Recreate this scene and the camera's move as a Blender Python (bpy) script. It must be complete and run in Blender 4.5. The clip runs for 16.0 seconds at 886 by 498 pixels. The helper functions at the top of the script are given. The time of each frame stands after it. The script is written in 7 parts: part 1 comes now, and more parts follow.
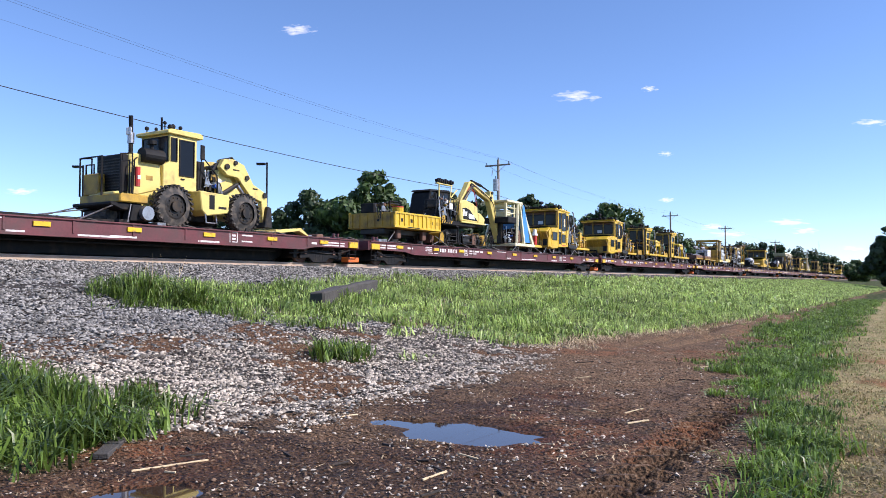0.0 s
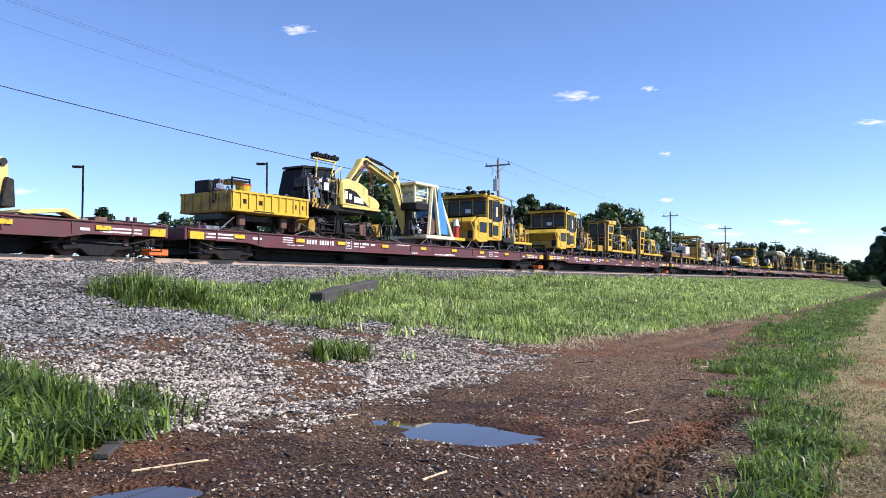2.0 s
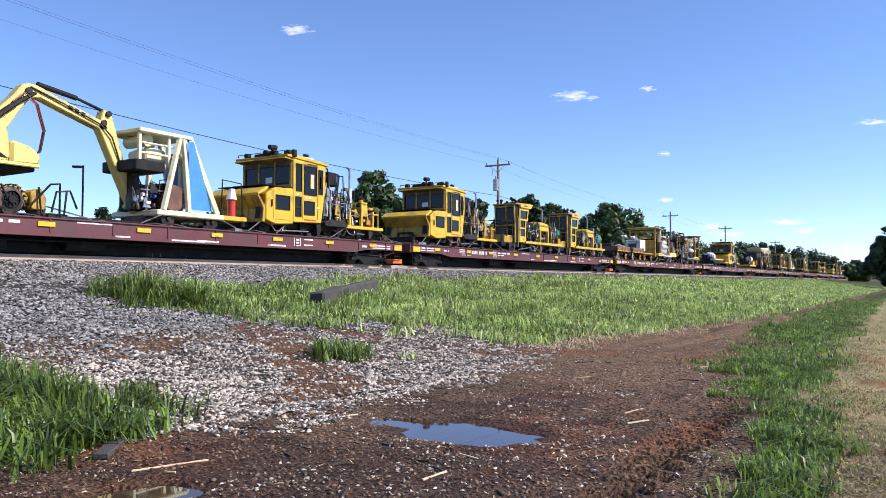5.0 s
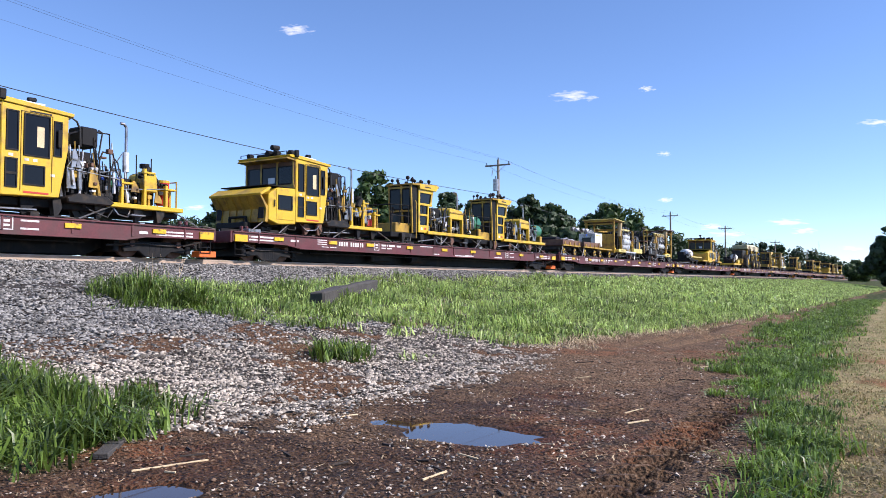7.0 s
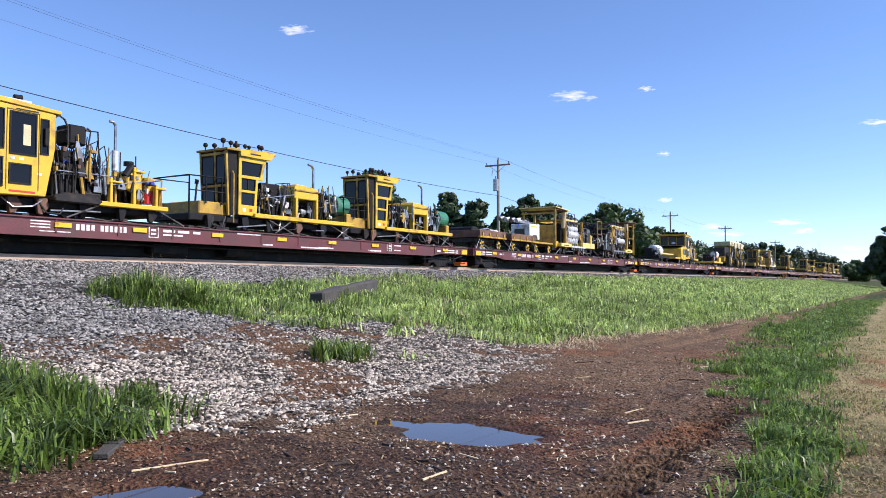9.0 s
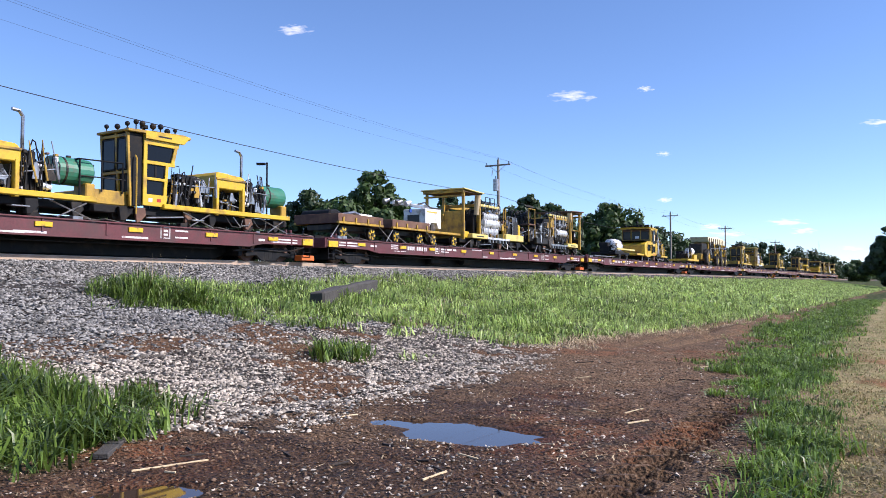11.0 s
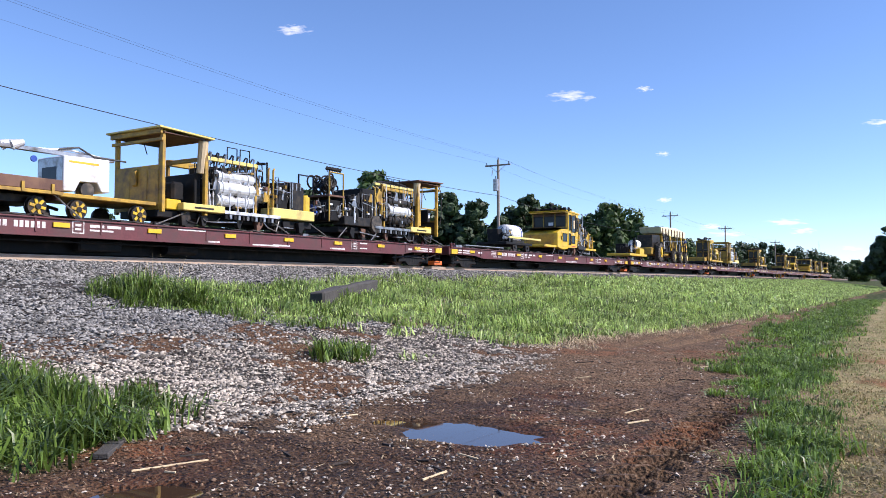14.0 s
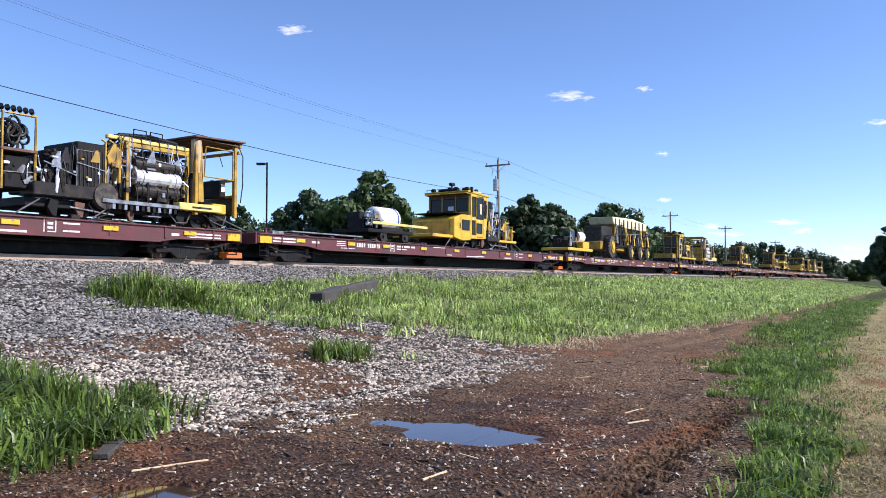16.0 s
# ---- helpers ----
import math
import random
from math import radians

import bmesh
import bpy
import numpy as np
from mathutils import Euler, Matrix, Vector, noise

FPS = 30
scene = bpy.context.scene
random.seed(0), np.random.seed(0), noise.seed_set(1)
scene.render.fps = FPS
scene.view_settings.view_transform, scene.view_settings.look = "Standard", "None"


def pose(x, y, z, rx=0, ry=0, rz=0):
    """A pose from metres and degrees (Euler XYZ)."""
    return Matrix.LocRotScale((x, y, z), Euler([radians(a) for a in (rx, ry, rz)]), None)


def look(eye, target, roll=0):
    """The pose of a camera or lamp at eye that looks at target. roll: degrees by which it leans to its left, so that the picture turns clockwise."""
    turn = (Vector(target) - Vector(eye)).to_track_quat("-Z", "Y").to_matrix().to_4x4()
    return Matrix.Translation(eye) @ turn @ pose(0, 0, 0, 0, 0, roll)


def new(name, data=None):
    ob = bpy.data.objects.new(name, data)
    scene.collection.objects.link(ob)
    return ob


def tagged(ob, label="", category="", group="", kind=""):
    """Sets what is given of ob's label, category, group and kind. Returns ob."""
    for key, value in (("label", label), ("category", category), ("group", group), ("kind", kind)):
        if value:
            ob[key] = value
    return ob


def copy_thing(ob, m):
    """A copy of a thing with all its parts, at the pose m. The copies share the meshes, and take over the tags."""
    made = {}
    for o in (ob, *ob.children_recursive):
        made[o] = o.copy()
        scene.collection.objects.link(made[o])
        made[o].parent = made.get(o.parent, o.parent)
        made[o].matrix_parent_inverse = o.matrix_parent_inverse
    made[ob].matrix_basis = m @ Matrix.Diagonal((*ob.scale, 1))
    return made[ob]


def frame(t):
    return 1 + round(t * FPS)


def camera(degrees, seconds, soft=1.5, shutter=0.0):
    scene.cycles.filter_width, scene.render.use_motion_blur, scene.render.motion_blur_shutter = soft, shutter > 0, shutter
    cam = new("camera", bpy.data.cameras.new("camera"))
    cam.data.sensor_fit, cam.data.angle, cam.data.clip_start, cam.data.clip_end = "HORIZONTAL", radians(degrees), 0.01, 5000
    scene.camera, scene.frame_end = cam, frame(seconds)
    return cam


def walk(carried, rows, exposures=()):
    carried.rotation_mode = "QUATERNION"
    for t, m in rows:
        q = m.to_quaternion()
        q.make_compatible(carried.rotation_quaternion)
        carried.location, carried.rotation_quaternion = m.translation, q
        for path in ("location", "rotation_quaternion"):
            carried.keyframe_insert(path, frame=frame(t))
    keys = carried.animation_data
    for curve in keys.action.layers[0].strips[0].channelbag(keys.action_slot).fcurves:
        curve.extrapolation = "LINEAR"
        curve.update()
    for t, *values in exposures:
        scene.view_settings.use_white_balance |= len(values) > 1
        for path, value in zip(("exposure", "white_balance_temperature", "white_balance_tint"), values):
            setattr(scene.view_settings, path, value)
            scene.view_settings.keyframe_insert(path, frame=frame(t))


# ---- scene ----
SECONDS = 16.0
TRACK_X, RAIL_Z, DECK_Z = -21.26, 2.225, 3.22
cam = camera(59.56, SECONDS, soft=0.7)
FOCAL, AHEAD_COS, AHEAD_SIN = 1370.0, 0.8517, 0.5240
EYE = (0.0, 0.0, 1.5)
CAM_POSE = pose(0, 0, 1.5, 90 + 2.38, 0, 31.60)
walk(cam, [(0, CAM_POSE), (SECONDS, CAM_POSE)], exposures=[(0, 0.71, 6300, 20), (SECONDS, 0.71, 6300, 20)])

# ---- world and sun ----
SUN_AZ, SUN_EL = radians(70), radians(39)
world = bpy.data.worlds.new("sky")
scene.world = world
world.use_nodes = True
wn = world.node_tree.nodes
sky = wn.new("ShaderNodeTexSky")
sky.sky_type, sky.sun_disc = "NISHITA", False
sky.sun_elevation, sky.sun_rotation = SUN_EL, SUN_AZ
sky.air_density, sky.dust_density, sky.ozone_density = 0.9, 0.0, 6.0
sky.altitude = 900
world.node_tree.links.new(sky.outputs[0], wn["Background"].inputs[0])
wn["Background"].inputs[1].default_value = 0.125
sun = new("sun", bpy.data.lights.new("sun", "SUN"))
sun.data.energy, sun.data.angle, sun.data.color = 4.4, radians(0.53), (1.0, 0.95, 0.86)
sun_from = Vector((math.sin(SUN_AZ) * math.cos(SUN_EL), math.cos(SUN_AZ) * math.cos(SUN_EL), math.sin(SUN_EL)))
sun.matrix_basis = look(sun_from * 50, (0, 0, 0))


# ---- materials ----
def mat(name, color, rough=0.6, metal=0.0, var=0.25, scale=3.0, fine=40.0, bump=0.15, dirt=None, dirt_amount=0.35, spec=0.5, piece=0.0, translucent=0.0):
    m = bpy.data.materials.new(name)
    m.use_nodes = True
    nt = m.node_tree
    n, link = nt.nodes, nt.links.new
    bsdf = n["Principled BSDF"]
    co = n.new("ShaderNodeTexCoord")

    def noise_node(s, detail):
        t = n.new("ShaderNodeTexNoise")
        t.inputs["Scale"].default_value, t.inputs["Detail"].default_value = s, detail
        link(co.outputs["Object"], t.inputs["Vector"])
        return t

    big, small = noise_node(scale, 5), noise_node(fine, 3)
    ramp = n.new("ShaderNodeMapRange")
    ramp.inputs["From Min"].default_value, ramp.inputs["From Max"].default_value = 0.3, 0.7
    ramp.inputs["To Min"].default_value, ramp.inputs["To Max"].default_value = 1 - var, 1 + var
    mixn = n.new("ShaderNodeMath")
    mixn.operation = "MULTIPLY_ADD"
    link(small.outputs[0], mixn.inputs[0])
    mixn.inputs[1].default_value = 0.45
    half = n.new("ShaderNodeMath")
    half.operation = "MULTIPLY"
    half.inputs[1].default_value = 0.55
    link(big.outputs[0], half.inputs[0])
    link(half.outputs[0], mixn.inputs[2])
    link(mixn.outputs[0], ramp.inputs["Value"])
    hsv = n.new("ShaderNodeHueSaturation")
    hsv.inputs["Color"].default_value = (*color, 1)
    link(ramp.outputs[0], hsv.inputs["Value"])
    if piece:
        info = n.new("ShaderNodeNewGeometry")
        pm = n.new("ShaderNodeMapRange")
        pm.inputs["To Min"].default_value, pm.inputs["To Max"].default_value = 1 - piece, 1 + piece
        link(info.outputs["Random Per Island"], pm.inputs["Value"])
        mul = n.new("ShaderNodeMath")
        mul.operation = "MULTIPLY"
        link(ramp.outputs[0], mul.inputs[0])
        link(pm.outputs[0], mul.inputs[1])
        link(mul.outputs[0], hsv.inputs["Value"])
    out = hsv.outputs[0]
    if dirt:
        d = noise_node(scale * 0.7 + 0.6, 6)
        dm = n.new("ShaderNodeMapRange")
        dm.inputs["From Min"].default_value, dm.inputs["From Max"].default_value = 0.62 - dirt_amount * 0.4, 0.72
        link(d.outputs[0], dm.inputs["Value"])
        mx = n.new("ShaderNodeMix")
        mx.data_type = "RGBA"
        link(dm.outputs[0], mx.inputs["Factor"])
        link(out, mx.inputs[6])
        mx.inputs[7].default_value = (*dirt, 1)
        out = mx.outputs[2]
    link(out, bsdf.inputs["Base Color"])
    bsdf.inputs["Roughness"].default_value, bsdf.inputs["Metallic"].default_value = rough, metal
    bsdf.inputs["Specular IOR Level"].default_value = spec
    if bump:
        b = n.new("ShaderNodeBump")
        b.inputs["Strength"].default_value, b.inputs["Distance"].default_value = bump, 0.02
        link(mixn.outputs[0], b.inputs["Height"])
        link(b.outputs[0], bsdf.inputs["Normal"])
    if translucent:
        tr = n.new("ShaderNodeBsdfTranslucent")
        link(out, tr.inputs[0])
        ms = n.new("ShaderNodeMixShader")
        ms.inputs[0].default_value = translucent
        link(bsdf.outputs[0], ms.inputs[1])
        link(tr.outputs[0], ms.inputs[2])
        link(ms.outputs[0], n["Material Output"].inputs[0])
    return m


DIRT = (0.10, 0.07, 0.045)
M = {
    "yellow": mat("yellow_paint", (0.5924, 0.3829, 0.0217), 0.4, 0, 0.14, 2.0, 30, 0.05, (0.258, 0.1548, 0.0344), 0.28),
    "pale": mat("pale_yellow_paint", (0.6206, 0.4995, 0.1514), 0.42, 0, 0.10, 2.0, 30, 0.05, (0.3612, 0.2752, 0.1032), 0.15),
    # Worn yellow paint; also darkens front faces that lie away from the sun.
    "worn_shaded_yellow": mat("worn_and_shaded_yellow_paint", (0.4389, 0.2649, 0.0265), 0.55, 0, 0.25, 2.5, 30, 0.08, (0.1032, 0.0602, 0.0258), 0.5),
    "maroon": mat("maroon_paint", (0.1122, 0.0263, 0.0294), 0.5, 0, 0.35, 1.6, 18, 0.08, (0.0731, 0.0344, 0.031), 0.5),
    "black": mat("black_steel", (0.0086, 0.0086, 0.0095), 0.6, 0.0, 0.4, 3, 40, 0.1, (0.0301, 0.0232, 0.0172), 0.25, 0.2),
    "grime": mat("greasy_machinery", (0.0189, 0.0172, 0.0163), 0.45, 0.2, 0.5, 5, 50, 0.2, (0.0602, 0.043, 0.0275), 0.35, 0.3),
    # Bare steel; its grey also shades the white generator's end.
    "steel": mat("bare_steel_and_shade_grey", (0.3612, 0.3612, 0.3698), 0.35, 0.8, 0.25, 4, 50, 0.1, (0.129, 0.1032, 0.0774), 0.35),
    "silver": mat("silver_tank_paint", (0.6192, 0.6278, 0.645), 0.3, 0.3, 0.15, 4, 50, 0.05, (0.215, 0.1892, 0.172), 0.25),
    "white": mat("white_paint", (0.688, 0.688, 0.688), 0.45, 0, 0.06, 3, 40, 0.03, (0.387, 0.3612, 0.3268), 0.15),
    "rubber": mat("tyre_rubber", (0.0301, 0.0292, 0.0284), 0.85, 0, 0.3, 5, 60, 0.2, (0.1376, 0.1118, 0.086), 0.4),
    "glass": mat("dark_cab_glass", (0.0069, 0.0077, 0.0095), 0.12, 0, 0.1, 2, 10, 0.0, None, 0, 0.22),
    "red": mat("red_paint", (0.473, 0.0301, 0.0215), 0.4, 0, 0.15, 4, 40, 0.05, DIRT, 0.2),
    "orange": mat("orange_paint", (0.688, 0.1376, 0.0172), 0.5, 0, 0.15, 4, 40, 0.05, DIRT, 0.2),
    "blue": mat("blue_tarpaulin", (0.043, 0.215, 0.5332), 0.5, 0, 0.15, 3, 40, 0.15),
    "bluepart": mat("blue_pump_paint", (0.0172, 0.0602, 0.301), 0.4, 0, 0.2, 4, 40, 0.05),
    "green": mat("green_tank_paint", (0.0301, 0.172, 0.1032), 0.4, 0, 0.15, 3, 40, 0.05, DIRT, 0.2),
    # Rust brown; also colours the regulator cab's front as its shaded side.
    "brown": mat("rusty_and_shaded_brown", (0.1118, 0.0559, 0.0387), 0.75, 0.1, 0.3, 3, 40, 0.15, (0.1892, 0.1032, 0.0602), 0.4),
    "reflector": mat("yellow_reflector", (0.6579, 0.402, 0.0146), 0.4, 0, 0.08, 5, 60, 0.02, DIRT, 0.15),
    "stencil": mat("white_stencil_paint", (0.6192, 0.5848, 0.5676), 0.6, 0, 0.2, 8, 60, 0.02, (0.215, 0.1032, 0.086), 0.25),
    "rail": mat("worn_rail_steel", (0.3839, 0.2879, 0.2133), 0.7, 0.0, 0.25, 1.5, 40, 0.1),
    "railtop": mat("polished_rail_head", (0.516, 0.4816, 0.43), 0.45, 0.4, 0.1, 2, 60, 0.03),
    "tie": mat("creosoted_timber", (0.0387, 0.0301, 0.0241), 0.9, 0, 0.4, 4, 60, 0.5),
    "timber": mat("weathered_grey_timber", (0.0533, 0.0482, 0.043), 0.9, 0, 0.35, 5, 70, 0.6),
    "pole": mat("weathered_pole_wood", (0.258, 0.2236, 0.1892), 0.9, 0, 0.25, 2, 40, 0.3),
    "wire": mat("dark_wire", (0.043, 0.043, 0.0473), 0.6, 0.4, 0.1, 2, 10, 0),
    "bark": mat("tree_bark", (0.0946, 0.0731, 0.0516), 0.95, 0, 0.35, 4, 40, 0.6),
    "leaf": mat("tree_leaves", (0.0533, 0.096, 0.0234), 0.6, 0, 0.3, 0.35, 6, 0, piece=0.4, translucent=0.25),
    "leafdark": mat("dark_tree_leaves", (0.032, 0.0598, 0.0192), 0.6, 0, 0.3, 0.35, 6, 0, piece=0.35, translucent=0.2),
    "grass": mat("green_grass", (0.3626, 0.4692, 0.1386), 0.45, 0, 0.35, 0.8, 8, 0, piece=0.7, translucent=0.4),
    "lushgrass": mat("lush_green_grass", (0.112, 0.176, 0.0288), 0.42, 0, 0.35, 0.8, 8, 0, piece=0.75, translucent=0.35),
    "vergegrass": mat("verge_green_grass", (0.1333, 0.2133, 0.0362), 0.45, 0, 0.35, 0.8, 8, 0, piece=0.7, translucent=0.4),
    "cream": mat("cream_paint", (0.6656, 0.6192, 0.4025), 0.45, 0, 0.10, 2.0, 30, 0.05, (0.43, 0.3612, 0.215), 0.15),
    "drygrass": mat("dry_lawn_grass", (0.2986, 0.2399, 0.112), 0.75, 0, 0.25, 0.8, 8, 0, piece=0.35, translucent=0.2),
    "stone": mat("ballast_stone", (0.176, 0.1685, 0.1546), 0.85, 0, 0.3, 0.8, 60, 0.15, piece=0.85),
    "palestone": mat("pale_gravel_stone", (0.3093, 0.2687, 0.2186), 0.85, 0, 0.3, 0.8, 60, 0.15, piece=0.85),
    "mudstone": mat("muddy_stone", (0.1333, 0.0832, 0.0501), 0.85, 0, 0.25, 1.2, 60, 0.15, piece=0.75),
    "straw": mat("dead_straw", (0.4479, 0.3519, 0.2133), 0.8, 0, 0.2, 3, 30, 0, piece=0.4),
    "hose": mat("black_hose_rubber", (0.0172, 0.0172, 0.0172), 0.6, 0, 0.2, 4, 40, 0.05),
}


# ---- mesh helpers ----
def box(bm, x0, x1, y0, y1, z0, z1, bevel=0.0, m=None):
    t = Matrix.LocRotScale(((x0 + x1) / 2, (y0 + y1) / 2, (z0 + z1) / 2), None, (abs(x1 - x0), abs(y1 - y0), abs(z1 - z0)))
    r = bmesh.ops.create_cube(bm, size=1.0, matrix=(m or Matrix()) @ t)
    if bevel:
        edges = list({e for v in r["verts"] for e in v.link_edges})
        bmesh.ops.bevel(bm, geom=edges, offset=bevel, segments=1, affect="EDGES")
    return bm


def rod(bm, a, b, r, n=8, r2=None):
    a, b = Vector(a), Vector(b)
    d = b - a
    m = Matrix.Translation((a + b) / 2) @ d.to_track_quat("Z", "Y").to_matrix().to_4x4()
    bmesh.ops.create_cone(bm, cap_ends=True, segments=n, radius1=r, radius2=r if r2 is None else r2, depth=d.length, matrix=m)
    return bm


def tube(bm, pts, r, n=6):
    """One bent pipe through the points."""
    pts = [Vector(p) for p in pts]
    dirs = [(q - p).normalized() for p, q in zip(pts, pts[1:])]
    side = dirs[0].orthogonal().normalized()
    rings = []
    for i, p in enumerate(pts):
        d = (dirs[max(i - 1, 0)] + dirs[min(i, len(dirs) - 1)])
        d = d.normalized() if d.length > 1e-4 else dirs[min(i, len(dirs) - 1)]
        side = side - d * side.dot(d)
        side = side.normalized() if side.length > 1e-4 else d.orthogonal().normalized()
        other = d.cross(side)
        rings.append([bm.verts.new(p + (side * math.cos(k * 2 * math.pi / n) + other * math.sin(k * 2 * math.pi / n)) * r) for k in range(n)])
    for a, b in zip(rings, rings[1:]):
        for k in range(n):
            bm.faces.new((a[k], a[(k + 1) % n], b[(k + 1) % n], b[k]))
    bm.faces.new(rings[0][::-1])
    bm.faces.new(rings[-1])
    return bm


def slab(bm, outline, x0, x1, bevel=0.0):
    """A side profile of (y, z) corners, drawn out from x0 to x1."""
    lo = [bm.verts.new((x0, y, z)) for y, z in outline]
    hi = [bm.verts.new((x1, y, z)) for y, z in outline]
    faces = [bm.faces.new(lo), bm.faces.new(hi[::-1])]
    k = len(outline)
    for i in range(k):
        faces.append(bm.faces.new((lo[i], lo[(i + 1) % k], hi[(i + 1) % k], hi[i])))
    bmesh.ops.recalc_face_normals(bm, faces=faces)
    if bevel:
        bmesh.ops.bevel(bm, geom=list({e for f in faces for e in f.edges}), offset=bevel, segments=1, affect="EDGES")
    return bm


def part(name, bm, material, parent, label=""):
    me = bpy.data.meshes.new(name)
    bm.to_mesh(me)
    bm.free()
    me.materials.append(M[material])
    ob = new(name, me)
    ob.parent = parent
    if label:
        ob["label"] = label
    return ob


def B():
    return bmesh.new()


def np_mesh(name, verts, faces, material, smooth=False):
    me = bpy.data.meshes.new(name)
    verts, faces = np.asarray(verts, np.float32), np.asarray(faces, np.int32)
    k = faces.shape[1]
    me.vertices.add(len(verts))
    me.vertices.foreach_set("co", verts.ravel())
    me.loops.add(faces.size)
    me.loops.foreach_set("vertex_index", faces.ravel())
    me.polygons.add(len(faces))
    me.polygons.foreach_set("loop_start", np.arange(0, faces.size, k, dtype=np.int32))
    if smooth:
        me.polygons.foreach_set("use_smooth", np.ones(len(faces), bool))
    me.update(calc_edges=True)
    me.validate()
    me.materials.append(material)
    return me


def thing(name, label, category, group="", m=None):
    ob = new(name)
    tagged(ob, label, category, group)
    if m is not None:
        ob.matrix_basis = m
    return ob


# ---- value noise on the plan ----
LATTICE = np.random.RandomState(7).rand(256, 256)


def vnoise(x, y, size, seed=0):
    x, y = np.asarray(x) / size + 17.3 * seed, np.asarray(y) / size + 9.1 * seed
    i, j = np.floor(x).astype(int), np.floor(y).astype(int)
    u, v = x - i, y - j
    u, v = u * u * (3 - 2 * u), v * v * (3 - 2 * v)
    g = lambda p, q: LATTICE[p % 256, q % 256]
    return (g(i, j) * (1 - u) + g(i + 1, j) * u) * (1 - v) + (g(i, j + 1) * (1 - u) + g(i + 1, j + 1) * u) * v


def fbm(x, y, size, seed=0, octaves=3):
    return sum(vnoise(x, y, size / 2**k, seed + k) / 2**k for k in range(octaves)) / sum(0.5**k for k in range(octaves))


def step(v, lo, hi):
    s = np.clip((v - lo) / (hi - lo), 0, 1)
    return s * s * (3 - 2 * s)


# ---- ground: zones and height ----
SHRINK = 0.7
PLAN_NEW, PLAN_OLD = [-2100, 12.3, 18.2, 19.6, 3000], [-3000, 12.3 / SHRINK, 18.3, 19.6, 3000]


def to_layout(x, y):
    """From the world's plan to the layout's, which is drawn larger near the path."""
    x, y = np.asarray(x, float), np.asarray(y, float)
    old = np.interp(-x, PLAN_NEW, PLAN_OLD)
    r = np.where(-x < 12.3, SHRINK, -x / np.maximum(old, 0.01))
    return x / r, y / r


def to_world(x, y):
    """Back from the layout to the world, with the scale there."""
    x, y = np.asarray(x, float), np.asarray(y, float)
    r = np.where(-x < 12.3 / SHRINK, SHRINK, np.interp(-x, PLAN_OLD, PLAN_NEW) / np.maximum(-x, 0.01))
    return x * r, y * r, r


def plan(x, y):
    """Layout coordinates, slightly sheared against the world's."""
    x, y = np.asarray(x, float), np.asarray(y, float)
    return 0.9607 * x, 0.9115 * y + 0.1141 * x


def bend(x, y):
    """Rotated plan: across and ahead, to lay out the puddles."""
    return 0.818 * x + 0.575 * y, -0.575 * x + 0.818 * y


def puddle_layout(x, y):
    x, y = plan(x, y)
    a, d = bend(x, y)
    w = (fbm(x, y, 0.35, 3) - 0.5) * 0.55
    one = 1 - np.sqrt(((a - 0.26) / 0.74) ** 2 + ((d - 6.83 + 0.25 * (a - 0.2)) / 0.56) ** 2)
    arm = 1 - np.sqrt(((a + 0.30) / 0.45) ** 2 + ((d - 7.25 + 0.25 * (a + 0.3)) / 0.20) ** 2)
    two = 1 - np.sqrt(((a + 2.2) / 0.45) ** 2 + ((d - 4.72 - 0.3 * (a + 2.2)) / 0.30) ** 2)
    return np.maximum(np.maximum(one, arm), two) + w * 0.5


def puddle_depth(x, y):
    return puddle_layout(*to_layout(x, y))


def height(x, y):
    q = -np.asarray(x, float)
    y = np.asarray(y, float)
    qw = q + (fbm(x, y, 2.5, 11) - 0.5) * 0.7 * step(q, 3.5, 5.6) * step(18.0 - q, 0, 1.5)
    z = np.interp(qw, [-3000, 0, 4.5, 5.25, 7.3, 10.2, 12.3, 15, 18.2, 19.5, 19.9, 22.6, 22.9, 25.5, 3000], [0.485, 0.485, 0.45, 0.485, 0.765, 1.115, 1.395, 1.45, 1.53, 1.96, 2.025, 2.025, 1.95, 1.5, 1.5])
    near = step(60 - np.hypot(x, y), 0, 30)
    r_ = rut(x, y)
    z = z + near * np.where(np.abs(r_) > 0.004, 0.25, 1.0) * ((fbm(x, y, 0.6, 5) - 0.5) * 0.04 + (fbm(x, y, 0.2, 6) - 0.5) * 0.05)
    p = puddle_depth(x, y)
    z = z - 0.09 * np.clip(p + 0.22, 0, 0.6) * near
    return z + r_


def rut(x, y):
    """Tyre marks pressed into the mud."""
    x, y = plan(*to_layout(x, y))
    q = -x
    c = 1.78 + 0.03 * (y - 5.5)
    band = step(0.24 - np.abs(q - c), 0, 0.06) * step(y, 4.0, 5.0) * step(9.5 - y, 0, 2)
    lugs = np.sin((np.asarray(y) + 0.7 * np.abs(q - c)) * 2 * np.pi / 0.33)
    wob = (fbm(x, y, 3.0, 71) - 0.5) * 1.2
    far = -0.11 * (step(0.35 - np.abs(q - 5.5 + wob), 0, 0.3) + 0.8 * step(0.3 - np.abs(q - 4.4 + wob), 0, 0.25)) * step(y, 12, 20) * step(170 - y, 0, 60)
    return band * (0.05 * np.clip(lugs * 1.8, -1, 1) - 0.035) + far


def zones(x, y):
    return zones_layout(*to_layout(x, y))


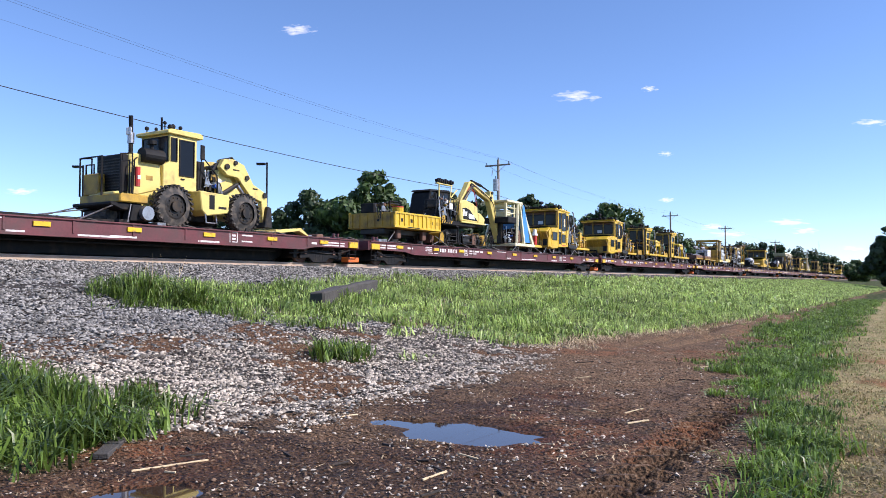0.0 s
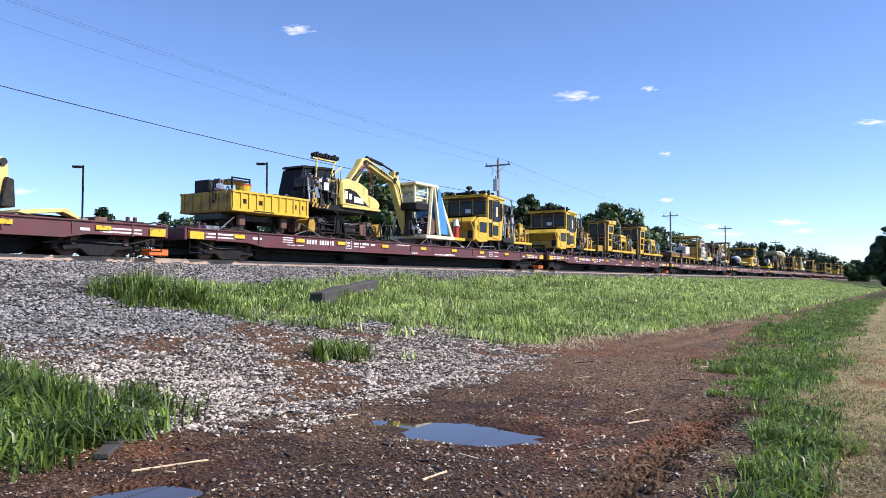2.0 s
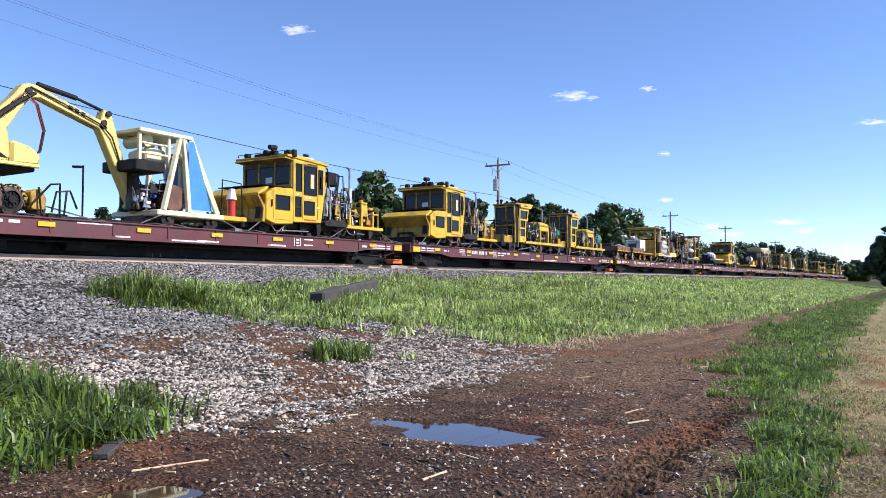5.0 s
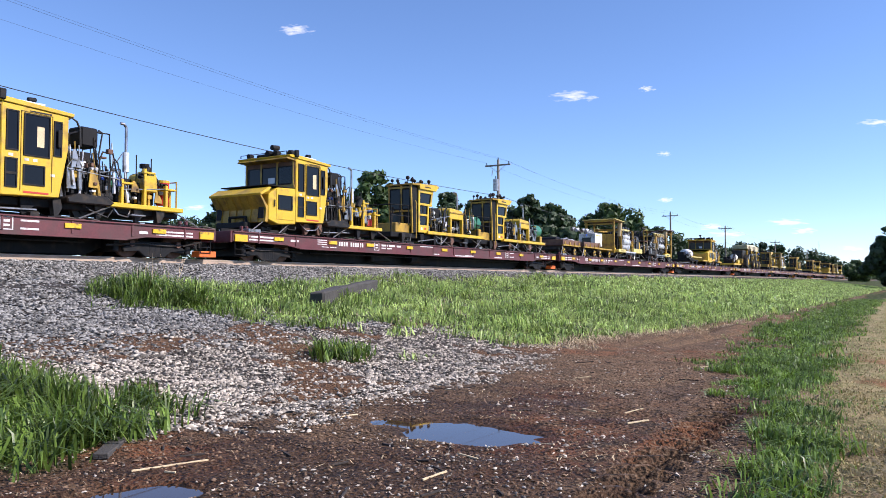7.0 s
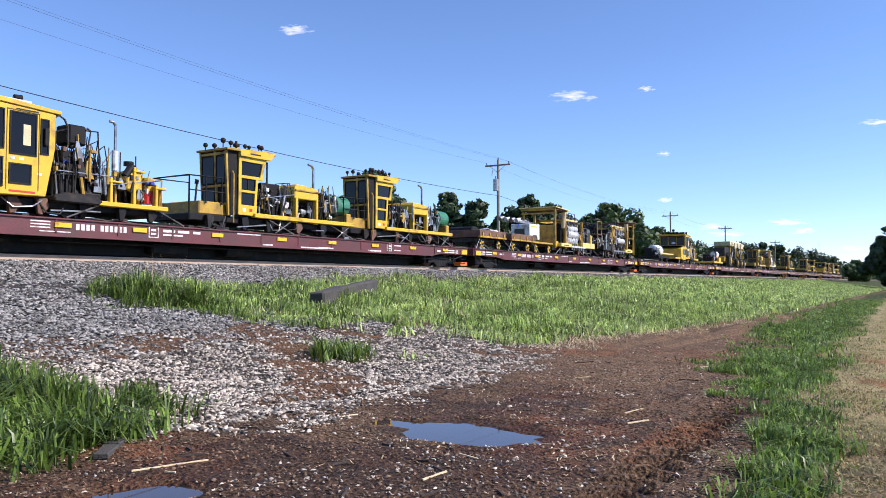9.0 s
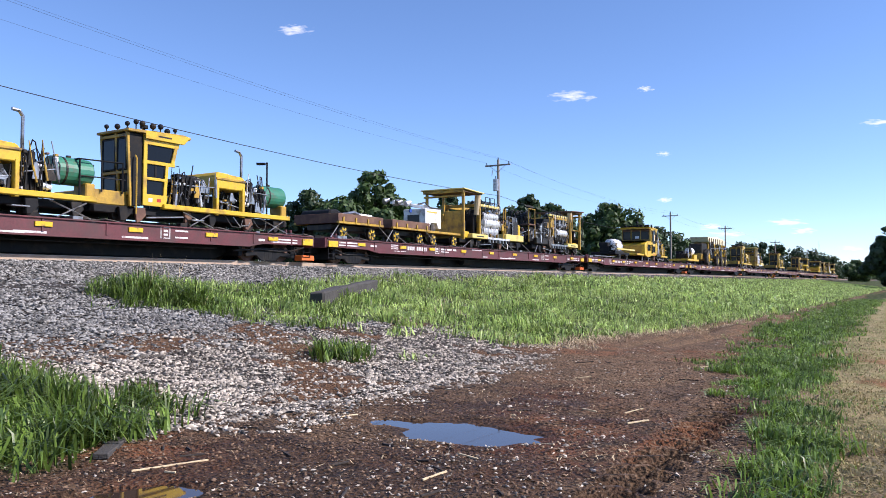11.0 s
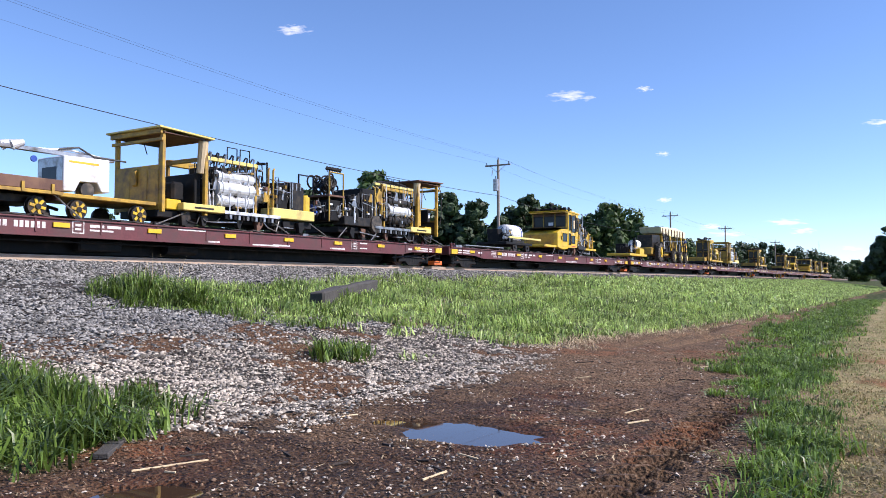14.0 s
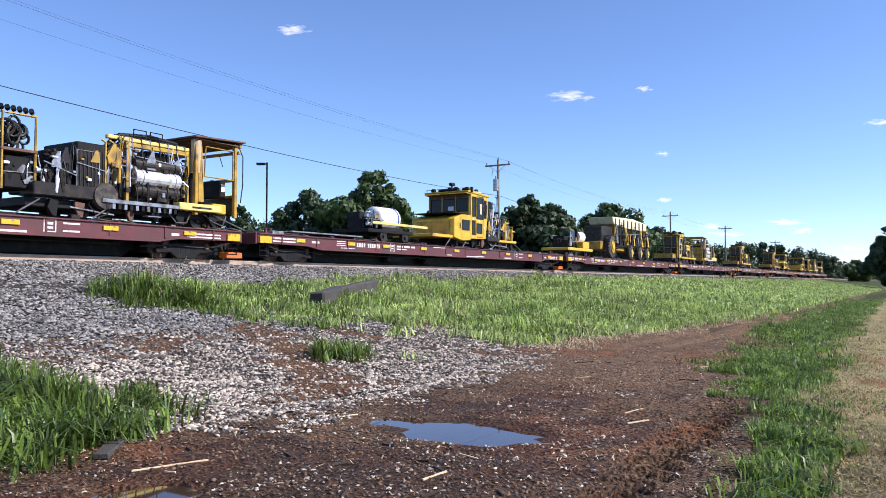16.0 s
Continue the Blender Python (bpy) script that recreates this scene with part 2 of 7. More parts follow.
def zones_layout(x, y):
    """Shares of bank grass, dry lawn, gravel and mud at a place; all between 0 and 1."""
    x, y = plan(x, y)
    q = -x
    w = (fbm(x, y, 1.6, 21) - 0.5) * 2.2
    w2 = (fbm(x, y, 0.5, 25) - 0.5) * 1.0
    edge = np.interp(q, [5, 7, 7.5, 8.3, 9.5, 10.6, 11.9, 13.7, 15.4, 16.3, 16.8, 17.8, 18.8], [14.6, 14.4, 13.2, 12.9, 12.0, 10.4, 9.7, 8.7, 8.4, 9.4, 14.5, 19, 24])
    foot = np.interp(y, [12, 15.3, 19.3, 26.8, 41, 200], [7.3, 6.9, 6.4, 5.8, 5.45, 5.6])
    bank = step(y - edge + w * 0.55 + w2 * 1.7, -1.0, 1.1) * step(q - foot + w2 * 0.7, -0.25, 0.4) * step(18.2 - q + w2 * 0.4, 0, 0.5)
    thin = step(1.0 - np.hypot((q - 9.9) / 1.7, (y - 12.2) / 2.4), 0, 0.7)
    bank = bank * (1 - thin * step(0.62 - fbm(x, y, 0.7, 27), 0, 0.16))
    tuft = step(0.9 - np.hypot((q - 8.3) / 0.75, (y - 8.7) / 0.75) + w2 * 1.5, 0, 0.9) * 0.8
    tuft2 = step(0.8 - np.hypot((q - 7.5) / 0.45, (y - 9.75) / 0.5) + w2 * 1.5, 0, 0.9) * 0.6
    left = step(1.05 - np.hypot((q - 7.6) / 2.2, (y - 2.4) / 1.8) + w2 * 1.0 + w * 0.1, 0, 0.45)
    tail = step(0.9 - np.hypot((q - 7.1) / 0.9, (y - 4.55) / 0.5) + w2 * 1.6, 0, 0.9) * 0.6
    dirt_edge = np.interp(y, [0, 5, 5.7, 7.3, 9.8, 13, 19, 25, 33, 48, 200], [0.90, 0.95, 1.05, 1.25, 1.85, 3.0, 3.8, 4.4, 4.7, 5.0, 5.3])
    ragged = w2 * 1.3 + w * 0.35 + (fbm(x, y, 0.22, 29) - 0.5) * 0.7
    strip = step(dirt_edge - q + ragged * np.clip(y / 11, 0.35, 1.2), -0.25, 0.4)
    strip = strip * (1 - 0.8 * step(q - dirt_edge + 1.5, 0, 0.8) * step(0.52 - fbm(x, y, 0.9, 28), 0, 0.12) * step(y, 8, 12))
    lawn_edge = np.interp(y, [0, 5.3, 7, 10, 14.5, 22, 28.7, 45, 200], [0.80, 0.82, 1.0, 1.25, 1.5, 1.7, 1.95, 2.15, 2.6])
    lawn = step(lawn_edge - q + w2 * 1.0 + w * 0.22, -0.35, 0.45) * step(w + 1.6, 0, 0.6)
    far_green = step(q, 24, 26)
    green = np.maximum.reduce([bank, tuft, tuft2, left, tail, strip * (1 - lawn), far_green])
    gravel = step(q - np.interp(y, [0, 4, 5, 5.65, 7.7, 10, 12.1, 14.7, 18], [7.0, 6.2, 5.9, 5.5, 5.5, 5.7, 6.3, 6.8, 8]) + w2 * 1.6 + w * 0.35, -0.7, 0.9)
    return green, lawn * strip, gravel


def bare_dirt(x, y):
    """Where red-brown dirt shows between the gravel; layout coordinates."""
    px, py = plan(x, y)
    q = -px
    spot = step(1.0 - np.hypot((q - 10.7) / 1.3, (py - 8.9) / 0.8) + (fbm(x, y, 0.5, 64) - 0.5) * 1.2, 0, 0.5)
    spot2 = step(1.0 - np.hypot((q - 10.9) / 1.5, (py - 4.6) / 1.2) + (fbm(x, y, 0.5, 65) - 0.5) * 1.2, 0, 0.5) * 0.7
    loose = step(0.46 - fbm(x, y, 1.3, 61) - 0.3 * (fbm(x, y, 0.35, 63) - 0.5), 0, 0.14) * step(12.5 - q, 0, 2.5)
    return np.maximum.reduce([spot, spot2, loose])


def damp(x, y):
    """Dark damp mud round the puddles, drier along the track ahead; layout coordinates."""
    px, py = plan(x, y)
    d = step(9.5 - py + (fbm(x, y, 2.0, 31) - 0.5) * 5, -1.5, 2.0)
    return d * (0.45 + 0.55 * step(fbm(x, y, 0.9, 32), 0.36, 0.58))


# ---- the large structure ----
def axis(lo, hi, fine_lo, fine_hi, fine, grow=1.16):
    v = list(np.arange(fine_lo, fine_hi, fine))
    s = fine
    while v[-1] < hi:
        s *= grow
        v.append(v[-1] + s)
    s, head = fine, [fine_lo]
    while head[-1] > lo:
        s *= grow
        head.append(head[-1] - s)
    return np.array(head[:0:-1] + v)


def ground_material():
    m = bpy.data.materials.new("ground")
    m.use_nodes = True
    nt = m.node_tree
    n, link = nt.nodes, nt.links.new
    bsdf = n["Principled BSDF"]
    co = n.new("ShaderNodeTexCoord")

    def ns(scale, detail=5):
        t = n.new("ShaderNodeTexNoise")
        t.inputs["Scale"].default_value, t.inputs["Detail"].default_value = scale, detail
        link(co.outputs["Object"], t.inputs["Vector"])
        return t.outputs[0]

    def mix(fac, a, b):
        x = n.new("ShaderNodeMix")
        x.data_type = "RGBA"
        for v, s in ((fac, x.inputs["Factor"]), (a, x.inputs[6]), (b, x.inputs[7])):
            if isinstance(v, tuple):
                s.default_value = (*v, 1)
            else:
                link(v, s)
        return x.outputs[2]

    def rng(v, lo, hi):
        r = n.new("ShaderNodeMapRange")
        r.inputs["From Min"].default_value, r.inputs["From Max"].default_value = lo, hi
        link(v, r.inputs["Value"])
        return r.outputs[0]

    def attr(name):
        t = n.new("ShaderNodeAttribute")
        t.attribute_name = name
        return t.outputs["Fac"]

    big, mid, fine = ns(0.55), ns(3.5), ns(38)
    mud = mix(rng(big, 0.53, 0.64), (0.1653, 0.1002, 0.0565), (0.2186, 0.0874, 0.0384))
    mud = mix(rng(mid, 0.45, 0.7), mud, (0.0906, 0.0598, 0.0362))
    mud = mix(rng(fine, 0.54, 0.66), mud, (0.2559, 0.176, 0.112))
    mud = mix(rng(fine, 0.47, 0.40), mud, (0.032, 0.0213, 0.0128))
    # Ground under the stones is darkened to deepen the shade in their gaps.
    gravel = mix(rng(fine, 0.35, 0.65), (0.0234, 0.0202, 0.0181), (0.0906, 0.0768, 0.0661))
    dirt = mix(rng(fine, 0.40, 0.62), (0.0533, 0.0299, 0.0171), (0.1866, 0.1013, 0.0554))
    gravel = mix(attr("bare"), gravel, dirt)
    # Soil colour kept dark to strengthen the shade between the blades.
    green = mix(rng(mid, 0.35, 0.65), (0.0213, 0.0362, 0.0086), (0.064, 0.0746, 0.0213))
    green = mix(rng(fine, 0.58, 0.75), green, (0.1386, 0.1066, 0.0587))
    dry = mix(rng(mid, 0.40, 0.62), (0.3199, 0.2506, 0.128), (0.176, 0.176, 0.0587))
    dry = mix(rng(fine, 0.5, 0.7), dry, (0.3839, 0.3093, 0.1813))
    dry = mix(rng(big, 0.60, 0.68), dry, (0.2346, 0.1013, 0.048))
    c = mix(attr("gravel"), mud, gravel)
    c = mix(attr("green"), c, green)
    c = mix(attr("dry"), c, dry)
    wet = mix(attr("wet"), (1, 1, 1), (0.44, 0.38, 0.33))
    mul = n.new("ShaderNodeMix")
    mul.data_type, mul.blend_type = "RGBA", "MULTIPLY"
    mul.inputs["Factor"].default_value = 1
    link(c, mul.inputs[6])
    link(wet, mul.inputs[7])
    link(mul.outputs[2], bsdf.inputs["Base Color"])
    ro = n.new("ShaderNodeMapRange")
    ro.inputs["To Min"].default_value, ro.inputs["To Max"].default_value = 0.95, 0.6
    link(attr("wet"), ro.inputs["Value"])
    link(ro.outputs[0], bsdf.inputs["Roughness"])
    bsdf.inputs["Specular IOR Level"].default_value = 0.15
    add = n.new("ShaderNodeMath")
    add.operation = "ADD"
    link(fine, add.inputs[0])
    link(mid, add.inputs[1])
    b = n.new("ShaderNodeBump")
    b.inputs["Strength"].default_value, b.inputs["Distance"].default_value = 1.0, 0.04
    link(add.outputs[0], b.inputs["Height"])
    link(b.outputs[0], bsdf.inputs["Normal"])
    return m


def build_ground():
    xs = np.unique(np.concatenate([axis(-3000, 3000, -20.5, 2.2, 0.06, 1.2), [-21.5, -22.0, -22.6, -22.9, -25.5]]))
    ys = axis(-400, 3600, 1.0, 10, 0.045, 1.035)
    X, Y = np.meshgrid(xs, ys, indexing="ij")
    Z = height(X, Y)
    nx, ny = X.shape
    i = np.arange(nx * ny).reshape(nx, ny)
    faces = np.stack([i[:-1, :-1], i[1:, :-1], i[1:, 1:], i[:-1, 1:]], -1).reshape(-1, 4)
    me = np_mesh("ground", np.stack([X, Y, Z], -1).reshape(-1, 3), faces, ground_material(), True)
    green, dry, gravel = zones(X, Y)
    lx, ly = to_layout(X, Y)
    wet = damp(lx, ly) * (1 - gravel) * (1 - green)
    wet = np.maximum(wet, step(puddle_depth(X, Y), -0.45, -0.05))
    bare = bare_dirt(lx, ly)
    for name, v in (("green", green), ("dry", dry), ("gravel", gravel), ("wet", wet), ("bare", bare)):
        a = me.attributes.new(name, "FLOAT", "POINT")
        a.data.foreach_set("value", np.clip(v, 0, 1).ravel().astype(np.float32))
    tagged(new("ground", me), "uneven ground of red mud, gravel, green bank and dry lawn", "ground", kind="structure")


def scatter(count, x0, x1, y0, y1, density, rng):
    x, y = rng.uniform(x0, x1, count), rng.uniform(y0, y1, count)
    keep = rng.rand(count) < density(x, y)
    return x[keep], y[keep]


def build_stones(name, material, count, box4, density, size, label, seed):
    rng = np.random.RandomState(seed)
    x, y, k_ = to_world(*scatter(count, *box4, density, rng))
    n = len(x)
    z = height(x, y)
    s = rng.uniform(size[0], size[1], n) * rng.uniform(0.7, 1.0, n) * k_
    base = np.array([(1, 0, -0.3), (0.3, 0.95, -0.2), (-0.9, 0.5, -0.3), (-0.6, -0.8, -0.2), (0.5, -0.8, -0.3), (0.35, 0.3, 0.75), (-0.4, 0.1, 0.8), (0.1, -0.45, 0.7)])
    f = np.array([(0, 1, 5), (1, 2, 6), (1, 6, 5), (2, 3, 6), (3, 4, 7), (3, 7, 6), (4, 0, 7), (0, 5, 7), (5, 6, 7)])
    v = base[None] * rng.uniform(0.65, 1.25, (n, 8, 1)) * np.stack([rng.uniform(0.8, 1.7, n), rng.uniform(0.45, 0.9, n), rng.uniform(0.35, 0.9, n)], -1)[:, None]
    a, t = rng.uniform(0, 2 * np.pi, n), rng.uniform(-1.0, 1.0, n)
    v = np.stack([v[..., 0], v[..., 1] * np.cos(t)[:, None] - v[..., 2] * np.sin(t)[:, None], v[..., 1] * np.sin(t)[:, None] + v[..., 2] * np.cos(t)[:, None]], -1)
    v = np.stack([v[..., 0] * np.cos(a)[:, None] - v[..., 1] * np.sin(a)[:, None], v[..., 0] * np.sin(a)[:, None] + v[..., 1] * np.cos(a)[:, None], v[..., 2]], -1)
    v = v * (s / 2)[:, None, None] + np.stack([x, y, z + s * rng.uniform(0.0, 0.28, n)], -1)[:, None]
    faces = (f[None] + 8 * np.arange(n)[:, None, None]).reshape(-1, 3)
    tagged(new(name, np_mesh(name, v.reshape(-1, 3), faces, M[material])), label, "stones", kind="stuff")


def build_blades(name, material, count, box4, density, length, width, label, seed, lean=0.5):
    rng = np.random.RandomState(seed)
    x, y, k_ = to_world(*scatter(count, *box4, density, rng))
    n = len(x)
    z = height(x, y)
    tall = length(x / k_, y / k_) * rng.uniform(0.45, 1.15, n) * k_
    a = rng.uniform(0, 2 * np.pi, n)
    b = 4 * np.pi * vnoise(x, y, 0.45, 81) + rng.normal(0, 0.9, n)
    a = b + np.pi / 2 + rng.normal(0, 0.5, n)
    w = rng.uniform(width[0], width[1], n) * k_
    le = rng.uniform(0.05, lean, n) * tall
    side = np.stack([np.cos(a), np.sin(a), 0 * a], -1) * (w / 2)[:, None]
    tip = np.stack([np.cos(b), np.sin(b), 0 * b], -1)
    root = np.stack([x, y, z - 0.02], -1)
    up = np.array([0, 0, 1.0])
    mid = root + tip * (le * 0.35)[:, None] + up * (tall * 0.68)[:, None]
    end = root + tip * (le * 1.15)[:, None] + up * (tall * (1 - 0.42 * np.minimum(le / tall, 1.6)))[:, None]
    v = np.stack([root - side, root + side, mid - side * 0.8, mid + side * 0.8, end], 1)
    f = np.array([(0, 1, 3), (0, 3, 2), (2, 3, 4)])
    faces = (f[None] + 5 * np.arange(n)[:, None, None]).reshape(-1, 3)
    tagged(new(name, np_mesh(name, v.reshape(-1, 3), faces, M[material])), label, "grass", kind="stuff")


def build_ground_cover():
    g = zones_layout
    wetless = lambda x, y: (puddle_layout(x, y) < -0.12)
    thin = lambda x, y, lo: lo + (1 - lo) * (1 - bare_dirt(x, y))
    fall = lambda x, y, r: np.clip((r / np.hypot(x, y)) ** 2, 0, 1)
    open_ground = lambda x, y: (1 - g(x, y)[2]) * (1 - g(x, y)[0])
    off_rut = lambda x, y: 1 - 0.95 * (np.abs(rut(*to_world(x, y)[:2])) > 0.008)
    build_stones("ballast", "stone", 190000, (-20.6, -8, 3, 26), lambda x, y: g(x, y)[2] * (1 - 0.8 * g(x, y)[0]) * step(-x, 9.5, 12.5) * fall(x, y, 13) * wetless(x, y) * thin(x, y, 0.25), (0.045, 0.115), "grey crushed ballast stones sloping down from the track", 1)
    build_stones("ballast", "stone", 90000, (-20.9, -17.9, 7, 90), lambda x, y: (1 - 0.8 * g(x, y)[0]) * fall(x, y, 32), (0.07, 0.13), "grey crushed ballast stones along the track shoulder", 9)
    build_stones("gravel", "palestone", 110000, (-13, -4.5, 3, 17), lambda x, y: g(x, y)[2] * (1 - 0.75 * g(x, y)[0]) * step(13 + x, 0, 3.5) * fall(x, y, 10) * wetless(x, y) * thin(x, y, 0.15), (0.025, 0.085), "pale coarse gravel spread over the red dirt", 2)
    build_stones("loose_stones", "mudstone", 52000, (-6.8, -1.0, 2.5, 22), lambda x, y: open_ground(x, y) * 0.7 * fall(x, y, 8) * wetless(x, y) * off_rut(x, y) * (0.3 + fbm(x, y, 0.9, 41)), (0.010, 0.045), "small muddy stones and clods lying in the red dirt", 3)
    build_stones("loose_gravel", "palestone", 26000, (-6.8, -1.2, 2.5, 20), lambda x, y: open_ground(x, y) * 0.5 * fall(x, y, 7) * wetless(x, y) * off_rut(x, y) * step(fbm(x, y, 0.9, 42), 0.4, 0.62), (0.012, 0.05), "scattered pale stones in the mud", 4)
    patch = lambda x, y: 0.2 + 0.8 * step(fbm(x, y, 0.6, 51), 0.36, 0.56)
    tall = lambda x, y: 0.10 + 0.62 * fbm(x, y, 1.1, 52) ** 2 + 0.45 * step(1.2 - np.hypot((x + 15.6) / 1.9, (y - 12.2) / 1.5), 0, 0.7) + 0.10 * (y < 7) * (x < -5)
    close = lambda x, y: step(13.6 - y + (fbm(x, y, 1.5, 68) - 0.5) * 4, 0, 3.0) * (x < -5.4)
    near_fall = lambda x, y, r, e: np.clip((r / np.hypot(x, y)) ** e, 0, 1)
    build_blades("bank_grass", "grass", 400000, (-20, -5.5, 8.0, 62), lambda x, y: g(x, y)[0] * (1 - close(x, y)) * patch(x, y) * near_fall(x, y, 12, 1.2), tall, (0.016, 0.042), "long pale green grass growing on the bank", 5, 1.7)
    build_blades("green_bank_grass", "vergegrass", 110000, (-20, -5.5, 8.0, 60), lambda x, y: g(x, y)[0] * (1 - 0.6 * close(x, y)) * step(fbm(x, y, 1.6, 69), 0.42, 0.62) * near_fall(x, y, 14, 1.2), lambda x, y: 1.15 * tall(x, y), (0.016, 0.040), "taller mid-green weeds standing among the bank grass", 25, 1.3)
    build_blades("dry_bank_grass", "straw", 45000, (-20, -5.5, 8.0, 55), lambda x, y: g(x, y)[0] * near_fall(x, y, 12, 1.4) * step(fbm(x, y, 1.1, 58), 0.40, 0.62), lambda x, y: 0.7 * tall(x, y), (0.010, 0.024), "dry straw-coloured grass mixed into the bank", 15, 1.6)
    build_blades("lush_grass", "lushgrass", 250000, (-18.5, -5.0, 0.5, 15), lambda x, y: g(x, y)[0] * close(x, y) * (0.25 + 0.75 * step(fbm(x, y, 0.45, 59), 0.38, 0.56)) * near_fall(x, y, 13, 1.2), tall, (0.012, 0.034), "lush green broad-bladed grass tufts beside the gravel", 16, 1.6)
    build_blades("far_bank_grass", "grass", 90000, (-19.5, -5.2, 40, 190), lambda x, y: g(x, y)[0] * np.clip(60 / y, 0, 1), lambda x, y: 0.28 + 0.2 * fbm(x, y, 3, 53), (0.05, 0.12), "long green grass on the far bank", 6, 1.1)
    verge = lambda x, y: g(x, y)[0] * (x > -5.9) * (1 - step(-x, 5.0, 5.6) * (y < 20)) * (0.45 + 0.55 * patch(x, y))
    height_of = lambda x, y: 0.06 + 0.24 * fbm(x, y, 0.8, 54) ** 1.5
    build_blades("verge_grass", "vergegrass", 260000, (-4.2, 0.6, 4.5, 16), lambda x, y: verge(x, y) * np.clip((8 / np.hypot(x, y)) ** 1.25, 0, 1), height_of, (0.008, 0.022), "short green grass on the verge beside the dirt track", 7, 1.5)
    build_blades("verge_grass", "vergegrass", 200000, (-6.0, 0.2, 14, 70), lambda x, y: verge(x, y) * np.clip((18 / np.hypot(x, y)) ** 1.2, 0, 1), height_of, (0.016, 0.034), "short green grass on the verge farther along the dirt track", 17, 1.5)
    build_blades("lawn_grass", "drygrass", 330000, (-3.2, 4.5, 4, 45), lambda x, y: g(x, y)[1] * np.clip((8 / np.hypot(x, y)) ** 1.4, 0, 1), lambda x, y: 0.035 + 0.06 * fbm(x, y, 0.8, 55), (0.008, 0.018), "dry mown lawn grass", 8, 1.6)
    build_blades("green_lawn_grass", "vergegrass", 60000, (-3.2, 4.5, 4, 45), lambda x, y: g(x, y)[1] * step(fbm(x, y, 1.0, 83), 0.45, 0.62) * np.clip((8 / np.hypot(x, y)) ** 1.4, 0, 1), lambda x, y: 0.04 + 0.06 * fbm(x, y, 0.8, 55), (0.008, 0.016), "green blades growing through the dry lawn", 28, 1.6)
    build_blades("toe_straw", "straw", 60000, (-9, -4.5, 15.5, 70), lambda x, y: step(1.0 - np.abs(-x - np.interp(y, [8, 18, 30, 60], [7.6, 7.2, 6.2, 5.8]) + 1.6 * (fbm(x, y, 2.0, 66) - 0.5)), 0, 0.6) * near_fall(x, y, 14, 1.2), lambda x, y: 0.08 + 0.12 * fbm(x, y, 0.8, 67), (0.010, 0.022), "pale dead straw along the foot of the bank", 18, 3.0)
    build_blades("dead_grass", "straw", 130000, (-14, -1, 2.5, 32), lambda x, y: 0.5 * (1 - g(x, y)[1]) * off_rut(x, y) * step(fbm(x, y, 0.8, 56), 0.42, 0.6) * (1 - 0.75 * damp(x, y)) * wetless(x, y) * np.clip((9 / np.hypot(x, y)) ** 1.3, 0, 1), lambda x, y: 0.03 + 0.05 * fbm(x, y, 0.8, 57), (0.006, 0.016), "dead straw and leaf litter on the dirt", 10, 3.0)


def water():
    m = bpy.data.materials.new("puddle_water")
    m.use_nodes = True
    b = m.node_tree.nodes["Principled BSDF"]
    b.inputs["Base Color"].default_value = (0.045, 0.028, 0.018, 1)
    b.inputs["Roughness"].default_value, b.inputs["IOR"].default_value = 0.02, 1.33
    b.inputs["Specular IOR Level"].default_value = 0.9
    for (a, d, ra, rd), label in (((0.05, 6.95, 1.35, 0.95), "shallow puddle of muddy water reflecting the sky"), ((-2.2, 4.72, 0.75, 0.6), "small muddy puddle beside the grass")):
        bm = B()
        vs = [bm.verts.new((SHRINK * (AHEAD_COS * (a + ra * math.cos(k)) - AHEAD_SIN * 1.142 * (d + rd * math.sin(k))), SHRINK * (AHEAD_SIN * (a + ra * math.cos(k)) + AHEAD_COS * 1.142 * (d + rd * math.sin(k))), 0)) for k in np.linspace(0, 2 * math.pi, 33)[:-1]]
        bm.faces.new(vs)
        me = bpy.data.meshes.new("water")
        bm.to_mesh(me)
        bm.free()
        me.materials.append(m)
        ob = new("water", me)
        ob.location.z = 0.433
        tagged(ob, label, "puddle", kind="structure")


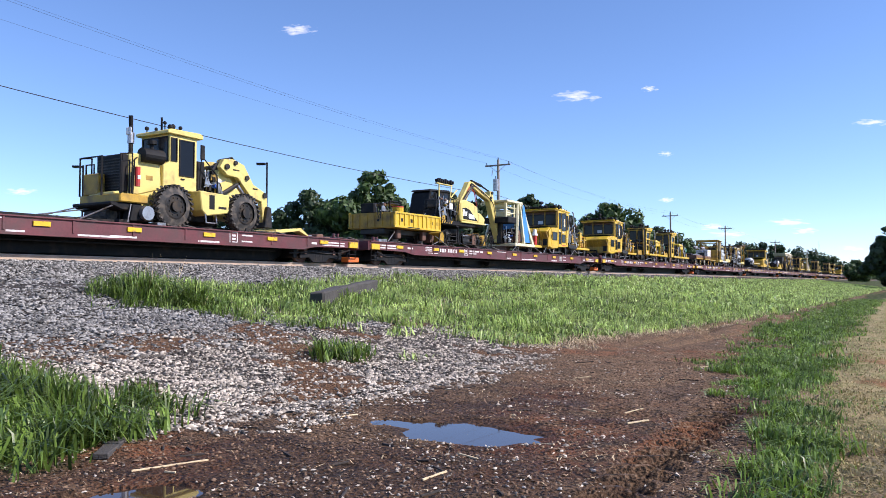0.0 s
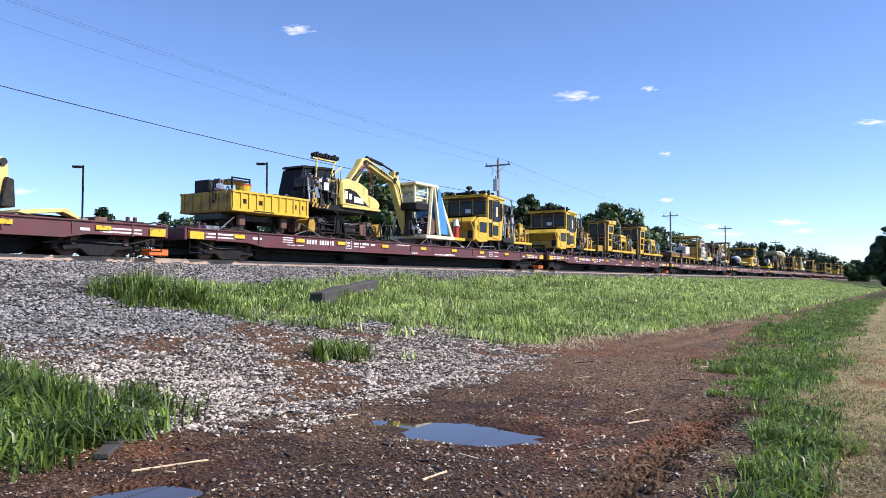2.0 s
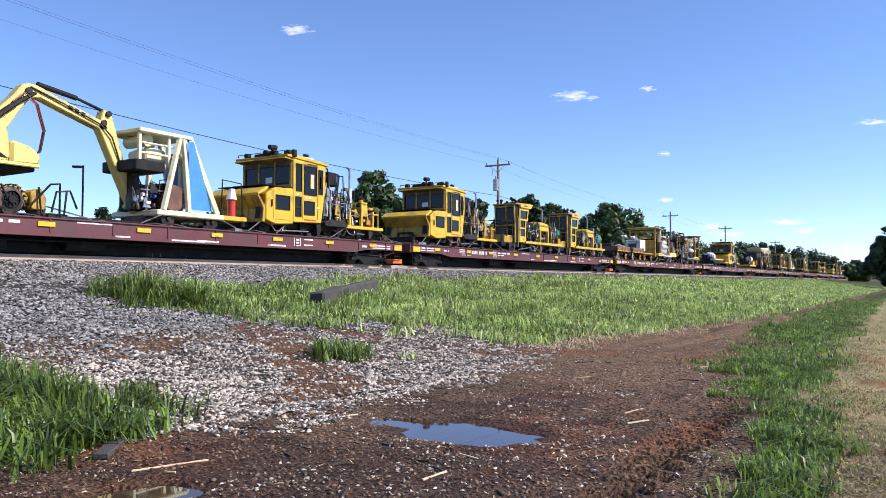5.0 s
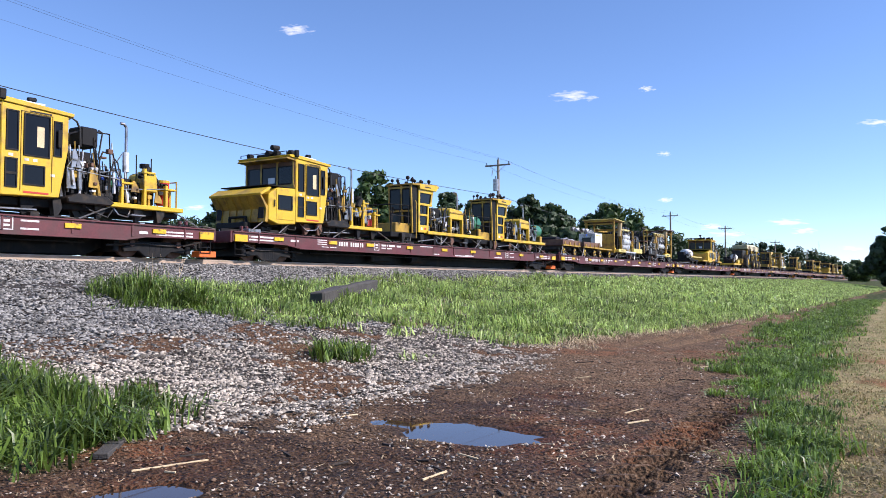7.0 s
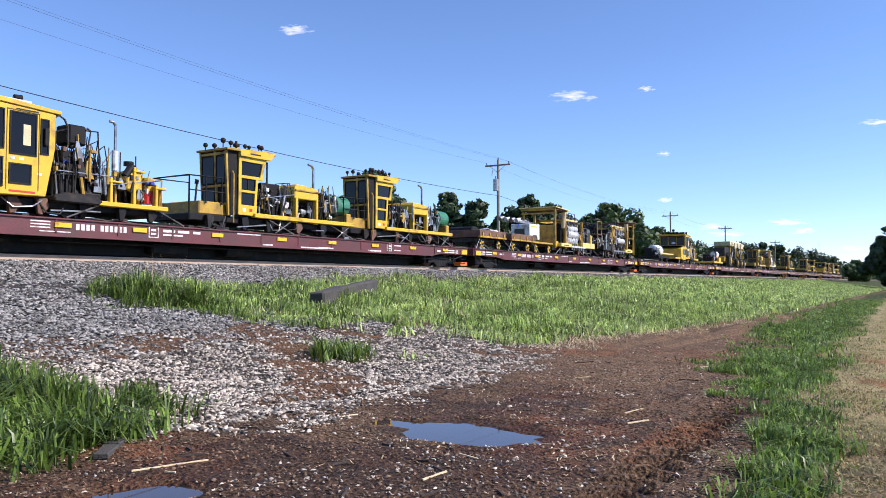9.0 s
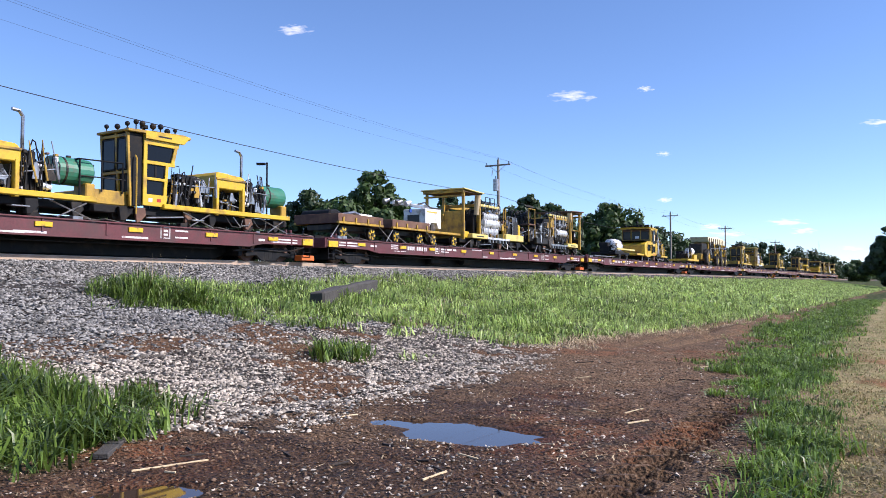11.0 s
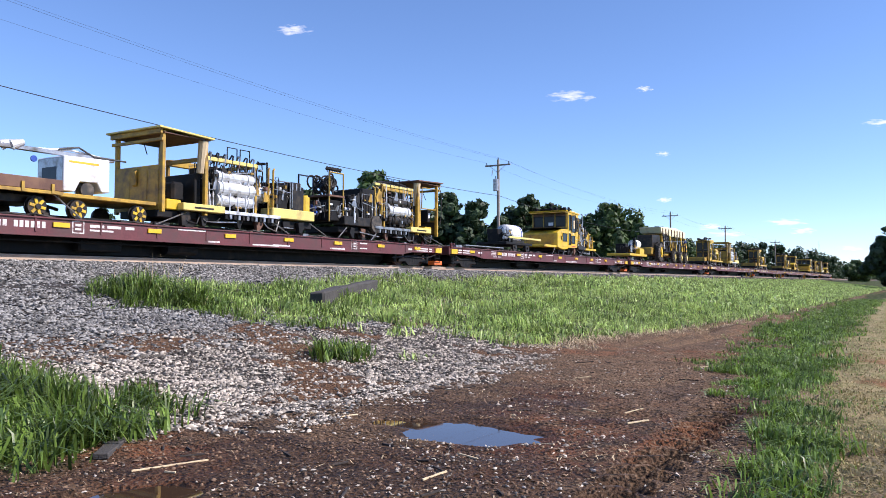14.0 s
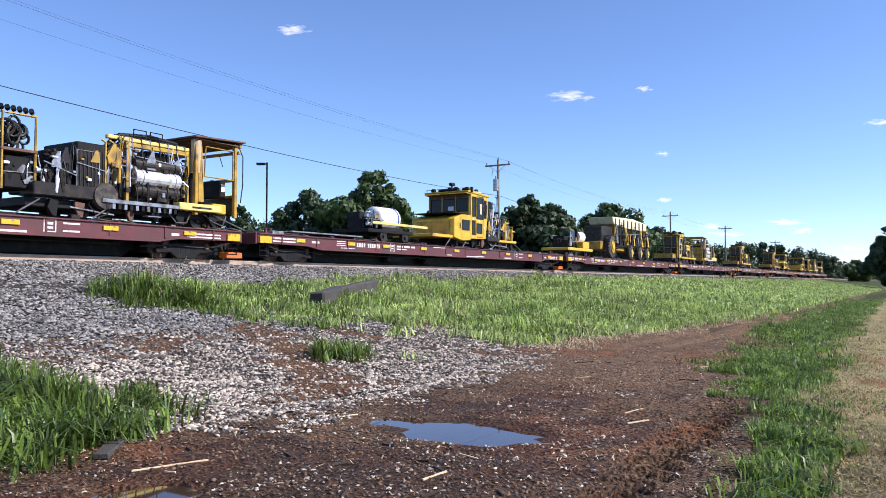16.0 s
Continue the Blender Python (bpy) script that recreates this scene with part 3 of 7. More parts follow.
def build_track():
    track = thing("railway_track", "steel rails spiked to dark creosoted ties in grey ballast", "railway track")
    tagged(track, kind="structure")
    prof_pts = [(-0.07, 0), (0.07, 0), (0.07, 0.02), (0.028, 0.04), (0.028, 0.125), (0.036, 0.135), (0.036, 0.172), (-0.036, 0.172), (-0.036, 0.135), (-0.028, 0.125), (-0.028, 0.04), (-0.07, 0.02)]
    for sx in (-0.753, 0.753):
        bm = B()
        lo = [bm.verts.new((TRACK_X + sx + a, -300, RAIL_Z - 0.176 + z)) for a, z in prof_pts]
        hi = [bm.verts.new((TRACK_X + sx + a, 3000, RAIL_Z - 0.176 + z)) for a, z in prof_pts]
        for i in range(len(lo)):
            j = (i + 1) % len(lo)
            bm.faces.new((lo[i], lo[j], hi[j], hi[i]))
        bmesh.ops.recalc_face_normals(bm, faces=bm.faces[:])
        rail = part("rail", bm, "rail", track)
        bm = box(B(), TRACK_X + sx - 0.034, TRACK_X + sx + 0.034, -300, 3000, RAIL_Z - 0.004, RAIL_Z)
        part("rail_head", bm, "railtop", rail, "polished running surface")
    tie_mesh = bpy.data.meshes.new("tie")
    bm = box(B(), -1.3, 1.3, -0.115, 0.115, -0.17, 0, 0.012)
    bm.to_mesh(tie_mesh)
    bm.free()
    tie_mesh.materials.append(M["tie"])
    r = random.Random(3)
    for i in range(220):
        o = new("tie", tie_mesh)
        o.parent = track
        o.matrix_basis = pose(TRACK_X + r.uniform(-0.05, 0.05), -8 + i * 0.53 + r.uniform(-0.03, 0.03), RAIL_Z - 0.176 + r.uniform(-0.012, 0.0), 0, 0, r.uniform(-1.2, 1.2))
    bm = B()
    for i in range(400):
        box(bm, TRACK_X - 1.3, TRACK_X + 1.3, 108.7 + i * 0.53, 108.93 + i * 0.53, RAIL_Z - 0.34, RAIL_Z - 0.177)
    tagged(part("far_ties", bm, "tie", track), kind="stuff")


# ---- trees ----
def build_tree(x, y, z, tall, wide, seed, dark=False, leaf=0.34, count=3000, low=0.12, label=""):
    wide *= 1.3
    rng = np.random.RandomState(seed)
    tree = thing("tree", label or ("dark leafy tree beyond the railway" if dark else "broad green leafy tree beyond the railway"), "tree", "trees beyond the track", pose(x, y, z))
    bm = B()
    rod(bm, (0, 0, -0.3), (0.1, 0, tall * 0.45), tall * 0.028, 8, tall * 0.018)
    rod(bm, (0.1, 0, tall * 0.45), (0.0, 0.1, tall * 0.85), tall * 0.018, 6, 0.03)
    k = 13
    cents, rads = [], []
    for i in range(k):
        h = low + (0.93 - low) * (i + 0.5) / k
        spread = wide / 2 * math.sin(math.pi * min(1, (h - low + 0.12) / (1.05 - low))) ** 0.7
        a = i * 2.4 + rng.uniform(-0.5, 0.5)
        c = np.array([math.cos(a) * spread * rng.uniform(0.35, 0.8), math.sin(a) * spread * rng.uniform(0.35, 0.8), tall * h])
        rod(bm, (0.05, 0.05, max(0.3, c[2] - tall * 0.14)), tuple(c), tall * 0.010, 5, 0.03)
        cents.append(c)
        rads.append(max(wide * 0.15, spread * rng.uniform(0.5, 0.72)))
    cents.append(np.array([0, 0, tall * 0.92]))
    rads.append(wide * 0.15)
    part("trunk", bm, "bark", tree)
    cents, rads = np.array(cents), np.array(rads)
    # each bough carries several small sprays, so the outline is ragged
    sub_c, sub_r = [], []
    for c, r_ in zip(cents, rads):
        for _ in range(9):
            d = rng.normal(size=3)
            d /= np.linalg.norm(d)
            sub_c.append(c + d * r_ * rng.uniform(0.5, 1.0) * (1, 1, 0.75))
            sub_r.append(r_ * rng.uniform(0.34, 0.6))
    cents, rads = np.array(sub_c), np.array(sub_r)
    count = int(count * 2.3)
    leaf = leaf * 1.25
    p = rads**2
    idx = rng.choice(len(cents), count, p=p / p.sum())
    d = rng.normal(size=(count, 3))
    d /= np.linalg.norm(d, axis=1)[:, None]
    c = cents[idx] + d * (rads[idx] * rng.uniform(0.55, 1.05, count) ** 0.6)[:, None] * (1, 1, 0.8)
    c[:, 2] = np.clip(c[:, 2], 0.1, tall)
    u = rng.normal(size=(count, 3)) + d * 0.2
    u -= d * (u * d).sum(1)[:, None] * 0.6
    u /= np.linalg.norm(u, axis=1)[:, None]
    w = np.cross(d, u)
    w /= np.linalg.norm(w, axis=1)[:, None]
    s = rng.uniform(0.6, 1.3, count)[:, None] * leaf
    v = np.stack([c - u * s, c + w * s * 0.55 + d * s * 0.15, c + u * s, c - w * s * 0.55 + d * s * 0.15], 1)
    me = np_mesh("crown", v.reshape(-1, 3), np.arange(4 * count).reshape(-1, 4), M["leafdark" if dark else "leaf"])
    crown = new("crown", me)
    crown.parent = tree
    return tree


def build_trees():
    def at(px, top, depth, wide, seed, dark=False, count=3000, leaf=0.34, low=0.12, base=1.5, label=""):
        depth *= 1.142
        lat = (px - 784) / FOCAL * depth
        x, y = AHEAD_COS * lat - AHEAD_SIN * depth, AHEAD_SIN * lat + AHEAD_COS * depth
        tall = 1.5 + (498 - top) / FOCAL * depth - base
        build_tree(x, y, base, tall, wide, seed, dark, leaf, count, low, label)

    at(545, 338, 100, 7.5, 1, True)
    at(590, 362, 104, 7, 2, True)
    at(663, 303, 96, 8.6, 3, False, 4200)
    at(700, 345, 98, 6, 4, False, 2400)
    at(497, 372, 110, 5, 5, True, 1600)
    at(795, 342, 92, 6.0, 6, True)
    at(845, 352, 90, 5.5, 7, True)
    at(935, 347, 92, 6.5, 8, True, 3600)
    at(980, 362, 92, 6.0, 9, True, 3000)
    at(905, 366, 96, 5, 10, True, 2200)
    at(1078, 362, 108, 8.5, 11, False, 4200)
    at(1120, 392, 112, 6, 12, False, 2400)
    at(1040, 385, 118, 6, 13, True, 2000)
    at(1165, 402, 150, 8, 14, True, 2000)
    at(1200, 412, 160, 8, 15, False, 2000)
    at(740, 385, 120, 6, 16, True, 1800)
    at(385, 352, 120, 5.5, 17, True, 1800)
    at(180, 362, 120, 5.0, 18, True, 1500)
    at(290, 372, 125, 4.0, 19, True, 1200)
    at(425, 362, 118, 5.0, 20, True, 1500)
    at(1588, 394, 92, 5.2, 21, True, 5200, 0.30, 0.02, 0.45, "dark dense tree standing beside the dirt track")
    at(1635, 392, 90, 6.5, 22, True, 4200, 0.30, 0.02, 0.45, "dark dense tree standing beside the dirt track")
    at(1518, 462, 165, 5.0, 23, False, 1200, 0.35, 0.05)


def build_far_woods():
    """A far tree line, as one mass of leaf clumps over low trunks."""
    rng = np.random.RandomState(77)
    vs = []
    for px, top, depth, wide in [(1318, 424, 230, 10), (1338, 430, 240, 10), (1358, 420, 235, 6), (1374, 424, 238, 6), (1395, 432, 240, 11), (1418, 440, 250, 12), (1440, 447, 255, 12), (1467, 452, 240, 7), (1460, 458, 262, 12), (1482, 464, 275, 12), (1240, 424, 215, 10), (1262, 428, 218, 10), (1285, 434, 225, 10), (1222, 420, 190, 9), (1300, 438, 228, 9), (1498, 474, 330, 12), (1514, 478, 350, 12), (1535, 480, 380, 14), (1560, 478, 400, 16), (1600, 476, 400, 20),
                             (20, 385, 190, 12), (70, 388, 190, 12), (120, 380, 180, 11), (230, 384, 180, 11), (330, 378, 175, 11), (455, 380, 150, 9), (760, 372, 150, 9), (820, 388, 150, 10), (1010, 400, 160, 10), (640, 395, 140, 10)]:
        depth *= 1.142
        lat = (px - 784) / FOCAL * depth
        x, y = AHEAD_COS * lat - AHEAD_SIN * depth, AHEAD_SIN * lat + AHEAD_COS * depth
        tall = (498 - top) / FOCAL * depth
        n = 1500
        k = 22
        wide *= 1.2
        cc = np.stack([rng.uniform(-0.42, 0.42, k) * wide, rng.uniform(-0.42, 0.42, k) * wide, rng.uniform(0.12, 0.86, k) * tall], -1)
        cc[:, :2] *= np.sqrt(np.clip(1.1 - (cc[:, 2:] / tall) ** 2, 0.05, 1))
        i = rng.randint(0, k, n)
        d = rng.normal(size=(n, 3))
        d /= np.linalg.norm(d, axis=1)[:, None]
        c = cc[i] + d * rng.uniform(0.5, 1, n)[:, None] * wide * 0.17
        c[:, 2] = np.clip(c[:, 2], 0, tall)
        u = rng.normal(size=(n, 3))
        u /= np.linalg.norm(u, axis=1)[:, None]
        w = np.cross(d, u)
        s = rng.uniform(0.35, 0.8, n)[:, None]
        c = c + (x, y, 1.5)
        vs.append(np.stack([c - u * s, c + w * s * 0.6, c + u * s, c - w * s * 0.6], 1))
    v = np.concatenate(vs).reshape(-1, 3)
    tagged(new("far_woods", np_mesh("far_woods", v, np.arange(len(v)).reshape(-1, 4), M["leafdark"])), "distant line of dark green trees", "woods", kind="stuff")


# ---- poles, wires and lamps ----
POLES = [(-27.7, -9.7, 11.2), (-30.4, 58.4, 10.0), (-31.9, 117.5, 10.0), (-30.9, 151.4, 10.0), (-31.2, 212.4, 10.0), (-31.2, 278.2, 10.0)]


def build_poles():
    for i, (x, y, h) in enumerate(POLES):
        pole = thing("utility_pole", "weathered wooden utility pole with a crossarm and insulators", "utility pole", "utility poles along the track", pose(x, y, 1.5))
        part("post", rod(B(), (0, 0, -0.5), (0, 0, h + 0.35), 0.16, 10, 0.11), "pole", pole)
        part("crossarm", box(B(), -1.2, 1.2, -0.16, -0.05, h - 0.20, h - 0.07, 0.01), "pole", pole)
        bm = B()
        for s in (-1, 1):
            rod(bm, (s * 0.75, -0.10, h - 0.18), (0, -0.14, h - 0.75), 0.022, 6)
        part("brace", bm, "steel", pole)
        for ox in (-1.05, 0.0, 1.05):
            z = h - 0.07 if ox else h + 0.35
            part("insulator", rod(B(), (ox, -0.1 if ox else 0, z), (ox, -0.1 if ox else 0, z + 0.2), 0.05, 8, 0.03), "grime", pole)
        if i == 1:
            can = part("transformer", rod(B(), (-0.02, -0.42, h - 2.35), (-0.02, -0.42, h - 1.35), 0.24, 14), "steel", pole, "grey can transformer")
            part("bushing", rod(B(), (-0.02, -0.42, h - 1.35), (-0.02, -0.42, h - 1.1), 0.04, 8), "grime", can)
            part("cutout", rod(B(), (-0.5, -0.2, h - 1.0), (-0.45, -0.2, h - 0.55), 0.035, 8), "white", pole)
    for ox, dz, sag, r in ((-1.05, 0.13, 0.9, 0.0045), (0.0, 0.55, 0.8, 0.0045), (1.05, 0.13, 0.9, 0.0045), (0.12, -2.75, 0.9, 0.018)):
        bm = B()
        for a, b in zip(POLES, POLES[1:]):
            pts = []
            for k in range(21):
                u = k / 20
                pts.append((a[0] + (b[0] - a[0]) * u + ox, a[1] + (b[1] - a[1]) * u - 0.1, 1.5 + a[2] + (b[2] - a[2]) * u + dz - sag * 4 * u * (1 - u)))
            for p0, p1 in zip(pts, pts[1:]):
                rod(bm, p0, p1, r, 5)
        w = part("power_line", bm, "wire", None)
        tagged(w, "thin dark overhead wire strung between the poles" if r < 0.02 else "thicker dark overhead cable strung between the poles", "wire", "overhead wires")


def build_mast():
    lat, depth = (1450 - 784) / FOCAL * 330, 330
    x, y = AHEAD_COS * lat - AHEAD_SIN * depth, AHEAD_SIN * lat + AHEAD_COS * depth
    mast = thing("radio_mast", "thin grey radio mast far beyond the trees", "mast", "", pose(x, y, 1.5))
    bm = rod(B(), (0, 0, -1), (0, 0, 17), 0.14, 6, 0.06)
    part("shaft", bm, "steel", mast)
    part("antenna", rod(B(), (-0.5, 0, 15), (0.5, 0, 15), 0.05, 6), "steel", mast)


def build_lamps():
    for px, top, depth in ((471, 287, 62), (144, 292, 62)):
        depth *= 1.142
        lat = (px - 784) / FOCAL * depth
        x, y = AHEAD_COS * lat - AHEAD_SIN * depth, AHEAD_SIN * lat + AHEAD_COS * depth
        h = (498 - top) / FOCAL * depth
        lamp = thing("street_lamp", "dark metal parking-lot lamp with a square head", "street lamp", "parking lot lamps", pose(x, y, 1.5, 0, 0, 35))
        part("post", box(B(), -0.07, 0.07, -0.07, 0.07, -0.3, h, 0.01), "black", lamp)
        head = part("head", box(B(), -0.95, -0.15, -0.2, 0.2, h - 0.24, h - 0.04, 0.03), "black", lamp)
        part("arm", box(B(), -0.16, 0.06, -0.04, 0.04, h - 0.18, h - 0.1), "black", lamp)
        part("lens", box(B(), -0.88, -0.3, -0.14, 0.14, h - 0.255, h - 0.235), "white", head)


# ---- clouds ----
CLOUDS = []


def build_clouds():
    m = bpy.data.materials.new("thin_cloud")
    m.use_nodes = True
    nt = m.node_tree
    n, link = nt.nodes, nt.links.new
    n.remove(n["Principled BSDF"])
    co = n.new("ShaderNodeTexCoord")
    gr = n.new("ShaderNodeVectorMath")
    gr.operation = "LENGTH"
    link(co.outputs["Object"], gr.inputs[0])
    nz = n.new("ShaderNodeTexNoise")
    nz.noise_dimensions = "4D"
    nz.inputs["Scale"].default_value, nz.inputs["Detail"].default_value = 2.2, 6
    link(co.outputs["Object"], nz.inputs["Vector"])
    info = n.new("ShaderNodeObjectInfo")
    wm = n.new("ShaderNodeMath")
    wm.operation = "MULTIPLY"
    wm.inputs[1].default_value = 40
    link(info.outputs["Random"], wm.inputs[0])
    link(wm.outputs[0], nz.inputs["W"])
    sub = n.new("ShaderNodeMath")
    sub.operation = "MULTIPLY_ADD"
    sub.inputs[1].default_value = 2.6
    link(nz.outputs[0], sub.inputs[0])
    sub.inputs[2].default_value = -0.55
    dif = n.new("ShaderNodeMath")
    dif.operation = "SUBTRACT"
    link(sub.outputs[0], dif.inputs[0])
    link(gr.outputs["Value"], dif.inputs[1])
    cl = n.new("ShaderNodeMapRange")
    cl.inputs["From Min"].default_value, cl.inputs["From Max"].default_value, cl.inputs["To Max"].default_value = -0.10, 0.65, 0.62
    link(dif.outputs[0], cl.inputs["Value"])
    # The flat cloud sheets emit their white themselves; the sun doesn't light them.
    em = n.new("ShaderNodeEmission")
    em.inputs[0].default_value, em.inputs[1].default_value = (1.0, 1.0, 1.0, 1), 0.82
    tr = n.new("ShaderNodeBsdfTransparent")
    ms = n.new("ShaderNodeMixShader")
    link(cl.outputs[0], ms.inputs[0])
    link(tr.outputs[0], ms.inputs[1])
    link(em.outputs[0], ms.inputs[2])
    link(ms.outputs[0], n["Material Output"].inputs[0])
    me = bpy.data.meshes.new("cloud")
    bm = B()
    bmesh.ops.create_grid(bm, x_segments=1, y_segments=1, size=1.0)
    bm.to_mesh(me)
    bm.free()
    me.materials.append(m)
    D = 2600.0
    rot = CAM_POSE.to_quaternion()
    for px, py, w, h, drift in ((526, 53, 46, 14, -9), (1020, 171, 56, 15, -11), (40, 339, 40, 10, -4), (1540, 217, 50, 10, 20), (1178, 272, 18, 7, -5), (1150, 158, 20, 8, -10), (1180, 354, 20, 8, -4), (1395, 394, 52, 10, -4), (1424, 410, 34, 11, -4), (1262, 402, 34, 9, -3), (1510, 440, 36, 7, -2), (350, 368, 30, 9, -6), (1290, 415, 50, 9, -3)):
        pos = []
        for k in (0, 1):
            v = Vector(((px + drift * k - 784) / FOCAL * D, -(py - 441) / FOCAL * D, -D))
            pos.append(Vector(EYE) + rot @ v)
        c = new("cloud", me)
        c.scale = (w / FOCAL * D * 0.8, h / FOCAL * D * 0.72, 1)
        c.matrix_basis = Matrix.Translation(pos[0]) @ rot.to_matrix().to_4x4() @ Matrix.Diagonal((*c.scale, 1))
        c.visible_shadow = False
        tagged(c, "small thin white cloud drifting in the blue sky", "cloud", "small clouds", "structure")
        CLOUDS.append((c, pos, rot))


# ---- timber and litter lying about ----
def build_litter():
    def lay(name, a, b, w, h, material, label, category, lift=0.5):
        a, b = [[float(v) for v in to_world(*p)[:2]] for p in (a, b)]
        w, h = w * SHRINK, h * SHRINK
        za, zb = float(height(a[0], a[1])), float(height(b[0], b[1]))
        a3, b3 = Vector((*a, za + h * lift)), Vector((*b, zb + h * lift))
        d = b3 - a3
        side = Vector((0, 0, 1)).cross(d).normalized()
        up = d.normalized().cross(side)
        m = Matrix((d.normalized(), -side, up)).transposed().to_4x4()
        m.translation = (a3 + b3) / 2
        bm = box(B(), -d.length / 2, d.length / 2, -w / 2, w / 2, -h / 2, h / 2, min(w, h) * 0.12)
        r = random.Random(int(a[0] * 100))
        bmesh.ops.subdivide_edges(bm, edges=[e for e in bm.edges if e.calc_length() > d.length * 0.6], cuts=7)
        for v in bm.verts:
            v.co += Vector((r.uniform(-1, 1), r.uniform(-1, 1), r.uniform(-1, 1))) * min(w, h) * 0.07
        me = bpy.data.meshes.new(name)
        bm.to_mesh(me)
        bm.free()
        me.materials.append(M[material])
        ob = new(name, me)
        ob.matrix_basis = m
        tagged(ob, label, category)

    lay("old_tie", (-13.5, 15.6), (-15.9, 21.2), 0.42, 0.40, "timber", "weathered grey railway tie lying on the grassy bank", "timber", 0.55)
    lay("plank", (-5.96, 4.13), (-6.66, 4.96), 0.13, 0.05, "timber", "short weathered plank half buried beside the grass", "timber", 0.6)
    r = random.Random(9)
    for k in range(46):
        x, y = r.uniform(-5.8, -1.6), r.uniform(4.0, 14)
        if puddle_layout(x, y) > -0.2:
            continue
        l, a = r.uniform(0.08, 0.32), r.uniform(0, 6.28)
        lay("twig", (x, y), (x + l * math.cos(a), y + l * math.sin(a)), 0.016, 0.014, "tie" if k % 3 else "straw", "thin broken twig lying on the mud", "twig", 0.6)
    lay("stick", (-5.3, 3.95), (-5.05, 4.5), 0.016, 0.014, "straw", "long pale stick lying on the mud", "twig", 0.6)
    rng = np.random.RandomState(4)
    vs, fs = [], []
    for k in range(11):
        x, y = -17.3 + rng.uniform(-0.7, 0.9), 13.0 + rng.uniform(-0.9, 1.3)
        x, y, k_ = [float(v) for v in to_world(x, y)]
        z, tall, lean, a = float(height(x, y)), rng.uniform(0.35, 0.75), rng.uniform(0, 0.25), rng.uniform(0, 6.28)
        top = np.array([x + lean * math.cos(a), y + lean * math.sin(a), z + tall])
        n = len(vs)
        vs += [(x - 0.006, y - 0.004, z), (x + 0.006, y + 0.004, z), (x, y + 0.008, z), tuple(top)]
        fs += [(n, n + 1, n + 3), (n + 1, n + 2, n + 3), (n + 2, n, n + 3)]
    tagged(new("tall_stalks", np_mesh("tall_stalks", vs, fs, M["straw"])), "thin tall dry grass stalks beside the rail", "grass", kind="stuff")


# ---- the train ----
CAR, FIRST = 28.2, -2.25
MOVING = []


def ride(ob, y):
    """Put a thing on the train, y metres along the track at the start."""
    ob.matrix_basis = pose(TRACK_X, y, DECK_Z)
    MOVING.append((ob, y, DECK_Z, 0))
    return ob


def wheelset_truck(parent, y):
    truck = part("truck", box(B(), -0.9, 0.9, y - 0.25, y + 0.25, -0.86, -0.52, 0.03), "black", parent)
    for sx in (-1, 1):
        bm = slab(B(), [(y - 1.15, -0.72), (y - 0.85, -0.56), (y - 0.4, -0.50), (y + 0.4, -0.50), (y + 0.85, -0.56), (y + 1.15, -0.72), (y + 1.1, -0.84), (y + 0.6, -0.80), (y + 0.35, -0.98), (y - 0.35, -0.98), (y - 0.6, -0.80), (y - 1.1, -0.84)], sx * 0.96, sx * 1.08, 0.012)
        for k in range(3):
            rod(bm, (sx * 1.02, y - 0.2 + 0.2 * k, -0.9), (sx * 1.02, y - 0.2 + 0.2 * k, -0.6), 0.07, 8)
        part("side_frame", bm, "black", truck)
        for wy in (-0.85, 0.85):
            bm = B()
            rod(bm, (sx * 0.72, y + wy, -0.575), (sx * 0.85, y + wy, -0.575), 0.42, 20)
            rod(bm, (sx * 0.80, y + wy, -0.575), (sx * 1.12, y + wy, -0.575), 0.10, 10)
            part("wheel", bm, "brown", truck)


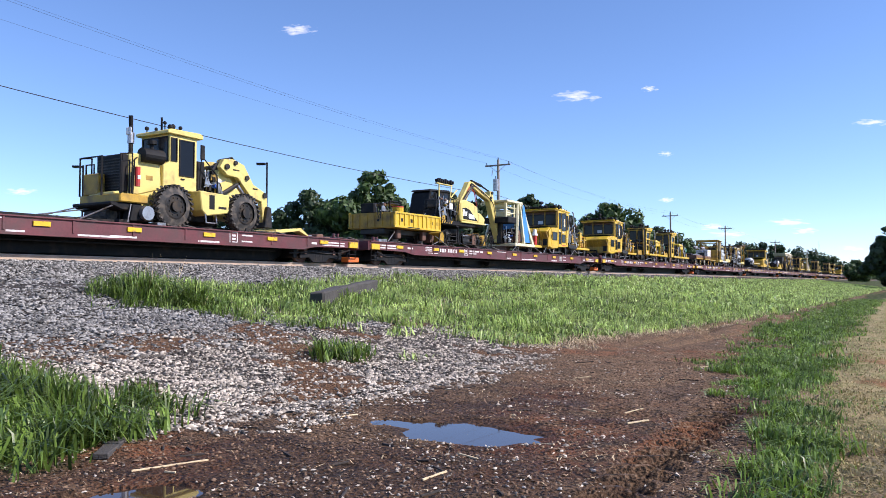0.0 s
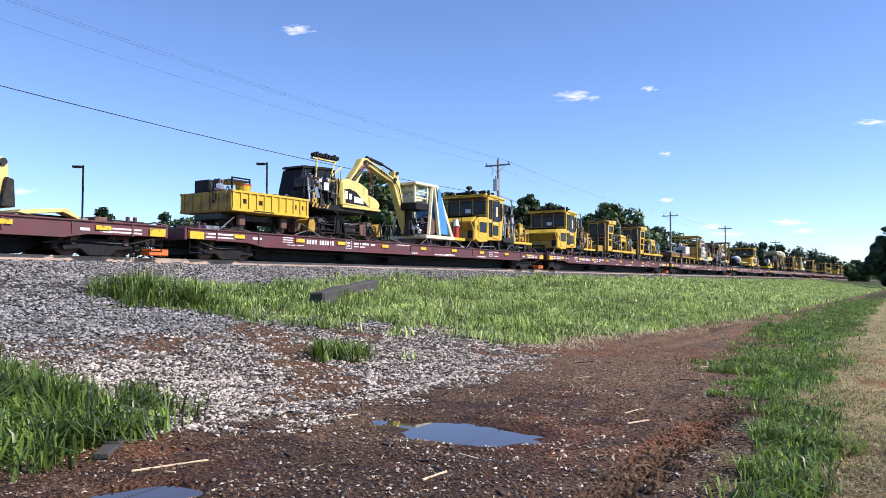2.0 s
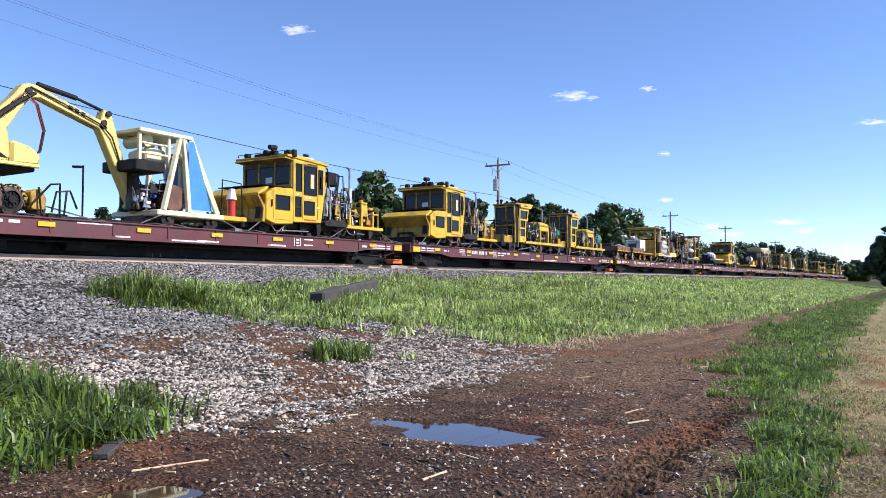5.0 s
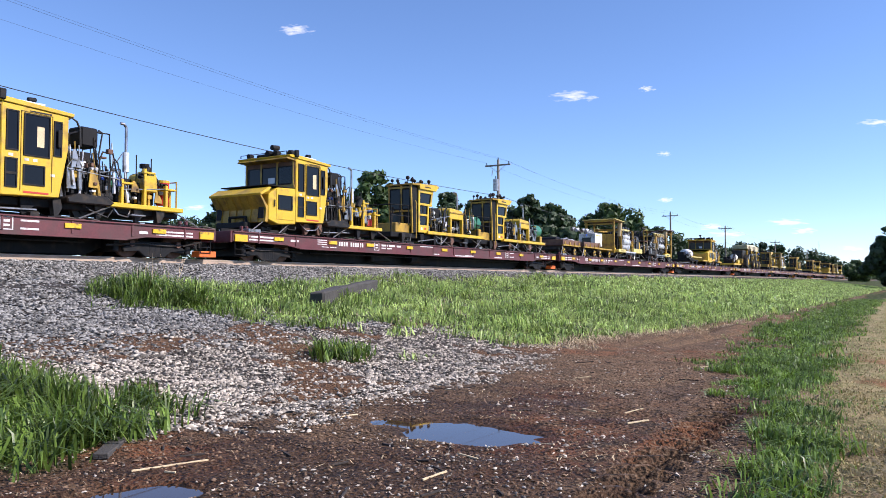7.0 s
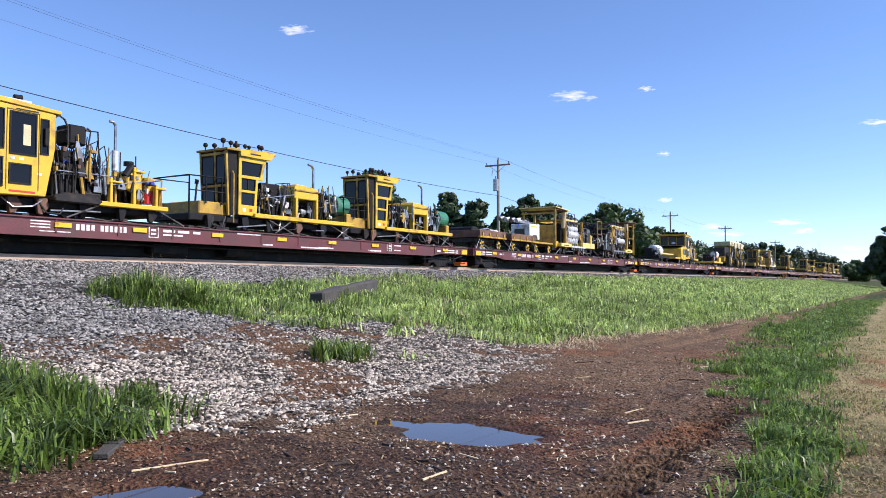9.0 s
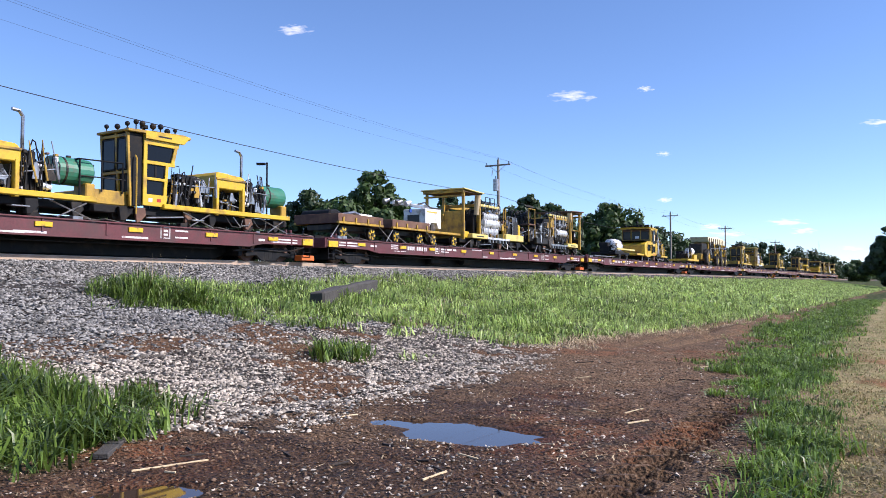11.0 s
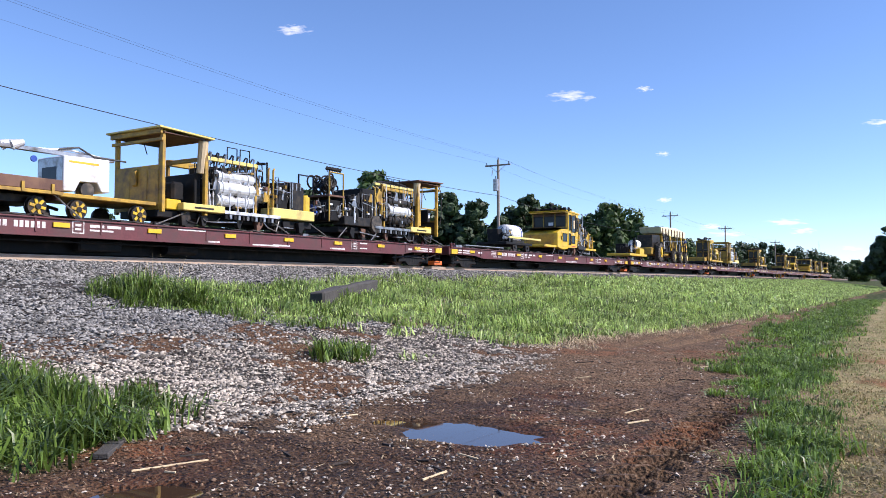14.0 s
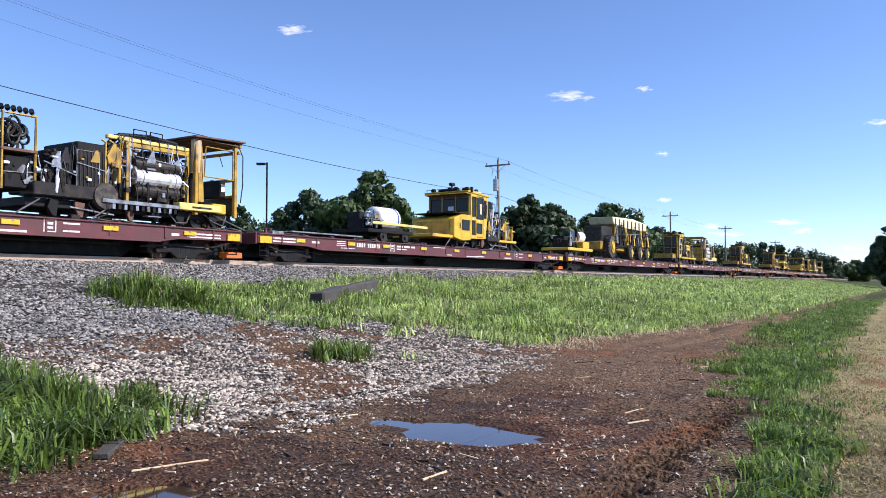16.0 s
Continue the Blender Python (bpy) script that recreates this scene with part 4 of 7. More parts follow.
def flat_car(i):
    """One long flat car; its own y runs from one coupling to the next."""
    car = thing("flat_car", "long maroon railway flat car with yellow reflectors carrying machines", "flat car", "flat cars of the train")
    L = CAR
    a, b = 0.42, L - 0.42
    side = [(a, 0.0), (b, 0.0), (b, -0.36), (b - 2.6, -0.40), (b - 3.4, -0.52), (a + 3.4, -0.52), (a + 2.6, -0.40), (a, -0.36)]
    for sx in (-1, 1):
        bm = slab(B(), side, sx * 1.32, sx * 1.40, 0.01)
        box(bm, min(sx * 1.40, sx * 1.45), max(sx * 1.40, sx * 1.45), a, b, -0.05, -0.005, 0.008)
        box(bm, min(sx * 1.40, sx * 1.44), max(sx * 1.40, sx * 1.44), a + 3.3, b - 3.3, -0.52, -0.485, 0.006)
        for k in range(14):
            y = a + 1.2 + k * (b - a - 2.4) / 13
            box(bm, min(sx * 1.40, sx * 1.425), max(sx * 1.40, sx * 1.425), y - 0.03, y + 0.03, -0.40, -0.02, 0.004)
        part("side_sill", bm, "maroon", car)
    part("deck", box(B(), -1.34, 1.34, a, b, -0.10, -0.012), "brown", car, "worn steel deck")
    for sx in (-0.55, 0.55):
        part("deck_rail", box(B(), sx - 0.05, sx + 0.05, a + 0.2, b - 0.2, -0.012, 0.13, 0.01), "black", car)
    rr = random.Random(5)
    for k in range(16):
        y = 1.5 + k * (L - 3) / 15 + rr.uniform(-0.5, 0.5)
        x, w, d, h = rr.uniform(0.7, 1.15), rr.uniform(0.08, 0.2), rr.uniform(0.15, 0.6), rr.uniform(0.05, 0.16)
        part("chock_block", box(B(), x - w, x + w, y - d / 2, y + d / 2, -0.012, h, 0.012), rr.choice(("black", "tie", "brown", "grime", "steel")), car)
    for k in range(7):
        y = 2.0 + k * (L - 4) / 6 + rr.uniform(-0.6, 0.6)
        part("loose_chain", tube(B(), [(1.2, y, 0.02), (1.1, y + 0.4, 0.07), (1.22, y + 0.8, 0.03), (1.0, y + 1.2, 0.1), (1.15, y + 1.6, 0.02)], 0.025, 5), "grime", car)
    # Sill deepened almost to the rails in black to fill the shade underneath.
    part("center_sill", slab(B(), [(a, -0.10), (b, -0.10), (b, -0.6), (b - 3.3, -0.62), (b - 4.0, -0.955), (a + 4.0, -0.955), (a + 3.3, -0.62), (a, -0.6)], -0.45, 0.45, 0.02), "black", car)
    bm = B()
    for k in range(9):
        y = 4.5 + k * (L - 9) / 8
        box(bm, -1.30, 1.30, y - 0.06, y + 0.06, -0.50, -0.10)
    box(bm, -0.85, 0.85, 9.0, 10.4, -0.86, -0.5, 0.05)
    rod(bm, (0.75, 12.0, -0.68), (0.75, 13.2, -0.68), 0.2, 12)
    rod(bm, (0.95, 4.8, -0.62), (0.95, L - 4.8, -0.60), 0.03, 6)
    part("underframe", bm, "black", car)
    for e, s in ((a, 1), (b, -1)):
        # Wide black beams, also added to keep the shade near the trucks dark.
        part("brake_beam", box(B(), -1.1, 1.1, min(e + s * 0.7, e + s * 0.9), max(e + s * 0.7, e + s * 0.9), -0.86, -0.42, 0.03), "black", car)
        part("brake_beam", box(B(), -1.05, 1.05, min(e + s * 3.3, e + s * 3.5), max(e + s * 3.3, e + s * 3.5), -0.84, -0.42, 0.03), "black", car)
        part("brake_pipe", tube(B(), [(1.1, e + s * 0.6, -0.55), (1.12, e + s * 1.6, -0.62), (1.12, e + s * 2.6, -0.58), (1.1, e + s * 3.8, -0.66)], 0.03), "grime", car)
    for e, s in ((a, 1), (b, -1)):
        part("end_sill", box(B(), -1.38, 1.38, min(e, e - s * 0.10), max(e, e - s * 0.10), -0.40, -0.002, 0.015), "maroon", car)
        wheelset_truck(car, e + s * 2.05)
        bm = box(B(), -0.15, 0.15, min(e - s * 0.4, e), max(e - s * 0.4, e), -0.62, -0.36, 0.03)
        part("coupler", bm, "grime", car)
        for sx in (-1, 1):
            bm = box(B(), min(sx * 1.40, sx * 1.452), max(sx * 1.40, sx * 1.452), min(e + s * 0.05, e + s * 0.62), max(e + s * 0.05, e + s * 0.62), -0.36, -0.12, 0.004)
            part("end_reflector", bm, "reflector", car)
            bm = B()
            for z in (-0.62, -0.80):
                rod(bm, (sx * 1.36, e + s * 0.12, z), (sx * 1.36, e + s * 0.52, z), 0.014, 6)
            for y in (0.12, 0.52):
                rod(bm, (sx * 1.36, e + s * y, -0.36), (sx * 1.36, e + s * y, -0.82), 0.014, 6)
            part("stirrup", bm, "black", car)
        part("release_lever", rod(B(), (1.38, e + s * 0.5, -0.45), (1.30, e + s * 1.2, -0.62), 0.025, 6), "grime", car)
        part("brake_hose", tube(B(), [(0.3, e - s * 0.1, -0.5), (0.32, e - s * 0.25, -0.75), (0.3, e - s * 0.42, -0.8)], 0.03), "hose", car)
        bm = B()
        for yy in (0.75, 1.0):
            box(bm, 0.9, 1.02, min(e + s * yy, e + s * (yy + 0.09)), max(e + s * yy, e + s * (yy + 0.09)), 0, 0.22, 0.02)
        box(bm, 0.5, 1.05, min(e + s * 0.7, e + s * 1.15), max(e + s * 0.7, e + s * 1.15), 0.0, 0.06, 0.01)
        part("bridge_plate_bracket", bm, "maroon", car)
    bm = B()
    box(bm, 0.95, 1.34, b - 0.55, b + 0.16, -0.94, -0.74, 0.02)
    part("brake_rigging_cover", bm, "orange", car, "bright orange painted step")
    r = random.Random(40 + i)
    for sx in (1,):
        for k in range(9):
            y = (2.6, 5.65, 8.09, 11.1, 14.15, 17.0, 19.85, 22.75, 25.6)[k]
            part("reflector", box(B(), min(sx * 1.40, sx * 1.446), max(sx * 1.40, sx * 1.446), y - 0.24, y + 0.24, -0.26, -0.13, 0.003), "reflector", car)
        # stencilled lettering as plain bars
        for y0, w, z, h in ((1.15, 1.35, -0.16, 0.06), (1.15, 1.35, -0.27, 0.05), (3.25, 0.45, -0.22, 0.08), (4.75, 0.55, -0.12, 0.035), (4.75, 0.55, -0.20, 0.035), (4.75, 0.55, -0.28, 0.035), (5.0, 0.9, -0.38, 0.03),
                            (6.05, 0.62, -0.22, 0.17), (6.80, 0.90, -0.22, 0.17), (8.95, 0.45, -0.17, 0.08), (9.5, 0.45, -0.17, 0.08), (10.1, 0.3, -0.17, 0.08), (8.95, 0.75, -0.29, 0.05), (12.0, 1.1, -0.09, 0.05), (15.2, 1.3, -0.44, 0.05), (13.2, 0.5, -0.42, 0.05), (16.2, 0.9, -0.42, 0.06), (19.4, 0.9, -0.42, 0.06),
                            (21.3, 0.5, -0.14, 0.05), (21.3, 0.5, -0.35, 0.05), (24.9, 0.3, -0.26, 0.08), (25.5, 1.4, -0.20, 0.05), (25.5, 1.4, -0.30, 0.05)):
            bm = B()
            if h > 0.15:
                n = int(w / 0.15)
                for k in range(n):
                    yy = y0 + k * w / n
                    cell = box(B(), min(sx * 1.40, sx * 1.4045), max(sx * 1.40, sx * 1.4045), yy, yy + 0.10, z - h / 2, z + h / 2)
                    part("stencil_bar", cell, "stencil", car)
                continue
            else:
                box(bm, min(sx * 1.40, sx * 1.4045), max(sx * 1.40, sx * 1.4045), y0, y0 + w, z - h / 2, z + h / 2)
            part("stencil_bar", bm, "stencil", car)
        for y0 in (8.42, 20.75):
            for p, q_, c, d in ((0, 0.36, 0.33, 0.36), (0, 0.36, 0, 0.03), (0, 0.03, 0.03, 0.33), (0.33, 0.36, 0.03, 0.33), (0.09, 0.27, 0.20, 0.27), (0.09, 0.27, 0.09, 0.15)):
                part("stencil_bar", box(B(), 1.40, 1.4045, y0 + p, y0 + q_, -0.40 + c, -0.40 + d), "stencil", car)
    return car


# ---- shared machine parts ----
def tyre_wheel(parent, sx, y, z, r, width=0.5, lugs=26, rim="grime"):
    """A big ribbed tyre on a dished rim; sx is the outer face."""
    s = 1 if sx > 0 else -1
    inner = sx - s * width
    bm = B()
    rings = [(0.0, r * 0.55), (0.04, r * 0.62), (0.10, r * 0.86), (0.14, r * 0.95), (width - 0.14, r * 0.95), (width - 0.10, r * 0.86), (width, r * 0.6)]
    n = 40
    loops = []
    for d, rr in rings:
        loops.append([bm.verts.new((sx - s * d, y + rr * math.cos(k * 2 * math.pi / n), z + rr * math.sin(k * 2 * math.pi / n))) for k in range(n)])
    for a, b in zip(loops, loops[1:]):
        for k in range(n):
            bm.faces.new((a[k], a[(k + 1) % n], b[(k + 1) % n], b[k]))
    bm.faces.new(loops[-1])
    for k in range(lugs):
        for side in (0, 1):
            a = (k + 0.5 * side) * 2 * math.pi / lugs
            m = Matrix.Translation((sx - s * (width * (0.28 if side else 0.72)), y, z)) @ Matrix.Rotation(a, 4, "X") @ Matrix.Translation((0, 0, r * 0.965)) @ Matrix.Rotation(0.5 * (1 if side else -1), 4, "Z")
            box(bm, -width * 0.27, width * 0.27, -r * 0.045, r * 0.045, -r * 0.05, r * 0.035, 0, m)
    bmesh.ops.recalc_face_normals(bm, faces=bm.faces[:])
    tyre = part("tyre", bm, "rubber", parent, "black ribbed rubber tyre")
    bm = B()
    rod(bm, (sx - s * 0.10, y, z), (sx - s * 0.06, y, z), r * 0.58, 28)
    rod(bm, (sx - s * 0.07, y, z), (sx + s * 0.02, y, z), r * 0.26, 16)
    for k in range(10):
        a = k * 2 * math.pi / 10
        rod(bm, (sx - s * 0.06, y + r * 0.40 * math.cos(a), z + r * 0.40 * math.sin(a)), (sx - s * 0.03, y + r * 0.40 * math.cos(a), z + r * 0.40 * math.sin(a)), 0.025, 6)
    part("rim", bm, rim, tyre)
    return tyre


def rail_wheel(parent, y, z=0.28, r=0.24, material="worn_shaded_yellow", gauge=0.74):
    for sx in (-1, 1):
        bm = rod(B(), (sx * (gauge - 0.06), y, z), (sx * (gauge + 0.06), y, z), r, 18)
        rod(bm, (sx * (gauge - 0.09), y, z), (sx * (gauge - 0.06), y, z), r + 0.035, 18)
        rod(bm, (sx * (gauge + 0.05), y, z), (sx * (gauge + 0.12), y, z), r * 0.30, 10)
        w = part("rail_wheel", bm, "grime", parent)
        if material != "grime":
            for k in range(6):
                a = k * math.pi / 3 + 0.3
                m = Matrix.Translation((sx * (gauge + 0.07), y, z)) @ Matrix.Rotation(a, 4, "X")
                part("spoke", box(B(), -0.015, 0.015, -r * 0.16, r * 0.16, r * 0.2, r * 0.86, 0.008, m), material, w)


def window(parent, face, u0, u1, z0, z1, at, frame_mat="black", t=0.035):
    """A framed dark pane on a wall. face 'x': u runs along y; face 'y': u runs along x."""
    def put(bm, a, b, c, d, lo, hi):
        if face == "x":
            box(bm, min(lo, hi), max(lo, hi), a, b, c, d)
        else:
            box(bm, a, b, min(lo, hi), max(lo, hi), c, d)
    s = 1 if (face == "x") == (at > 0) else -1
    if face == "y":
        s = -1
    bm = B()
    put(bm, u0 - t, u1 + t, z1, z1 + t, at - s * 0.01, at + s * 0.025)
    put(bm, u0 - t, u1 + t, z0 - t, z0, at - s * 0.01, at + s * 0.025)
    put(bm, u0 - t, u0, z0, z1, at - s * 0.01, at + s * 0.025)
    put(bm, u1, u1 + t, z0, z1, at - s * 0.01, at + s * 0.025)
    w = part("window", bm, frame_mat, parent)
    bm = B()
    put(bm, u0, u1, z0, z1, at - s * 0.005, at + s * 0.006)
    part("pane", bm, "glass", w)


def railing(parent, pts, r=0.022, material="black"):
    part("handrail", tube(B(), pts, r), material, parent)


def chain(parent, a, b, material="steel"):
    part("tie_down_chain", rod(B(), a, b, 0.022, 5), material, parent)


def lamps_on_roof(parent, x, y0, y1, z, n, seed=1):
    r = random.Random(seed)
    for k in range(n):
        y = y0 + (y1 - y0) * (k + 0.5) / n
        h = r.uniform(0.08, 0.2)
        x2, k2 = x + r.uniform(-0.15, 0.15), r.uniform(0.06, 0.10)
        bm = rod(B(), (x2, y, z), (x2, y, z + h), 0.02, 6)
        bmesh.ops.create_uvsphere(bm, u_segments=10, v_segments=6, radius=k2, matrix=Matrix.Translation((x2, y, z + h + k2 * 0.6)))
        part("work_lamp", bm, "black", parent)


def machinery(parent, x0, x1, y0, y1, z0, z1, seed, hoses=10, pipes=5, extra="bluepart"):
    """Open engine and hydraulics: block, ribs, pumps, cylinders, bent hoses, brackets, shiny fittings."""
    r = random.Random(seed)
    u = lambda a, b: r.uniform(a, b)
    w, d, h = x1 - x0, y1 - y0, z1 - z0
    bm = box(B(), x0 + w * 0.2, x1 - w * 0.30, y0 + d * 0.15, y1 - d * 0.15, z0, z0 + h * u(0.45, 0.6), 0.03)
    for k in range(6):
        yy = y0 + d * (0.16 + 0.12 * k)
        box(bm, x1 - w * 0.31, x1 - w * 0.22, yy, yy + d * 0.05, z0 + h * 0.08, z0 + h * u(0.4, 0.58), 0.01)
    part("engine_block", bm, "black", parent)
    part("radiator", box(B(), x0 + w * 0.15, x1 - w * 0.35, y0 + d * u(0.1, 0.3), y0 + d * u(0.45, 0.7), z0 + h * 0.5, z1 - h * u(0.1, 0.25), 0.03), "black", parent)
    for k in range(pipes):
        a = (u(x1 - w * 0.25, x1), u(y0, y1), z0 + h * u(0.0, 0.35))
        lean = u(-0.25, 0.25)
        mid = (a[0], a[1] + lean * 0.5, a[2] + h * u(0.25, 0.45))
        part("hydraulic_cylinder", rod(rod(B(), a, mid, u(0.03, 0.06), 8), mid, (a[0], a[1] + lean, min(z1, a[2] + h * u(0.55, 0.8))), 0.018, 6), r.choice(("steel", "grime", "silver", "black", "worn_shaded_yellow")), parent)
    for k in range(int(hoses * 1.1)):
        # a hose rises, arches over and drops again
        ya, span, top, base = u(y0, y1), d * u(0.08, 0.35) * r.choice((-1, 1)), z0 + h * u(0.35, 1.0), z0 + h * u(0.05, 0.35)
        xa = u(x0 + w * 0.45, x1)
        yb = min(y1, max(y0, ya + span))
        p = [(xa, ya, base), (xa + u(0, 0.08), ya, (base + top * 2) / 3), (xa + u(-0.05, 0.08), (ya * 3 + yb) / 4, top), (xa + u(-0.15, 0.05), (ya + yb * 3) / 4, top - h * u(0, 0.08)), (xa, yb, (base * 2 + top) / 3)]
        part("hose", tube(B(), [(min(q[0], x1 + 0.07), q[1], q[2]) for q in p], u(0.012, 0.026), 5), r.choice(("hose", "hose", "hose", "black", "steel", "grime")), parent)
    for k in range(3):
        y, z = u(y0, y1 - 0.2), z0 + h * u(0.15, 0.7)
        part("pump", rod(rod(B(), (x1 - 0.2, y, z), (x1 - 0.2, y + u(0.18, 0.3), z), u(0.06, 0.11), 12), (x1 - 0.22, y + 0.1, z), (x1 - 0.02, y + 0.1, z), 0.045, 8), r.choice((extra, "grime", "silver", "black")), parent)
    for k in range(4):
        y, z = u(y0, y1 - 0.15), z0 + h * u(0.1, 0.85)
        part("valve_box", box(B(), x1 - 0.12, x1 + 0.02, y, y + u(0.06, 0.18), z, z + u(0.05, 0.16), 0.01), r.choice(("grime", "steel", "white", "worn_shaded_yellow", "black", "brown")), parent)
    for k in range(2):
        y, z = u(y0, y1 - 0.3), z0 + h * u(0.05, 0.6)
        part("bracket", slab(B(), [(y, z), (y + 0.05, z + h * 0.3), (y + 0.13, z + h * 0.3), (y + u(0.2, 0.35), z + h * 0.1), (y + 0.3, z)], x1 - 0.06, x1 - 0.02, 0.006), r.choice(("worn_shaded_yellow", "grime", "steel")), parent)
    part("drive_pipe", rod(B(), (x1 - 0.05, y0 + d * 0.05, z0 + h * u(0.3, 0.6)), (x1 - 0.02, y1 - d * 0.05, z0 + h * u(0.3, 0.7)), 0.02, 6), "steel", parent)


def under_gear(parent, y0, y1, seed):
    """Brackets, links and drooping hoses hung under a machine's frame."""
    r = random.Random(seed)
    u = lambda a, b: r.uniform(a, b)
    for k in range(6):
        y = y0 + (y1 - y0) * (k + u(0.2, 0.8)) / 6
        part("hanger", slab(B(), [(y, u(0.04, 0.14)), (y - 0.06, 0.5), (y + u(0.16, 0.3), 0.54), (y + u(0.2, 0.36), 0.3), (y + 0.12, 0.08)], 0.92, u(1.0, 1.12), 0.012), r.choice(("black", "grime", "black", "brown")), parent)
    for k in range(3):
        y, l = u(y0, y1 - 1.2), u(0.6, 1.2)
        part("slack_hose", tube(B(), [(1.0, y, 0.5), (1.1, y + l * 0.25, u(0.12, 0.3)), (1.12, y + l * 0.7, u(0.1, 0.3)), (1.0, y + l, 0.5)], 0.022, 5), r.choice(("hose", "steel")), parent)
    y = u(y0 + 0.5, y1 - 1.5)
    part("brake_rod", rod(B(), (1.05, y, u(0.15, 0.3)), (1.05, y + 1.4, u(0.2, 0.4)), 0.03, 6), "steel", parent)
    y = u(y0, y1 - 0.6)
    part("tread", box(B(), 1.0, 1.26, y, y + 0.5, 0.24, 0.28, 0.008), "steel", parent)


# ---- wheel loader ----
def wheel_loader(group=""):
    t = thing("wheel_loader", "pale yellow wheel loader without bucket chained on a flat car", "loader", group)
    for y in (3.39, 6.38):
        for sx in (-1.28, 1.28):
            tyre_wheel(t, sx, y, 0.655, 0.69, 0.46)
    part("rear_frame", slab(B(), [(1.6, 0.5), (1.6, 1.0), (2.3, 1.1), (2.7, 1.25), (4.3, 1.25), (4.3, 0.55), (3.9, 0.45), (2.6, 0.5), (2.2, 0.62)], -0.62, 0.62, 0.03), "pale", t)
    part("platform", box(B(), -1.0, 1.0, 1.55, 2.55, 0.66, 0.92, 0.03), "worn_shaded_yellow", t)
    part("engine_hood", slab(B(), [(2.1, 0.95), (2.1, 2.22), (2.5, 2.26), (3.25, 2.0), (3.3, 1.2), (2.4, 0.95)], -0.66, 0.66, 0.04), "pale", t)
    g = part("radiator_guard", box(B(), -0.62, 0.62, 1.86, 2.10, 0.95, 2.18, 0.03), "black", t)
    bm = B()
    for k in range(12):
        box(bm, -0.56, 0.56, 1.84, 1.86, 1.02 + k * 0.09, 1.05 + k * 0.09)
    part("grille", bm, "grime", g)
    part("air_cleaner", rod(B(), (0.70, 2.5, 2.22), (0.70, 3.25, 2.22), 0.23, 16), "black", t)
    part("precleaner", rod(rod(B(), (0.66, 2.9, 2.4), (0.66, 2.9, 2.62), 0.07, 10), (0.66, 2.9, 2.6), (0.66, 2.9, 2.72), 0.16, 12), "black", t)
    e = part("fire_extinguisher", rod(B(), (0.92, 2.2, 1.18), (0.92, 2.2, 1.78), 0.085, 12), "red", t, "red fire extinguisher")
    part("extinguisher_label", box(B(), 0.99, 1.008, 2.15, 2.25, 1.4, 1.52), "white", e)
    # cab
    cab = part("cab", slab(B(), [(3.3, 1.2), (3.3, 2.0), (3.55, 2.15), (3.55, 3.05), (4.65, 3.05), (4.65, 1.25)], -0.72, 0.72, 0.02), "pale", t)
    part("roof", slab(B(), [(3.4, 3.05), (3.4, 3.14), (3.5, 3.2), (4.72, 3.22), (4.85, 3.14), (4.82, 3.02)], -0.82, 0.82, 0.02), "pale", cab)
    window(cab, "x", 3.95, 4.5, 1.75, 2.88, 0.722)
    window(cab, "y", -0.6, 0.6, 2.2, 2.95, 3.55)
    window(cab, "x", 3.62, 3.8, 2.2, 2.9, 0.722)
    part("door_handle", box(B(), 0.72, 0.75, 3.99, 4.13, 1.6, 1.64), "black", cab)
    part("mirror", box(B(), 0.78, 0.84, 4.72, 4.9, 2.35, 2.85, 0.02), "black", cab)
    part("exhaust_stack", tube(B(), [(-0.45, 2.95, 2.2), (-0.45, 2.95, 3.35), (-0.4, 2.9, 3.65)], 0.07, 10), "black", t)
    part("muffler", rod(B(), (-0.45, 2.95, 2.75), (-0.45, 2.95, 3.1), 0.11, 12), "steel", t)
    part("warning_plate", box(B(), -0.5, -0.25, 2.8, 2.83, 3.0, 3.25, 0.01), "white", t)
    lamps_on_roof(t, 0.3, 3.45, 4.4, 3.2, 4, 2)
    lamps_on_roof(t, -0.55, 3.45, 4.5, 3.2, 3, 3)
    part("mast", tube(B(), [(0.3, 3.55, 3.2), (0.3, 3.55, 3.62)], 0.035), "black", t)
    # front frame with the lift arms
    part("side_tank", slab(B(), [(4.45, 1.27), (4.55, 0.62), (4.75, 0.45), (5.75, 0.6), (5.75, 1.22)], 0.45, 1.12, 0.03), "pale", t)
    part("side_tank", slab(B(), [(4.45, 1.27), (4.55, 0.62), (4.75, 0.45), (5.75, 0.6), (5.75, 1.22)], -1.12, -0.45, 0.03), "pale", t)
    # Flat black plate paints the shade of a recess; nothing is cut in.
    part("recess_shade", box(B(), 1.10, 1.125, 4.85, 5.08, 0.68, 1.16), "black", t)
    part("step", tube(B(), [(1.1, 4.7, 0.5), (1.15, 4.7, 0.22), (1.15, 5.15, 0.22), (1.1, 5.15, 0.5)], 0.03), "steel", t)
    part("front_frame", slab(B(), [(4.7, 0.5), (4.7, 1.2), (5.6, 1.25), (5.9, 2.2), (6.4, 2.3), (6.7, 1.3), (7.0, 0.9), (6.9, 0.45)], -0.4, 0.4, 0.03), "pale", t)
    for sx in (-0.62, 0.42):
        part("lift_arm", slab(B(), [(5.75, 2.25), (5.95, 2.55), (6.4, 2.6), (6.9, 2.45), (7.35, 1.8), (7.95, 1.55), (8.05, 1.35), (8.1, 0.5), (7.85, 0.35), (7.75, 1.2), (7.2, 1.35), (6.6, 1.95), (6.1, 2.0)], sx, sx + 0.2, 0.02), "pale", t)
